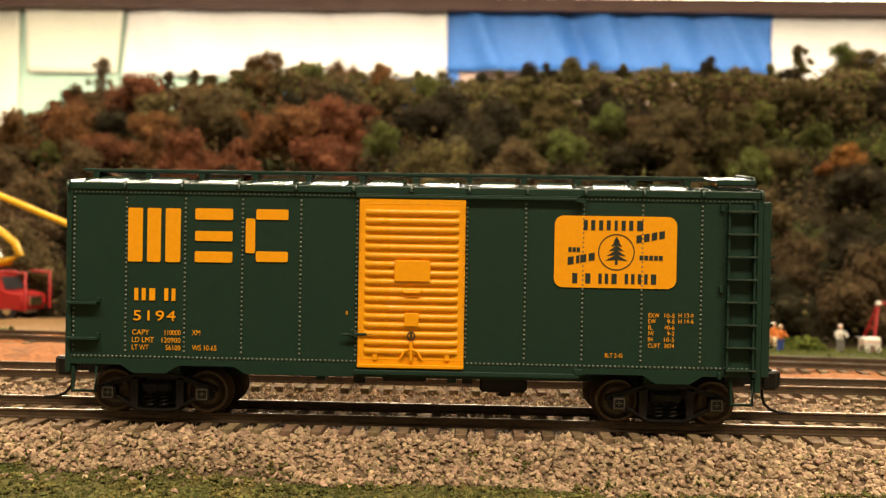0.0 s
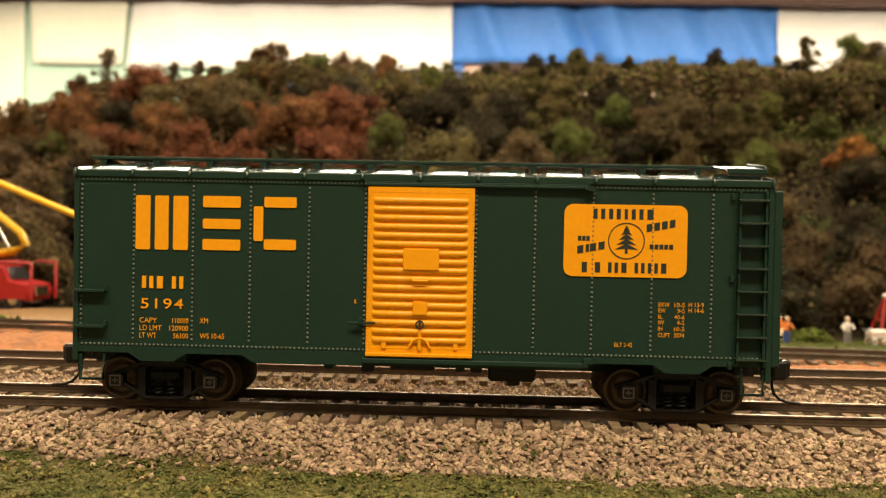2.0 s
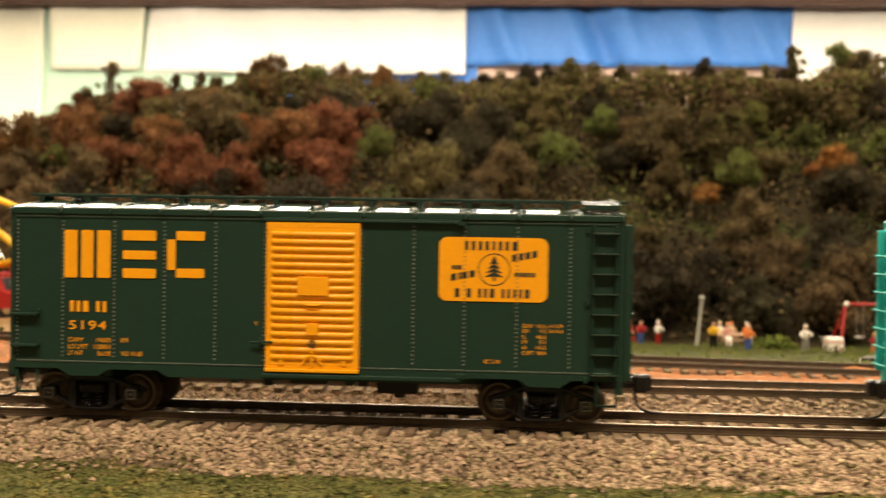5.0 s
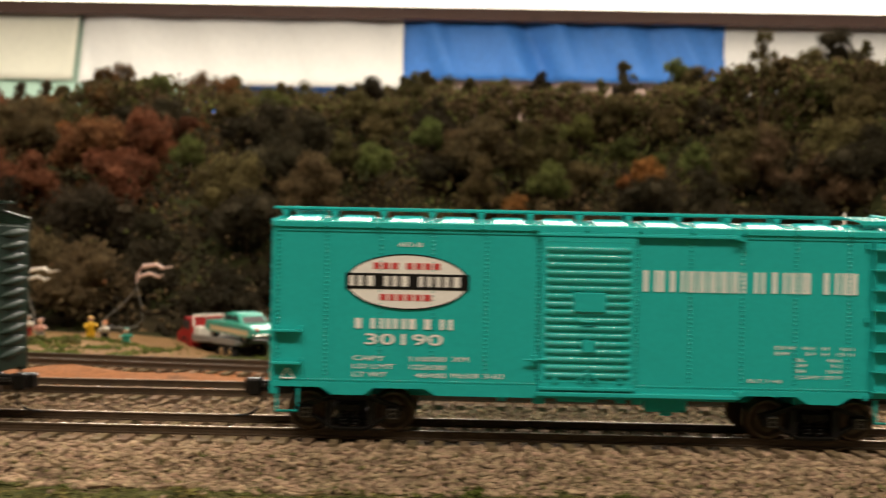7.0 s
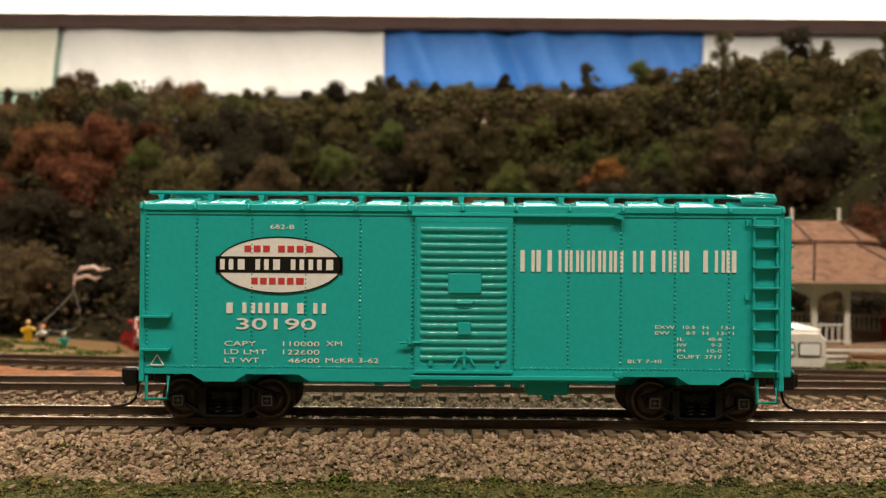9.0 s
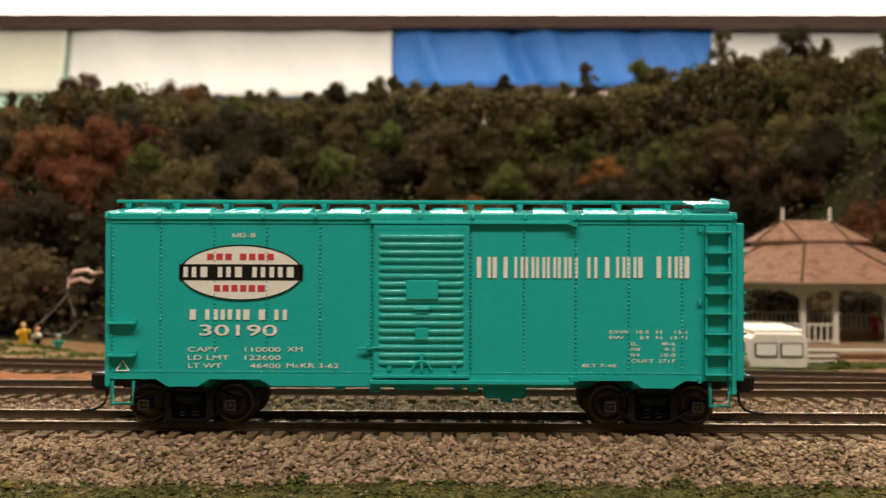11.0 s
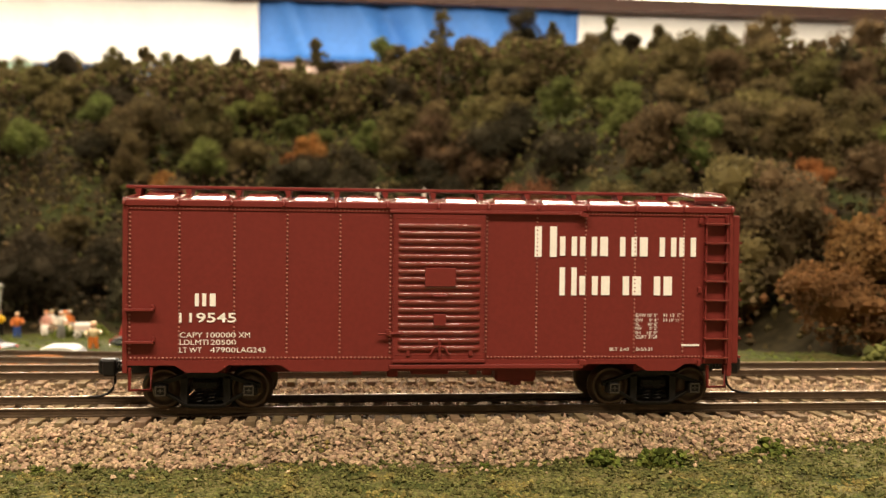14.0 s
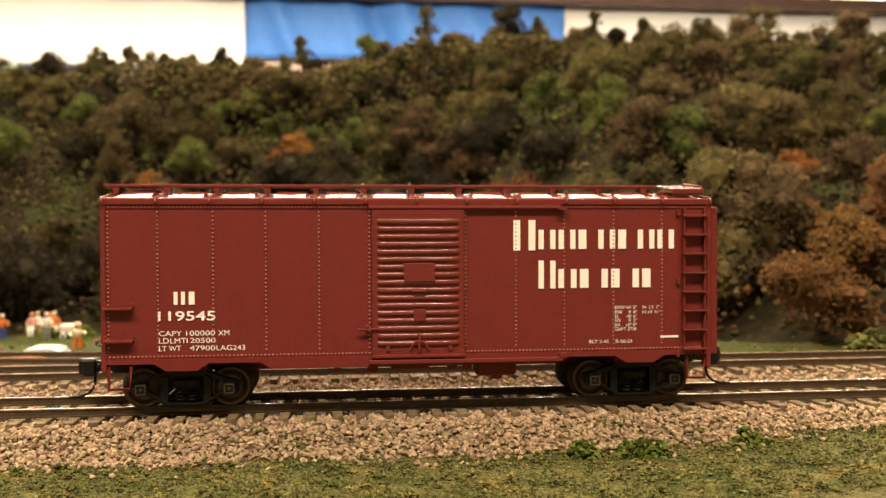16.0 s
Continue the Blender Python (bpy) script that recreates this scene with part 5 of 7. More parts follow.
# trees of the skyline: x, y, height of the top, half width
SKY_WEST = [(-0.543, 0.9, 0.174, 0.016), (-0.502, 0.92, 0.204, 0.014), (-0.485, 0.93, 0.224, 0.014), (-0.418, 0.95, 0.233, 0.014), (-0.328, 0.97, 0.245, 0.012), (-0.299, 1.0, 0.258, 0.012), (-0.252, 0.97, 0.277, 0.022), (-0.214, 1.0, 0.27, 0.019), (-0.177, 1.1, 0.294, 0.0285), (-0.065, 1.12, 0.281, 0.016), (-0.035, 1.12, 0.285, 0.026)]
SKY_MID = [(0.019, 1.08, 0.273, 0.016), (0.045, 1.1, 0.28, 0.02), (0.088, 1.08, 0.273, 0.012), (0.113, 1.08, 0.286, 0.014), (0.145, 1.08, 0.295, 0.0115), (0.18, 1.06, 0.287, 0.024), (0.204, 1.0, 0.271, 0.0095), (0.288, 0.9, 0.261, 0.016), (0.323, 0.9, 0.251, 0.018), (0.439, 0.9, 0.247, 0.0105), (0.468, 0.951, 0.2905, 0.0205)]
SKY_EAST = [(0.558, 0.83, 0.2705, 0.0135), (0.634, 0.863, 0.315, 0.0265), (0.702, 0.86, 0.275, 0.0175), (0.761, 0.86, 0.2845, 0.014), (0.798, 0.86, 0.2975, 0.016), (0.832, 0.86, 0.287, 0.018), (0.908, 0.8, 0.3055, 0.032), (0.958, 0.8, 0.272, 0.016), (1.029, 0.82, 0.306, 0.047)]
SKY_THIN = [(-0.439, 0.9, 0.2525, 0.018), (-0.381, 0.97, 0.249, 0.012), (-0.348, 0.97, 0.252, 0.0115), (-0.119, 1.03, 0.2755, 0.0175), (0.247, 0.95, 0.261, 0.011), (0.273, 0.95, 0.254, 0.0105), (0.364, 0.9, 0.254, 0.008), (0.389, 0.869, 0.2705, 0.0125), (0.497, 0.85, 0.254, 0.008), (0.522, 0.795, 0.293, 0.018), (0.666, 0.86, 0.297, 0.007), (0.735, 0.86, 0.305, 0.0095), (0.867, 0.82, 0.2925, 0.013)]


def skyline():
    rng = random.Random(55)
    for k, (x, y, z, r) in enumerate(SKY_WEST + SKY_MID + SKY_EAST):
        kind = rng.choice((0, 1, 4)) if x < -0.3 else rng.choice((1, 1, 2, 2, 4))
        ground_to_top = max(0.03, z - ground_z(x, y))
        h = min(ground_to_top, 2.7 * r)
        t = tree_thing(300 + k, FOLIAGE[3] if (x, y) == (0.468, 0.951) else FOLIAGE[kind], h, r, 220, 1900, 0.12, LABELS[kind], flat=0.35, root=ground_to_top - h + 0.004)
        t.matrix_world = pose(x, y, z - h)
    for k, (x, y, z, r) in enumerate(SKY_THIN):
        ground_to_top = max(0.04, z - ground_z(x, y))
        h = min(ground_to_top, 3.6 * r)
        t = tree_thing(360 + k, FOLIAGE[1 if x < -0.3 else 2], h, r, 150, 1300, 0.2, "thin sparse model tree standing above the others", filled=False, flat=0.2, root=ground_to_top - h + 0.004)
        t.matrix_world = pose(x, y, z - h)


skyline()


def undergrowth():
    """Low brush that fills the slope between the trees and the crest below its tall ones: one mesh for each foliage colour."""
    rng = random.Random(77)
    heaps = {k: Mesh() for k in range(5)}
    crest = sorted((x, (y, z)) for x, y, z, r in SKY_WEST + SKY_MID + SKY_EAST)
    tops, depths = [(x, z) for x, (y, z) in crest], [(x, y) for x, (y, z) in crest]
    for i in range(54000):
        x, high = rng.uniform(-0.66, 1.1), i >= 33000
        if high:
            back = lerp(depths, x)
            y = rng.uniform(min(0.86, back - 0.08), back + 0.02)
            low = ground_z(x, y)
            top = sum(lerp(tops, x + d) for d in (-0.04, -0.02, 0, 0.02, 0.04)) / 5 - 0.013 - 0.012 * smooth(0.5, 0.62, x) + 0.011 * noise.noise(Vector((x * 28, 0, 4))) - 0.25 * (back - y)
            z = low + max(0.01, top - low) * rng.random() ** 0.7
        else:
            y = hill_foot(x) + rng.uniform(-0.02, 1.05) * (0.93 - hill_foot(x))
            z = ground_z(x, y) + rng.uniform(0.0, 0.042) * rng.random()
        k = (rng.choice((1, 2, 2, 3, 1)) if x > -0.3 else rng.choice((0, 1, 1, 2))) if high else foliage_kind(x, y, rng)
        p = Vector((x, y, z))
        s = rng.uniform(0.0014, 0.0032) * (1.3 if high else 1.0)
        v = [p + Vector(e) * s * rng.uniform(0.45, 1.35) for e in ((1, 0, 0), (0, 1, 0), (-1, 0, 0), (0, -1, 0), (0, 0, 1), (0, 0, -1))]
        heaps[k].add(v, [(0, 1, 4), (1, 2, 4), (2, 3, 4), (3, 0, 4), (1, 0, 5), (2, 1, 5), (3, 2, 5), (0, 3, 5)])
    for k, g in heaps.items():
        tagged(g.ob("undergrowth", FOLIAGE[k]), "low dense brush covering the hillside under the trees", "undergrowth", kind="stuff")


undergrowth()

# ---- things on the lawn and the road behind the tracks ----
SKIN = material("painted_skin_tone", (0.62, 0.36, 0.24), 0.7, scale=900, vary=0.1, bump=0.05)
TONES = {
    "red": material("red_enamel", (0.35, 0.013, 0.013), 0.5, scale=700, vary=0.1, bump=0.05),
    "white": material("white_enamel", (0.82, 0.78, 0.71), 0.5, scale=700, vary=0.08, bump=0.05),
    "blue": material("blue_enamel", (0.05, 0.1, 0.35), 0.5, scale=700, vary=0.1, bump=0.05),
    "yellow": material("yellow_enamel", (0.8, 0.48, 0.02), 0.45, scale=700, vary=0.1, bump=0.05),
    "orange": material("orange_enamel", (0.7, 0.2, 0.04), 0.5, scale=700, vary=0.1, bump=0.05),
    "dark": material("dark_enamel", (0.011, 0.01, 0.011), 0.3, scale=700, vary=0.1, bump=0.02, specular=0.12),
    "pink": material("pink_enamel", (0.68, 0.36, 0.29), 0.5, scale=700, vary=0.1, bump=0.05),
    "teal": material("teal_enamel", (0.06, 0.42, 0.33), 0.3, scale=700, vary=0.06, bump=0.03),
    "cream": material("cream_enamel", (0.72, 0.58, 0.36), 0.4, scale=700, vary=0.06, bump=0.03),
    "pale": material("pale_grey_enamel", (0.42, 0.42, 0.37), 0.4, scale=700, vary=0.06, bump=0.03),
    "grey": material("grey_enamel", (0.25, 0.24, 0.23), 0.5, scale=700, vary=0.1, bump=0.05),
}
KITE_PINK = material("pale_pink_cloth", (0.78, 0.56, 0.5), 0.7, scale=700, vary=0.1, bump=0.05)
# The pane's bright reflection is put into its near-white base colour.
REFLECTION_PANE = material("bright_pane", (0.93, 0.92, 0.9), 0.2, scale=700, vary=0.03, bump=0.0, specular=0.9)
CHROME = material("bright_chrome", (0.75, 0.74, 0.72), 0.15, metal=1.0, scale=700, vary=0.05, bump=0.0)
GLASS_DARK = material("dark_window", (0.03, 0.035, 0.04), 0.35, scale=700, vary=0.05, bump=0.0)
RUBBER = material("black_rubber", (0.02, 0.019, 0.018), 0.8, scale=700, vary=0.2, bump=0.1)
SHINGLE = material("brown_shingle", (0.24, 0.125, 0.075), 0.85, scale=500, vary=0.3, bump=0.3, second=(0.17, 0.09, 0.055), coarse=160, mix=0.35)
WOOD_DECK = material("tan_deck", (0.48, 0.32, 0.21), 0.8, scale=400, vary=0.2, bump=0.2)
LAMP_GLASS = material("pale_lamp_glass", (0.88, 0.86, 0.8), 0.15, scale=700, vary=0.05, bump=0.0)
CONIFER = material("dark_conifer", (0.02, 0.028, 0.015), 0.9, scale=400, vary=0.4, bump=0.5)


def figurine(x, y, top, legs, body, label, height=0.0205, turn=0.0, seated=False, lift=0.0):
    """A small painted figure: one plain mesh of legs, body, arms and head."""
    g = Mesh()
    h = height
    if seated:
        g.tube([(-0.0012, 0, h * 0.3), (-0.0013, -0.004, h * 0.3), (-0.0013, -0.0045, 0)], [0.0013, 0.0012, 0.0009], 7, 0)
        g.tube([(0.0012, 0, h * 0.3), (0.0013, -0.004, h * 0.3), (0.0013, -0.0045, 0)], [0.0013, 0.0012, 0.0009], 7, 0)
        base = h * 0.28
        h = h * 0.82
    else:
        g.tube([(-0.0014, 0, 0), (-0.0012, 0, h * 0.24), (-0.0009, 0, h * 0.5)], [0.0009, 0.0011, 0.0014], 7, 0)
        g.tube([(0.0014, 0.0005, 0), (0.0012, 0, h * 0.24), (0.0009, 0, h * 0.5)], [0.0009, 0.0011, 0.0014], 7, 0)
        base = h * 0.46
    sh = h * 0.83
    g.lathe([(0.0005, base), (0.0021, base + 0.0004), (0.0019, (base + sh) / 2), (0.0025, sh - 0.0012), (0.0017, sh), (0.0007, sh + 0.0004)], 9, Matrix.Diagonal((1, 0.68, 1, 1)), 1)
    g.tube([(-0.0023, 0, sh - 0.0008), (-0.0033, -0.0006, (base + sh) / 2), (-0.0024, -0.0024, base + 0.0012)], [0.0008, 0.0007, 0.0006], 6, 1)
    g.tube([(0.0023, 0, sh - 0.0008), (0.0035, -0.0004, (base + sh) / 2 + 0.0005), (0.0034, -0.0022, base + 0.0022)], [0.0008, 0.0007, 0.0006], 6, 1)
    g.tube([(0, 0, sh), (0, 0, sh + 0.0009)], 0.0006, 6, 2)
    g.lathe([(0.0001, sh + 0.0004), (0.0011, sh + 0.0009), (0.0014, sh + 0.0019), (0.0012, sh + 0.0029), (0.0001, sh + 0.0034)], 9, pose(0, -0.0001, 0), 2)
    g.lathe([(0.0014, sh + 0.0022), (0.0014, sh + 0.0029), (0.0008, sh + 0.0036), (0.0001, sh + 0.0037)], 9, pose(0, 0.0003, 0), 3)
    ob = g.ob("figurine", [TONES[legs], TONES[body], SKIN, TONES[top]])
    ob.matrix_world = pose(x, y, ground_z(x, y) + lift, 0, 0, turn)
    return tagged(ob, label, "figurine", "painted figurines on the lawn")


def bush(x, y, z, r, mat, label, n=70, seed=0, height=0.9, category="bush"):
    rng = random.Random(seed)
    t = empty(category, label, category, pose(x, y, z))
    g = Mesh()
    for k in range(n):
        d = Vector([rng.gauss(0, 1) for _ in range(3)]).normalized()
        p = d * r * rng.uniform(0.35, 1.0)
        g.blob((p.x, p.y, abs(p.z) * height), r * rng.uniform(0.08, 0.2), rng, 0.85, 0.5)
    g.ob("leaf_clumps", mat, t)
    return t


def a_frame_swing(x0, x1, y, top, label):
    z = ground_z((x0 + x1) / 2, y)
    w, h = (x1 - x0) / 2, top - z
    s = empty("swing_set", label, "swing set", pose((x0 + x1) / 2, y, z), "swing sets")
    Mesh().tube([(-w, 0, h), (w, 0, h)], 0.0011, 8).ob("top_bar", TONES["red"], s)
    for sx in (-1, 1):
        for sy in (-1, 1):
            Mesh().tube([(sx * w, 0, h), (sx * (w + 0.008), sy * 0.011, -0.001)], 0.001, 8).ob("leg", TONES["red"], s)
        Mesh().tube([(sx * (w + 0.004), -0.0055, h * 0.5), (sx * (w + 0.004), 0.0055, h * 0.5)], 0.0006, 6).ob("cross_brace", TONES["red"], s)
        Mesh().lathe([(0.0001, -0.0018), (0.0017, -0.0012), (0.0019, 0), (0.0017, 0.0012), (0.0001, 0.0018)], 10, pose(sx * w, 0, h)).ob("joint", TONES["white"], s, "white corner joint")
    for cx in (-w * 0.45, w * 0.4):
        seat = Mesh().box(cx - 0.0028, cx + 0.0028, -0.0013, 0.0013, h * 0.3, h * 0.3 + 0.0008, 0.0002).ob("swing_seat", TONES["white"], s)
        for k in (-0.0026, 0.0026):
            Mesh().tube([(cx + k, 0, h * 0.3), (cx + k * 0.8, 0, h)], 0.00022, 5).ob("chain", TONES["grey"], seat)
    return s


def loft(g, sections, slot=0):
    """Joins outlines of equal length, one after the other, with caps."""
    n = len(sections[0])
    v = [p for s in sections for p in s]
    f = [(i * n + k, i * n + (k + 1) % n, (i + 1) * n + (k + 1) % n, (i + 1) * n + k) for i in range(len(sections) - 1) for k in range(n)]
    g.add(v, f + [tuple(reversed(range(n))), tuple(range((len(sections) - 1) * n, len(sections) * n))], False, slot)
    return g


def wheel_part(x, y, z, r, w, owner):
    wh = Mesh().lathe([(r * 0.55, w / 2), (r * 0.9, w / 2), (r, w * 0.3), (r, -w * 0.3), (r * 0.9, -w / 2), (r * 0.55, -w / 2)], 18, pose(x, y, z, 90)).ob("wheel", RUBBER, owner, "black rubber tyre")
    Mesh().lathe([(0.0001, w * 0.45), (r * 0.3, w * 0.5), (r * 0.56, w * 0.36), (r * 0.56, -w * 0.36), (r * 0.3, -w * 0.5), (0.0001, -w * 0.45)], 14, pose(x, y, z, 90)).ob("hub_cap", CHROME, wh)


def old_sedan(m, paint, lower, label, scale=1.0):
    """A rounded sedan of the fifties, its front towards +x."""
    c = empty("model_car", label, "car", m, "model cars")
    side = [(-0.029, 0.0052), (-0.0245, 0.0036), (-0.0235, 0.0036), (0.0245, 0.0036), (0.0288, 0.0048), (0.029, 0.0078), (0.0278, 0.0098), (0.021, 0.0106), (0.0105, 0.0108), (-0.0135, 0.0108), (-0.0225, 0.0102), (-0.0285, 0.0088)]
    cuts = ((-0.0102, 0.93), (-0.0098, 0.985), (-0.0085, 1.0), (0.0085, 1.0), (0.0098, 0.985), (0.0102, 0.93))
    loft(Mesh(), [[(x * k, y, 0.0072 + (z - 0.0072) * k) for x, z in side] for y, k in cuts]).ob("body", paint, c)
    for sy in (-1, 1):
        Mesh().box(-0.022, 0.022, sy * 0.0103 - 0.0001, sy * 0.0103 + 0.0001, 0.0045, 0.0074, 0.0001).ob("side_panel", lower, c)
        Mesh().tube([(-0.027, sy * 0.0103, 0.0079), (0.026, sy * 0.0103, 0.008)], 0.0002, 5).ob("trim_strip", CHROME, c)
    cab = [(-0.0135, 0.0106), (-0.0085, 0.0152), (-0.0055, 0.0163), (0.0028, 0.0164), (0.006, 0.0156), (0.0108, 0.0106)]
    loft(Mesh(), [[(x * k, y * (1 - 0.12 * (z - 0.0106) / 0.0058), 0.0106 + (z - 0.0106) * (0.9 + 0.1 * k)) for x, z in cab] for y, k in ((-0.0092, 0.94), (-0.0082, 1.0), (0.0082, 1.0), (0.0092, 0.94))]).ob("roof", paint, c)
    for sy in (-1, 1):
        for q in ([(-0.0095, 0.0112), (-0.0018, 0.0112), (-0.0018, 0.0148), (-0.0068, 0.0148)], [(-0.0008, 0.0112), (0.0088, 0.0112), (0.0055, 0.0147), (-0.0008, 0.0148)]):
            pts = [(x, sy * (0.0091 - 0.11 * (z - 0.0106)), z) for x, z in q]
            Mesh().add(pts + [(x, y - sy * 0.0006, z) for x, y, z in pts], [(0, 1, 2, 3) if sy < 0 else (3, 2, 1, 0), (0, 4, 5, 1), (1, 5, 6, 2), (2, 6, 7, 3), (3, 7, 4, 0)]).ob("side_window", GLASS_DARK, c)
    for sx, a, b, top in ((1, 0.0104, 0.0068, 0.0148), (-1, 0.0130, 0.0094, 0.0146)):
        pts = [(sx * (a + 0.0004), -0.0078, 0.0112), (sx * (a + 0.0004), 0.0078, 0.0112), (sx * (b + 0.0004), 0.0066, top), (sx * (b + 0.0004), -0.0066, top)]
        Mesh().add(pts + [(x - sx * 0.0008, y, z) for x, y, z in pts], [(0, 1, 2, 3) if sx > 0 else (3, 2, 1, 0), (0, 4, 5, 1), (1, 5, 6, 2), (2, 6, 7, 3), (3, 7, 4, 0)]).ob("windscreen" if sx > 0 else "rear_window", GLASS_DARK, c)
        Mesh().tube([(sx * 0.0275, -0.0103, 0.0056), (sx * 0.0298, -0.007, 0.0054), (sx * 0.0298, 0.007, 0.0054), (sx * 0.0275, 0.0103, 0.0056)], 0.0008, 7).ob("bumper", CHROME, c)
        for sy in (-1, 1):
            Mesh().lathe([(0.0001, 0.0008), (0.0009, 0.0006), (0.0012, 0), (0.0012, -0.001)], 10, pose(sx * 0.0283, sy * 0.0078, 0.0083, 0, 90 * sx)).ob("headlight" if sx > 0 else "tail_light", LAMP_GLASS if sx > 0 else TONES["red"], c)
    for wx in (-0.0175, 0.018):
        for sy in (-1, 1):
            wheel_part(wx, sy * 0.0088, 0.0038, 0.0038, 0.0026, c)
    c.scale = (scale,) * 3
    return c


def ground_pose(x, y, turn, lift=0.0):
    return pose(x, y, ground_z(x, y) + lift, 0, 0, turn)


old_sedan(ground_pose(0.328, 0.262, 4, -0.0045), TONES["dark"], TONES["dark"], "glossy black model sedan with a pale roof edge", 0.88)
old_sedan(ground_pose(0.246, 0.24, 150, -0.003), TONES["dark"], TONES["grey"], "dark model sedan parked behind the far track", 0.62)
old_sedan(ground_pose(0.3035, 0.173, 3, -0.0136), TONES["pale"], TONES["pale"], "low white model car parked beside the far track", 1.0)


def flatbed(m):
    """A red tow truck with a tilted steel bed, its cab towards -x."""
    t = empty("tow_truck", "red and white model flatbed tow truck carrying a car", "truck", m)
    prof = [(-0.03, 0.004), (-0.012, 0.004), (-0.012, 0.0165), (-0.0135, 0.0215), (-0.0205, 0.0215), (-0.0235, 0.0145), (-0.0295, 0.0125)]
    loft(Mesh(), [[(x * k - 0.021 * (1 - k), y, 0.012 + (z - 0.012) * k) for x, z in prof] for y, k in ((-0.0105, 0.94), (-0.0095, 1.0), (0.0095, 1.0), (0.0105, 0.94))]).ob("cab", TONES["red"], t)
    for sy in (-1, 1):
        Mesh().box(-0.0215, -0.0145, sy * 0.0106 - 0.0002, sy * 0.0106 + 0.0002, 0.0145, 0.0195, 0.0001).ob("side_window", GLASS_DARK, t)
    Mesh().box(-0.0115, -0.0045, -0.0095, 0.0095, 0.0075, 0.0165, 0.0006).ob("tool_box", TONES["white"], t, "white tool box behind the cab")
    Mesh().tube([(-0.0115, -0.0095, 0.0165), (-0.0115, -0.0095, 0.0225), (-0.0115, 0.0095, 0.0225), (-0.0115, 0.0095, 0.0165)], 0.0007, 7).ob("light_bar", TONES["white"], t)
    Mesh().box(-0.03, 0.042, -0.0045, 0.0045, 0.0045, 0.0068, 0.0004).ob("chassis", TONES["dark"], t)
    bed = Mesh().box(-0.035, 0.014, -0.0115, 0.0115, -0.0009, 0.0009, 0.0003).ob("bed", TONES["grey"], t, "tilted grey steel bed")
    bed.matrix_basis = pose(0.026, 0, 0.0108, 0, -1)
    for sy in (-1, 1):
        Mesh().box(-0.035, 0.014, sy * 0.0118 - 0.0004, sy * 0.0118 + 0.0004, -0.0012, 0.0022, 0.0002).ob("side_rail", TONES["grey"], bed)
    for wx in (-0.021, 0.022, 0.031):
        for sy in (-1, 1):
            wheel_part(wx, sy * 0.0088, 0.0055, 0.0055, 0.0034, t)
    Mesh().tube([(-0.031, -0.0105, 0.0055), (-0.0312, 0.0105, 0.0055)], 0.0009, 7).ob("bumper", CHROME, t)
    return t


flatbed(ground_pose(0.043, 0.34, -47, -0.0025)).scale = (1.08,) * 3
old_sedan(ground_pose(0.043, 0.34, -47, -0.0025) @ pose(0.03, 0, 0.0125, 0, -1, 180), TONES["teal"], TONES["cream"], "teal and cream model sedan resting on the truck bed", 1.0)


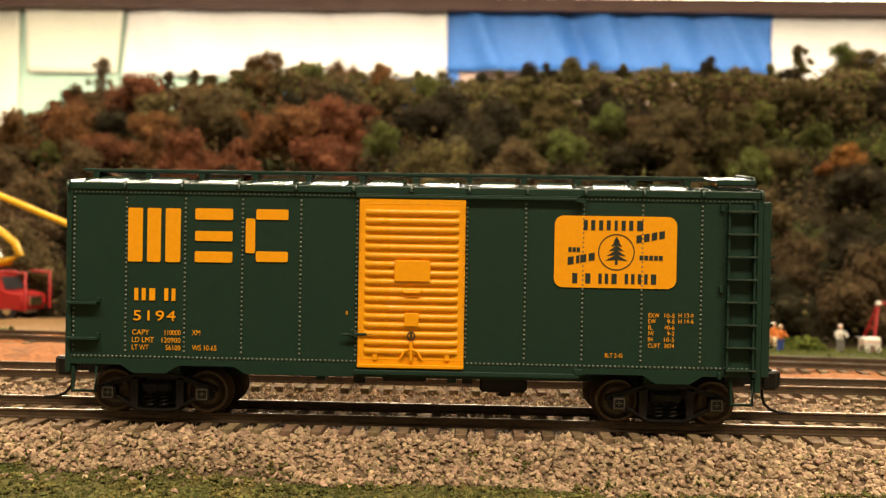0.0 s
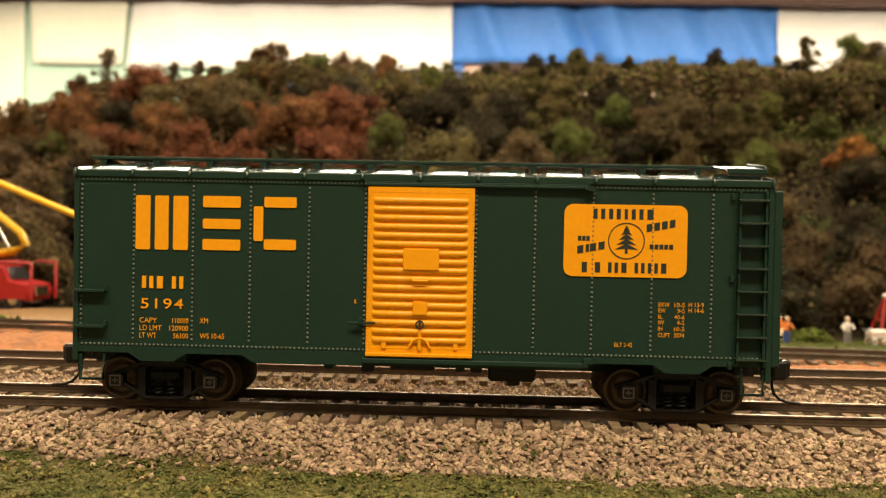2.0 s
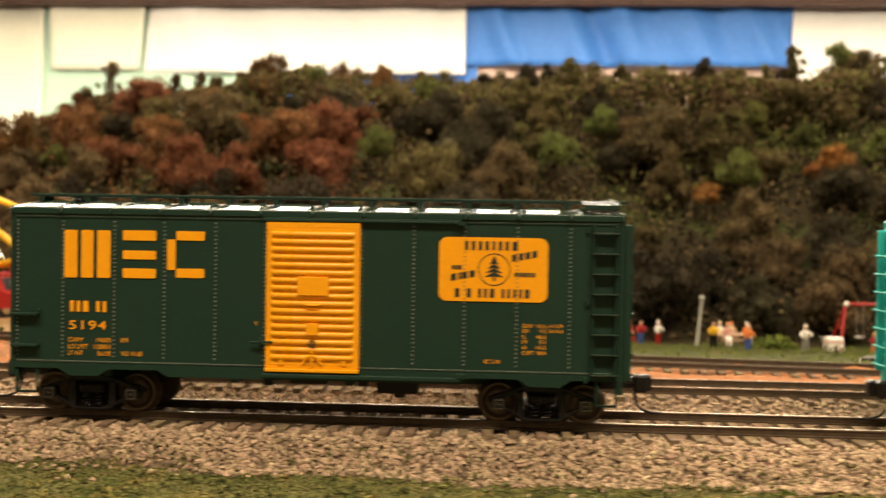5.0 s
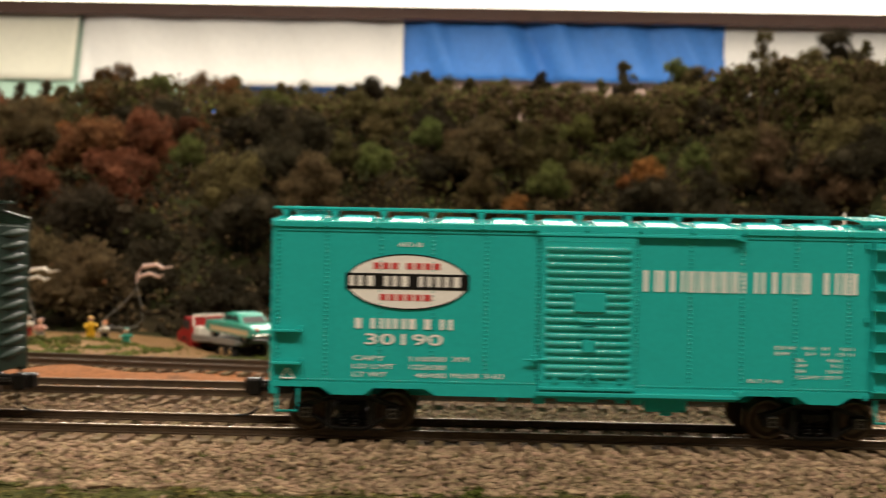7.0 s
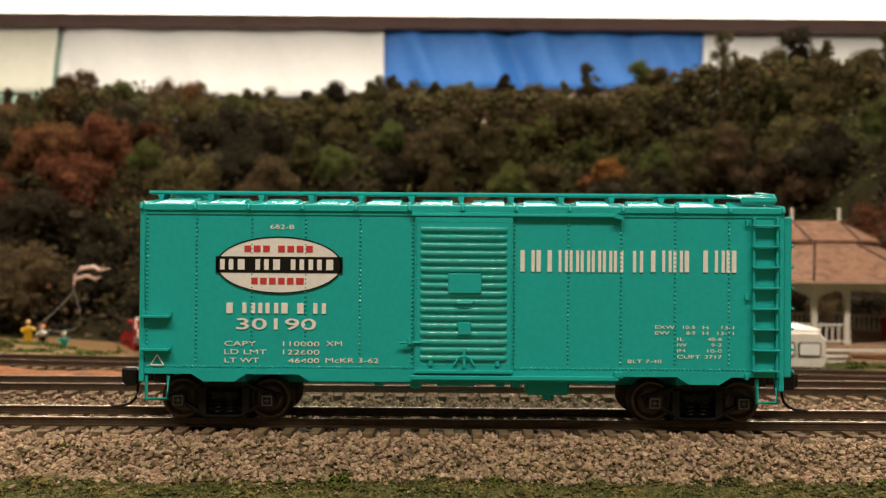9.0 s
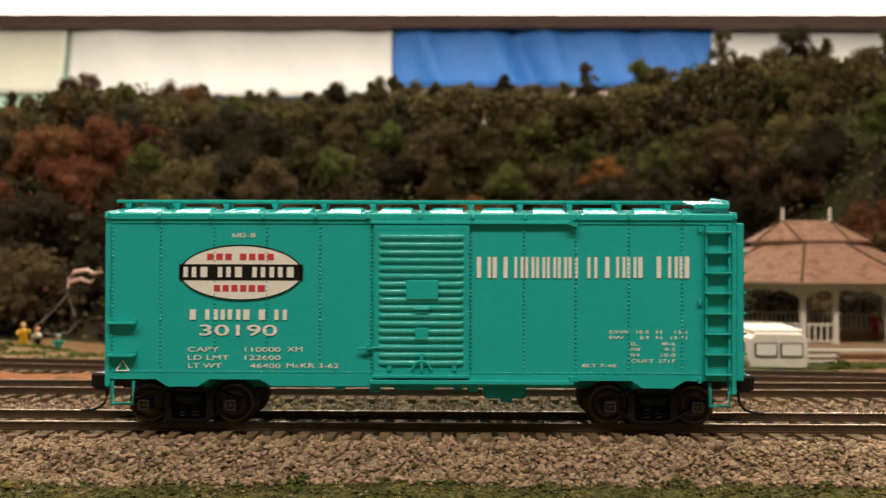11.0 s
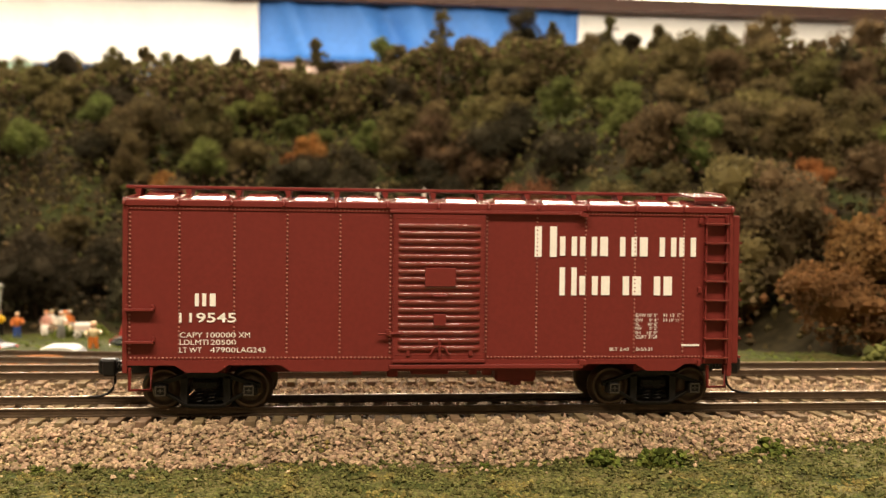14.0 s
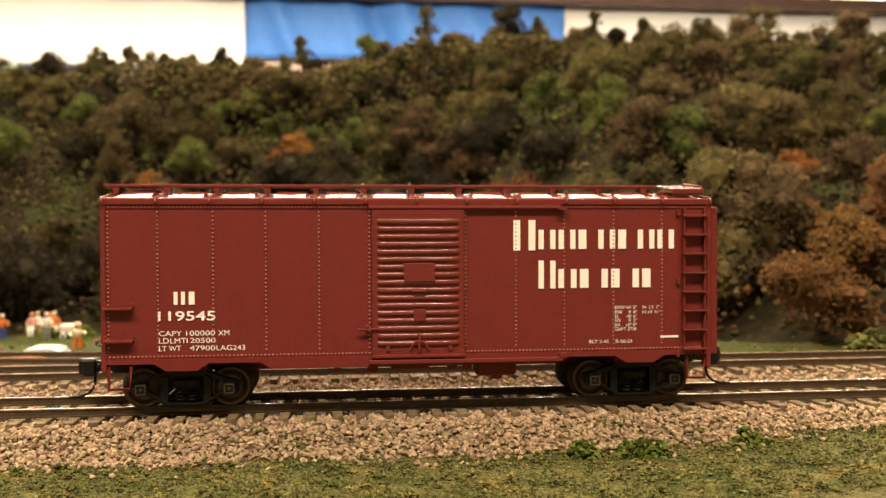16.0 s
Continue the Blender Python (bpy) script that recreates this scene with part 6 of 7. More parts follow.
def bucket_truck(m):
    """A red utility truck with a folded yellow boom, its nose towards +x."""
    t = empty("crane_truck", "red model truck with a long yellow folding boom", "truck", m)
    prof = [(-0.008, 0.006), (0.023, 0.006), (0.0245, 0.01), (0.0235, 0.0145), (0.012, 0.0165), (0.0085, 0.0245), (-0.006, 0.025), (-0.008, 0.021)]
    loft(Mesh(), [[(0.008 + (x - 0.008) * k, y, 0.014 + (z - 0.014) * k) for x, z in prof] for y, k in ((-0.0118, 0.93), (-0.0105, 1.0), (0.0105, 1.0), (0.0118, 0.93))]).ob("cab", TONES["red"], t)
    for sy in (-1, 1):
        Mesh().box(-0.004, 0.0065, sy * 0.0119 - 0.0002, sy * 0.0119 + 0.0002, 0.0175, 0.0232, 0.0001).ob("side_window", GLASS_DARK, t)
    Mesh().add([(0.0124, -0.009, 0.0172), (0.0124, 0.009, 0.0172), (0.0092, 0.008, 0.0238), (0.0092, -0.008, 0.0238), (0.0114, -0.009, 0.0172), (0.0114, 0.009, 0.0172), (0.0082, 0.008, 0.0238), (0.0082, -0.008, 0.0238)], [(0, 1, 2, 3), (4, 5, 1, 0), (5, 6, 2, 1), (7, 3, 2, 6), (4, 0, 3, 7)]).ob("windscreen", GLASS_DARK, t)
    Mesh().box(0.0238, 0.0248, -0.006, 0.006, 0.0085, 0.0135, 0.0003).ob("grille", CHROME, t)
    Mesh().box(-0.056, -0.009, -0.0125, 0.0125, 0.007, 0.022, 0.0008).ob("service_body", TONES["red"], t)
    Mesh().box(-0.056, 0.022, -0.0055, 0.0055, 0.004, 0.007, 0.0004).ob("chassis", TONES["grey"], t)
    for a, b in (((0.0255, -0.012, 0.006), (0.0255, -0.012, 0.0265)), ((0.0255, 0.012, 0.006), (0.0255, 0.012, 0.0265))):
        Mesh().tube([a, b, (-0.006, a[1], 0.0272)], 0.0009, 7).ob("guard_bar", TONES["red"], t)
    for wx in (0.014, -0.034, -0.046):
        for sy in (-1, 1):
            wheel_part(wx, sy * 0.0098, 0.0058, 0.0058, 0.0038, t)
    turret = Mesh().lathe([(0.0001, 0.022), (0.007, 0.022), (0.0065, 0.0265), (0.004, 0.031), (0.0001, 0.032)], 16, pose(-0.012, 0, 0)).ob("turret", TONES["yellow"], t)
    boom = Mesh()
    boom.tube([(-0.009, 0, 0.0295), (0.0085, 0, 0.0325), (0.0145, 0, 0.0365), (0.0118, 0, 0.0425), (-0.010, 0, 0.0585), (-0.0415, 0, 0.0835)], [0.002, 0.0024, 0.0024, 0.0022, 0.0021, 0.002], 8)
    boom.ob("lower_boom", TONES["yellow"], t)
    Mesh().tube([(-0.0425, 0.003, 0.0855), (-0.016, 0.003, 0.075), (0.06, 0.003, 0.0465)], [0.002, 0.0019, 0.0016], 8).ob("upper_boom", TONES["yellow"], t)
    Mesh().tube([(0.006, -0.0022, 0.034), (-0.006, -0.0022, 0.0545)], 0.0008, 7).ob("hydraulic_ram", CHROME, t)
    Mesh().box(0.058, 0.067, -0.003, 0.007, 0.035, 0.047, 0.0008).ob("bucket", TONES["yellow"], t)
    return t


bucket_truck(ground_pose(-0.29, 0.37, -6, 0.0005)).scale = (1.14,) * 3


def camper(m):
    """A small rounded white trailer with wide windows and a lifted yellow flap."""
    t = empty("camper_trailer", "white model camper trailer with a raised yellow flap", "trailer", m)
    prof = [(-0.0115, 0.003), (0.0115, 0.003), (0.0125, 0.006), (0.0118, 0.0165), (0.0095, 0.0192), (-0.0095, 0.0192), (-0.0118, 0.0165), (-0.0125, 0.006)]
    loft(Mesh(), [[(x * k, y, 0.011 + (z - 0.011) * k) for x, z in prof] for y, k in ((-0.0235, 0.93), (-0.0225, 0.985), (-0.02, 1.0), (0.02, 1.0), (0.0225, 0.985), (0.0235, 0.93))]).ob("body", TONES["white"], t)
    Mesh().box(-0.0105, 0.0105, -0.0205, 0.0205, 0.0188, 0.0208, 0.0006).ob("roof", TONES["white"], t)
    for a, b in ((-0.0096, -0.0006), (0.0006, 0.0096)):
        w = Mesh().prism(rounded(a, b, 0.0085, 0.0148, 0.0008, 4), -0.0243, -0.0225).ob("window_frame", TONES["dark"], t)
        Mesh().prism(rounded(a + 0.0005, b - 0.0005, 0.009, 0.0143, 0.0006, 4), -0.0246, -0.0235).ob("window_pane", REFLECTION_PANE, w, "window pane with a white reflection painted in")
    for a, b in ((-0.016, -0.004), (0.002, 0.014)):
        Mesh().box(-0.0130, -0.0121, a, b, 0.0088, 0.0142, 0.0002).ob("side_window", GLASS_DARK, t)
    flap = Mesh().box(-0.0125, 0.0, -0.009, 0.009, -0.0004, 0.0004, 0.0002).ob("flap", TONES["yellow"], t, "raised yellow awning flap")
    flap.matrix_basis = pose(-0.0122, -0.006, 0.0152, 0, -17)
    for sx in (-1, 1):
        wheel_part_m = pose(sx * 0.0105, 0.002, 0.0042, 0, 0, 90)
        g = Mesh().lathe([(0.0022, 0.0014), (0.0038, 0.0014), (0.0042, 0.0008), (0.0042, -0.0008), (0.0038, -0.0014), (0.0001, -0.0014)], 16, pose(sx * 0.0112, 0.002, 0.0042, 0, 90))
        g.ob("wheel", RUBBER, t, "black rubber tyre")
    return t


camper(ground_pose(0.3795, 0.222, -6, 0.0005)).scale = (1.12, 1.0, 1.0)


def gazebo(m):
    """A white eight-sided bandstand with a double shingled roof; floor level at z = 0."""
    t = empty("gazebo", "white model gazebo with a brown double shingled roof", "gazebo", m)

    def corners(r, turn=22.5, n=8):
        return [(r * math.cos(radians(turn + 360 / n * k)), r * math.sin(radians(turn + 360 / n * k))) for k in range(n)]

    def ring_between(r0, z0, r1, z1, name, mat, thick):
        a, b = corners(r0), corners(r1)
        for k in range(8):
            j = (k + 1) % 8
            v = [(*a[k], z0), (*a[j], z0), (*b[j], z1), (*b[k], z1)]
            v += [(x, y, z - thick) for x, y, z in v]
            Mesh().add(v, [(0, 1, 2, 3), (7, 6, 5, 4), (0, 4, 5, 1), (1, 5, 6, 2), (2, 6, 7, 3), (3, 7, 4, 0)]).ob(name, mat, t)

    g = Mesh()
    c = corners(0.073)
    g.add([(x, y, 0.0) for x, y in c] + [(x, y, -0.018) for x, y in c], [tuple(range(8)), *[(k, k + 8, (k + 1) % 8 + 8, (k + 1) % 8) for k in range(8)]])
    g.ob("deck", WOOD_DECK, t)
    for k in range(8):
        (xa, ya), (xb, yb) = corners(0.0735)[k], corners(0.0735)[(k + 1) % 8]
        for z in (-0.003, -0.0065, -0.01, -0.0135):
            Mesh().tube([(xa, ya, z), (xb, yb, z)], 0.0012, 4).ob("skirt_board", TONES["white"], t)
    ring_between(0.083, 0.038, 0.034, 0.060, "lower_roof", SHINGLE, 0.0016)
    ring_between(0.0836, 0.0374, 0.0815, 0.0384, "eave_board", WOOD_DECK, 0.0012)
    # upper roof with a short ridge
    up, mid = corners(0.044), []
    ridge = [(-0.0155, 0.0, 0.0757), (0.0155, 0.0, 0.0757)]
    e = [(x * 0.9, y * 0.76, 0.0622) for x, y in up]
    top_of = [1, 1, 0, 0, 0, 0, 1, 1]
    for k in range(8):
        j = (k + 1) % 8
        q = [e[k], e[j]] + ([ridge[top_of[k]]] if top_of[k] == top_of[j] else [ridge[top_of[j]], ridge[top_of[k]]])
        n = len(q)
        v = q + [(x, y, z - 0.0014) for x, y, z in q]
        Mesh().add(v, [tuple(range(n)), tuple(reversed(range(n, 2 * n))), *[(i, i + n, (i + 1) % n + n, (i + 1) % n) for i in range(n)]]).ob("upper_roof", SHINGLE, t)
    for k in range(8):
        Mesh().tube([Vector(e[k]) + Vector((0, 0, 0.0002)), Vector(ridge[top_of[k]]) + Vector((0, 0, 0.0002))], 0.0006, 5).ob("hip_cap", BARK, t)
        (xa, ya), (xb, yb) = corners(0.083)[k], corners(0.034)[k]
        Mesh().tube([(xa, ya, 0.0382), (xb, yb, 0.0602)], 0.0007, 5).ob("hip_cap", BARK, t)
    d = corners(0.0355)
    Mesh().add([(x, y * 0.82, 0.056) for x, y in d] + [(x, y * 0.82, 0.0635) for x, y in d], [(k, (k + 1) % 8, (k + 1) % 8 + 8, k + 8) for k in range(8)]).ob("clerestory", TONES["white"], t)
    for x, y, z in ridge:
        Mesh().lathe([(0.0012, 0), (0.0012, 0.0025), (0.0006, 0.0035), (0.0015, 0.005), (0.0006, 0.0065), (0.0013, 0.0075), (0.0001, 0.0095)], 10, pose(x, y, z - 0.0008)).ob("finial", TONES["white"], t)
    posts = corners(0.066) + [(-0.006, -0.061)]
    for x, y in posts:
        p = Mesh().box(x - 0.0016, x + 0.0016, y - 0.0016, y + 0.0016, 0.0, 0.0375, 0.0003)
        p.box(x - 0.0019, x + 0.0019, y - 0.0019, y + 0.0019, 0.0, 0.003, 0.0003)
        p.box(x - 0.0019, x + 0.0019, y - 0.0019, y + 0.0019, 0.0285, 0.031, 0.0003)
        p.ob("post", TONES["white"], t)
    for k in range(8):
        (xa, ya), (xb, yb) = corners(0.066)[k], corners(0.066)[(k + 1) % 8]
        at = lambda s: (xa + (xb - xa) * s, ya + (yb - ya) * s)
        # a board with a scalloped lower edge between the posts
        edge = [(q / 12, 0.0318 - 0.0052 * max(0.0, abs(q - 6) / 6 - 0.55) / 0.45 - (0.0012 if q in (0, 12, 4, 8) else 0)) for q in range(13)]
        nx, ny = (yb - ya) / math.hypot(xb - xa, yb - ya) * 0.0007, -(xb - xa) / math.hypot(xb - xa, yb - ya) * 0.0007
        v = [(*at(q), z) for q, z in edge] + [(*at(q), 0.0378) for q, z in edge]
        v += [(x + nx, y + ny, z) for x, y, z in v]
        f = [(q, q + 1, q + 14, q + 13) for q in range(12)] + [(q + 39, q + 40, q + 27, q + 26) for q in range(12)] + [(q, q + 26, q + 27, q + 1) for q in range(12)]
        Mesh().add(v, f).ob("frieze_board", TONES["white"], t)
        span = (0.0, 0.36) if k == 5 else (0.0, 1.0)
        for z, r in ((0.0115, 0.0008), (0.0018, 0.0006)):
            Mesh().tube([(*at(span[0]), z), (*at(span[1]), z)], r, 6).ob("rail", TONES["white"], t)
        n = int(15 * (span[1] - span[0]))
        for i in range(1, n):
            x, y = at(span[0] + (span[1] - span[0]) * i / n)
            Mesh().box(x - 0.0005, x + 0.0005, y - 0.0005, y + 0.0005, 0.0018, 0.0115).ob("baluster", TONES["white"], t)
    for k in range(4):
        Mesh().box(-0.008, 0.028, -0.0685 - 0.006 * (k + 1), -0.066, -0.0038 * (k + 1) - 0.0012, -0.0038 * (k + 1), 0.0003).box(-0.008, 0.028, -0.066 - 0.006 * (k + 1), -0.064, -0.0038 * (k + 1) - 0.0045, -0.0038 * (k + 1) - 0.001).ob("step", WOOD_DECK, t)
    return t


gazebo(pose(0.459, 0.381, -0.0115))

a_frame_swing(0.106, 0.141, 0.478, 0.001, "red model swing set with white corner joints on the lawn")
a_frame_swing(0.281, 0.315, 0.409, 0.002, "red model swing set with white joints beside the sedan")


def small_pine(x, y, z_top):
    z = ground_z(x, y)
    t = empty("pine_tree", "small dark green conical model pine on the lawn", "tree", pose(x, y, z))
    h = z_top - z
    rng = random.Random(5)
    Mesh().tube([(0, 0, -0.002), (0, 0, h * 0.95)], [0.0016, 0.0003], 6).ob("trunk", BARK, t)
    g = Mesh()
    for k in range(1300):
        u = rng.random() ** 0.7 * 0.97
        r = rng.uniform(0.55, 1.0) * (0.0172 * (1 - u) + 0.0012) * (0.75 + 0.25 * math.sin(u * 60))
        a = rng.uniform(0, 6.283)
        p = Vector((math.cos(a) * r, math.sin(a) * r, 0.003 + u * (h - 0.003)))
        e = Vector((-math.sin(a), math.cos(a), 0)) * 0.0013
        o = Vector((math.cos(a), math.sin(a), -0.4)) * 0.0032
        g.add([p - e, p + e, p + o, p + Vector((0, 0, 0.0016))], [(0, 2, 1), (0, 1, 3), (1, 2, 3), (2, 0, 3)])
    g.ob("needles", CONIFER, t)
    return t


small_pine(0.111, 0.352, 0.0225)

FIGURES = [
    (0.152, 0.462, "dark", "blue", "red", "painted figurine in a red top and blue trousers", 0), (0.163, 0.452, "white", "red", "white", "painted figurine in a white top and red trousers", 30),
    (0.193, 0.409, "dark", "dark", "yellow", "painted figurine in a yellow shirt and dark shorts", -10), (0.211, 0.389, "cream", "blue", "orange", "painted figurine in an orange top", 15),
    (0.243, 0.374, "white", "grey", "white", "painted figurine in white clothes", 0), (0.139, 0.445, "cream", "orange", "orange", "small painted figurine in orange", 0),
    (0.116, 0.47, "dark", "grey", "white", "painted figurine in a white top on the swing", 0),
    (0.343, 0.232, "dark", "white", "cream", "painted figurine in pale clothes beside the black sedan", 0), (0.309, 0.2, "cream", "orange", "cream", "painted figurine in cream beside the far track", 0),
    (0.353, 0.252, "cream", "pink", "pink", "painted figurine in a pink dress beside the camper", 20), (0.36, 0.262, "white", "grey", "pink", "painted figurine in pink with a white hat", -15),
    (0.364, 0.272, "dark", "blue", "dark", "painted figurine in dark clothes beside the camper", 0), (0.404, 0.35, "white", "cream", "white", "painted figurine in white inside the gazebo", 0),
    (0.49, 0.35, "dark", "red", "red", "painted figurine in red inside the gazebo", 0), (0.416, 0.335, "dark", "grey", "pink", "painted figurine in pink beside the gazebo", 0),
    (-0.023, 0.306, "yellow", "yellow", "yellow", "painted figurine all in yellow flying a kite", 20), (-0.016, 0.309, "orange", "dark", "white", "painted figurine in a white shirt holding a kite string", -30),
    (0.0, 0.30, "teal", "teal", "teal", "small painted figurine in pale blue", 0), (-0.0455, 0.29, "pink", "grey", "pink", "painted figurine in a pink top", 0), (-0.071, 0.33, "white", "red", "white", "painted figurine in red and white", 0),
    (0.099, 0.4, "cream", "blue", "white", "painted figurine in white and blue on the lawn", 0),
    (0.299, 0.405, "yellow", "orange", "red", "small painted figurine in red beside the swing", 0),
]
for k, (x, y, hair, legs, body, label, turn) in enumerate(FIGURES):
    small = 0.0105 if "beside the far track" in label else 0.0065 if "pale blue" in label else 0.012 if "small" in label else (0.0122 if "all in yellow" in label else 0.0095 if "kite" in label else 0.0105 if x < -0.01 else (0.0165 if "gazebo" in label else 0.0155 if "camper" in label else 0.0165))
    figurine(x, y, hair, legs, body, label, small, turn, lift=0.0145 if "inside the gazebo" in label else 0.0)


def picnic_table(x, y, turn):
    t = empty("picnic_table", "brown model picnic table with two benches on the lawn", "table", ground_pose(x, y, turn))
    for k in range(4):
        Mesh().box(-0.011, 0.011, -0.005 + k * 0.0026, -0.0027 + k * 0.0026, 0.0078, 0.0086, 0.0001).ob("tabletop_plank", WOOD_DECK, t)
    for sy in (-1, 1):
        Mesh().box(-0.011, 0.011, sy * 0.0085 - 0.0014, sy * 0.0085 + 0.0014, 0.0046, 0.0053, 0.0001).ob("bench", WOOD_DECK, t)
    for sx in (-0.0085, 0.0085):
        Mesh().tube([(sx, -0.0092, 0), (sx, -0.002, 0.0078)], 0.0006, 4).tube([(sx, 0.0092, 0), (sx, 0.002, 0.0078)], 0.0006, 4).tube([(sx, -0.009, 0.0044), (sx, 0.009, 0.0044)], 0.0006, 4).ob("trestle", WOOD_DECK, t)
    return t


picnic_table(0.216, 0.455, 12)
for x, y, hair, legs, body, turn in ((0.210, 0.463, "cream", "white", "white", 180), (0.219, 0.465, "orange", "orange", "cream", 170), (0.226, 0.449, "white", "cream", "orange", 10), (0.2115, 0.446, "orange", "white", "pink", 0)):
    figurine(x, y, hair, legs, body, "painted figurine seated at the picnic table", 0.019, turn, True, 0.001)


def pushcart(x, y):
    t = empty("pushcart", "white model pushcart with red trim on the lawn", "cart", ground_pose(x, y, 8))
    t.scale = (0.75,) * 3
    Mesh().box(-0.0075, 0.0075, -0.0045, 0.0045, 0.0045, 0.0125, 0.0012).ob("body", TONES["white"], t)
    Mesh().box(-0.0076, 0.0076, -0.0047, 0.0047, 0.0075, 0.009, 0.0004).ob("stripe", TONES["pink"], t)
    for sx in (-1, 1):
        for sy in (-1, 1):
            Mesh().lathe([(0.0016, 0.0005), (0.0026, 0.0005), (0.0026, -0.0005), (0.0016, -0.0005), (0.0016, 0.0005)], 16, pose(sx * 0.0045, sy * 0.005, 0.0027, 90)).ob("wheel", TONES["white"], t)
    Mesh().tube([(-0.0075, -0.003, 0.011), (-0.011, -0.003, 0.0125), (-0.011, 0.003, 0.0125), (-0.0075, 0.003, 0.011)], 0.0005, 6).ob("handle", TONES["grey"], t)


pushcart(0.2585, 0.368)


def leaning_post(x, y, dx, h):
    g = Mesh().tube([(0, 0, -0.002), (dx * 0.4, 0, h * 0.4), (dx * 0.75, 0.0006, h * 0.75), (dx, 0, h)], [0.0015, 0.0014, 0.0013, 0.0014], 8)
    g.lathe([(0.0001, -0.0006), (0.0019, 0), (0.002, 0.0018), (0.0001, 0.003)], 9, pose(dx, 0, h))
    ob = g.ob("wooden_post", TONES["pale"])
    ob.matrix_world = ground_pose(x, y, 0)
    tagged(ob, "pale weathered post leaning slightly on the lawn", "post")


leaning_post(0.185, 0.424, 0.003, 0.032)


def kite(points, sail, tilt, label, mat):
    """A kite with forked tails on a stiff curved line that rises from below."""
    t = empty("kite", label, "kite", pose(*points[0]))
    o = Vector(points[0])
    Mesh().tube([Vector(p) - o for p in points], 0.00038, 6).ob("line", TONES["grey"], t)
    e = Vector(points[-1]) - o
    g = Mesh()
    g.tube([e, e + Vector((0.0005, 0, 0.006)), e + Vector((0.004, 0, 0.0095)), e + Vector((0.011, 0.001, 0.0105)), e + Vector((0.0145, 0, 0.0085)), e + Vector((0.0205, 0, 0.0095))], [0.0006, 0.0009, 0.0014, 0.0013, 0.001, 0.0003], 6)
    g.tube([e + Vector((0.001, 0, 0.0035)), e + Vector((0.0075, 0, 0.0055)), e + Vector((0.0125, 0, 0.0035)), e + Vector((0.015, 0, 0.005))], [0.0012, 0.0012, 0.001, 0.0004], 6)
    g.ob("sail", mat, t, sail)
    return t


kite([(-0.0165, 0.305, -0.0135), (-0.016, 0.304, -0.002), (-0.008, 0.302, 0.004), (-0.002, 0.3, 0.009), (0.006, 0.297, 0.017), (0.0065, 0.297, 0.021)], "pale pink forked sail", 0, "pale pink model kite on a curved stiff line", KITE_PINK)
kite([(-0.068, 0.333, -0.0125), (-0.069, 0.333, 0.0), (-0.0715, 0.332, 0.009), (-0.074, 0.332, 0.0165)], "white forked sail", 0, "white model kite on a stiff line", TONES["white"])
t = empty("kite_string", "loose dark string curving down from the kite", "string", pose(-0.0125, 0.306, -0.0145))
Mesh().tube([(0.0, 0, -0.001), (0.001, 0, 0.0095), (0.008, 0, 0.0085), (0.0155, 0, 0.0095), (0.0195, 0, 0.013), (0.0205, -0.004, 0.021), (0.0185, -0.009, 0.0345)], 0.0003, 6).ob("string", TONES["grey"], t)

# ---- shrubs and foam tufts ----
for k, (x, y, r, mat, label) in enumerate(((0.634, 0.1, 0.012, FOLIAGE[3], "rounded olive green model shrub beside the far track"), (0.588, 0.086, 0.0042, TUFT_GREEN, "low green model shrub beside the far track"), (0.572, 0.084, 0.0045, TURF_TUFT, "low yellow-green model shrub beside the far track"),
        (0.408, 0.205, 0.006, TUFT_GREEN, "small green foam shrub beside the camper"), (0.42, 0.2, 0.0045, TUFT_GREEN, "small green foam shrub beside the camper"), (0.231, 0.425, 0.01, TUFT_GREEN, "rounded green model shrub on the lawn"), (0.245, 0.435, 0.0125, TUFT_GREEN, "rounded green model shrub on the lawn"),
        (-0.062, 0.25, 0.009, TUFT_GREEN, "green foam shrub beside the sandy road"), (-0.20, 0.2, 0.009, TUFT_GREEN, "green foam shrub beside the sandy road"), (-0.02, 0.27, 0.006, TURF_TUFT, "yellow-green foam tuft beside the sandy road"), (-0.035, 0.265, 0.007, TURF_TUFT, "yellow-green foam tuft beside the sandy road"),
        (-0.15, 0.24, 0.007, TURF_TUFT, "yellow-green foam tuft beside the sandy road"))):
    bush(x, y, ground_z(x, y) - 0.001, r, mat, label, 220 if r > 0.02 else 90, k, 1.3 if r > 0.02 else 0.9)
for k, (x, y, r, mat) in enumerate(((0.482, -0.034, 0.0042, TUFT_GREEN), (0.494, -0.0345, 0.0048, TUFT_GREEN), (0.4985, -0.034, 0.004, TUFT_GREEN), (0.522, -0.034, 0.0046, TUFT_GREEN), (0.193, -0.034, 0.0032, TUFT_GREEN), (0.212, -0.0335, 0.002, TURF_TUFT), (0.225, -0.0345, 0.002, TUFT_GREEN), (0.186, -0.0345, 0.0016, TURF_TUFT),
        (0.106, -0.035, 0.002, TUFT_GREEN), (0.276, -0.034, 0.0024, TURF_TUFT), (0.435, -0.033, 0.0018, TURF_TUFT), (0.455, -0.0335, 0.0018, TUFT_GREEN), (0.36, -0.034, 0.002, TUFT_GREEN), (-0.01, -0.035, 0.0018, TUFT_GREEN), (0.305, -0.0345, 0.0026, TUFT_GREEN), (0.146, -0.034, 0.0018, TUFT_GREEN))):
    bush(x, y, ground_z(x, y) - 0.0005, r, mat, "small foam tuft growing at the gravel edge", 120, 100 + k, 1.0, "tuft")


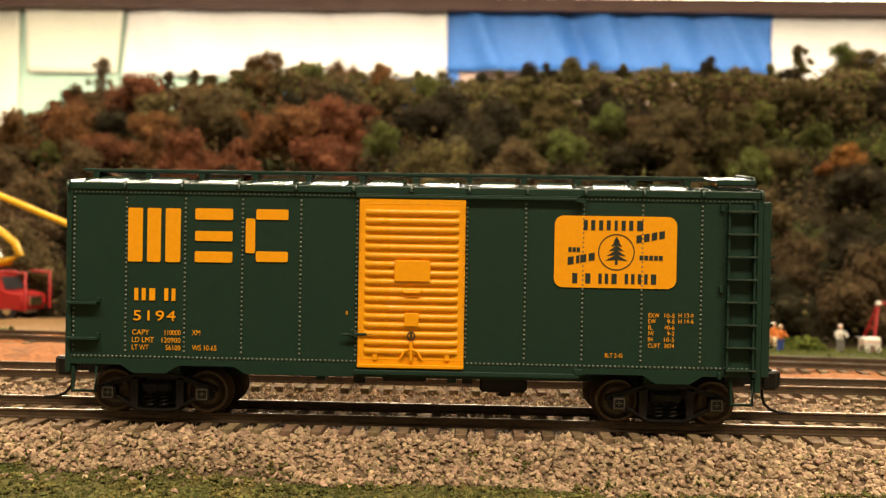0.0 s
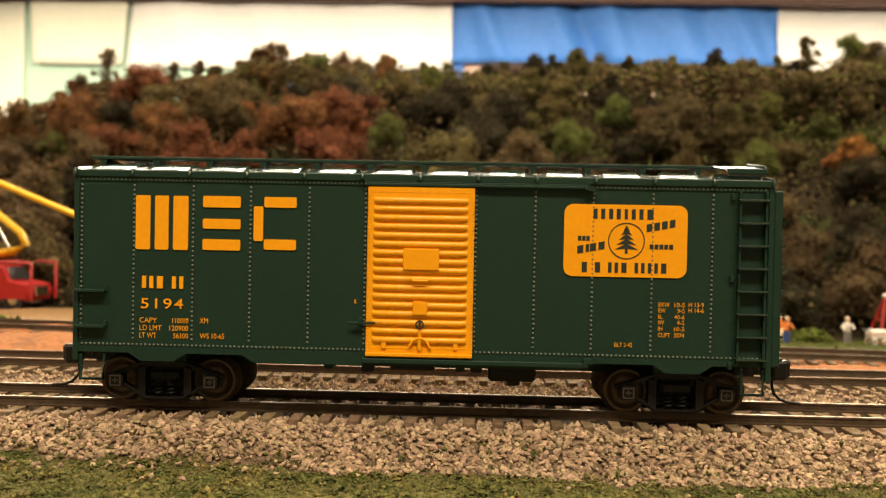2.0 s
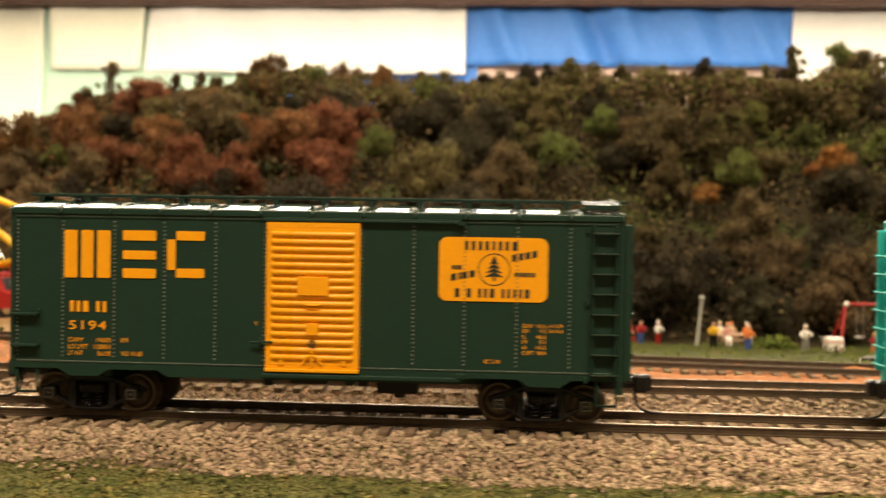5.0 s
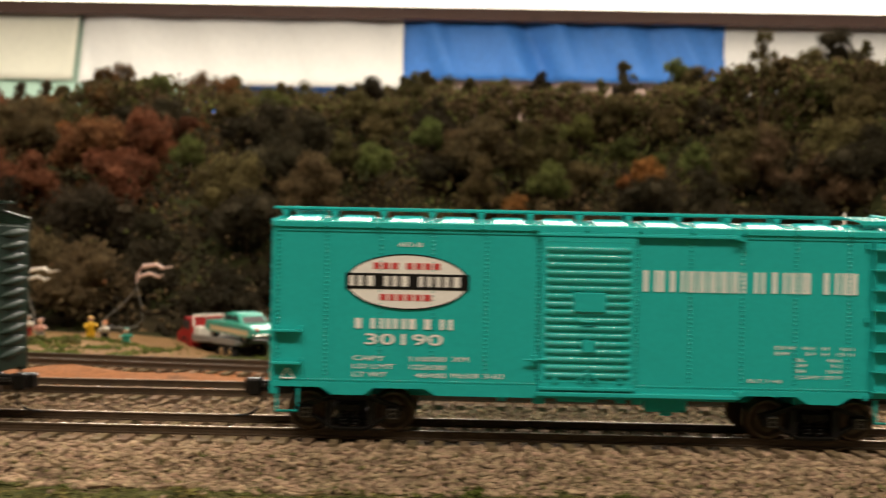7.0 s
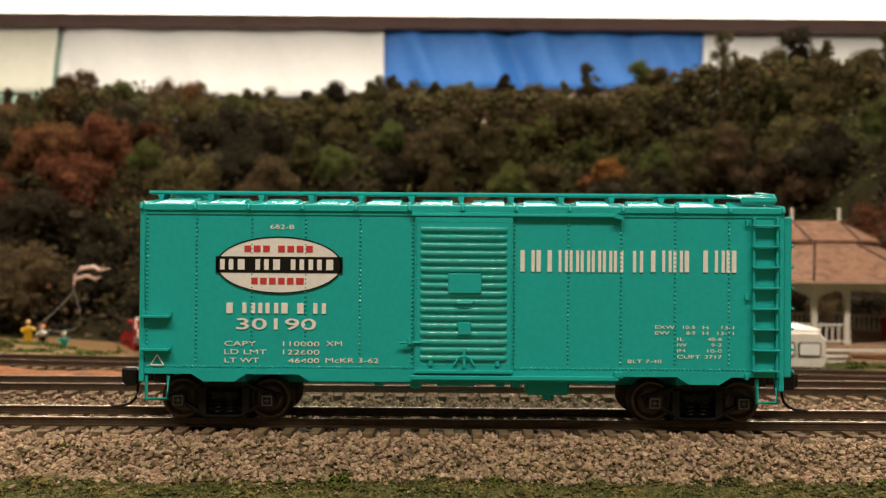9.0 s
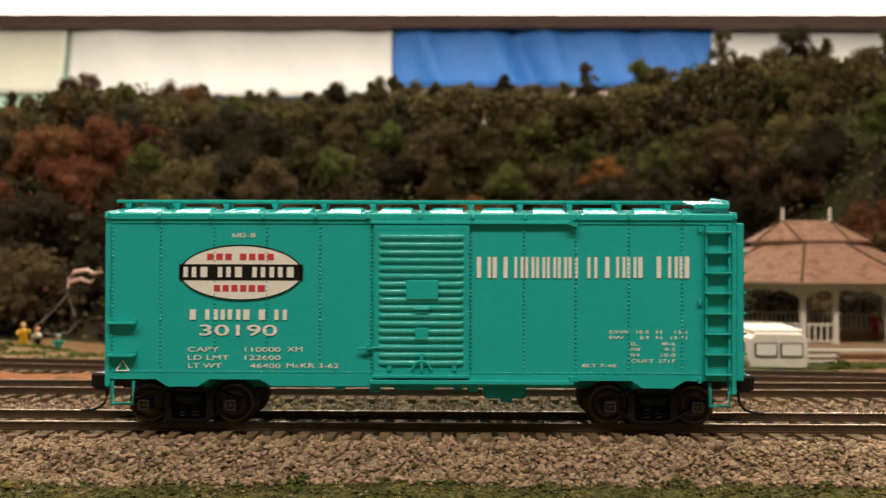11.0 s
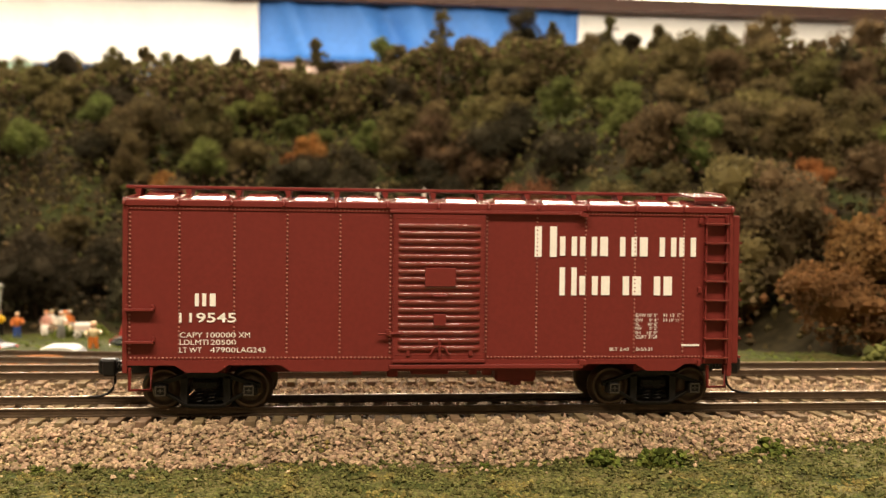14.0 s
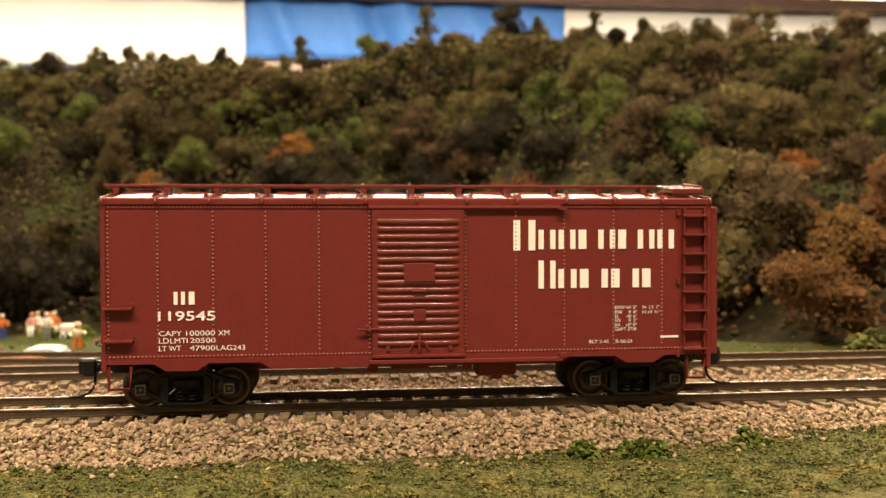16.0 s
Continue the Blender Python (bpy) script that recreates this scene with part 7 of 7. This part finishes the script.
for k, (x, y, kind, h, r) in enumerate(((0.645, 0.215, 1, 0.06, 0.026), (0.672, 0.19, 0, 0.05, 0.022), (0.70, 0.165, 1, 0.055, 0.024), (0.62, 0.24, 1, 0.05, 0.024), (0.735, 0.15, 0, 0.06, 0.026), (0.655, 0.25, 1, 0.07, 0.03))):
    t = tree_thing(400 + k, FOLIAGE[kind], h, r, 300, 2600, 0.12, LABELS[kind])
    t.matrix_world = pose(x, y, ground_z(x, y))


def lawn():
    """Short uneven turf over the lawn behind the tracks."""
    rng = np.random.default_rng(21)
    lumps = []
    for x, y, r in zip(rng.uniform(-0.3, 0.66, 9000), rng.uniform(0.085, 0.5, 9000), rng.uniform(0.0005, 0.0014, 9000)):
        if ground_slot(x, y) == 5 or (ground_slot(x, y) == 3 and rng.random() < (0.45 if 0.2 < y < 0.3 and x > -0.15 else 0.12)):
            lumps.append((x, y, ground_z(x, y), r))
    for x, y in zip(rng.uniform(-0.14, 0.03, 4200), rng.uniform(0.19, 0.315, 4200)):
        thick = noise.noise(Vector((x * 45, y * 45, 6)))
        if thick > -0.15:
            lumps.append((x, y, ground_z(x, y) + max(0, thick) * 0.004 * rng.random(), rng.uniform(0.0006, 0.0015)))
    return scatter("lawn_turf", lumps, TUFT_GREEN, rng, 0.5, 0.6, fine=False)


tagged(lawn(), "short olive green turf on the lawn behind the tracks", "grass", kind="stuff")

# ---- loose stones of the gravel beside the cars ----
rng = random.Random(31)
STONE_KINDS = []
for k in range(10):
    g = Mesh()
    squash = rng.uniform(0.6, 0.9)
    v = [Vector((p.x * rng.uniform(0.8, 1.25), p.y, p.z * squash)) * 0.0007 * rng.uniform(0.75, 1.2) for p in ICO_V]
    STONE_KINDS.append(g.add(v, ICO_F).ob("stone", LOOSE_STONE, ground))
for k in range(300):
    x, y = rng.uniform(-0.09, 0.55), rng.uniform(-0.031, -0.0165)
    o = STONE_KINDS[k] if k < 10 else STONE_KINDS[k % 10].copy()
    if k >= 10:
        scene.collection.objects.link(o)
    o.parent = ground
    o.matrix_basis = pose(x, y, ground_z(x, y) + 0.00075, rng.uniform(0, 360), rng.uniform(-20, 20), rng.uniform(0, 360))
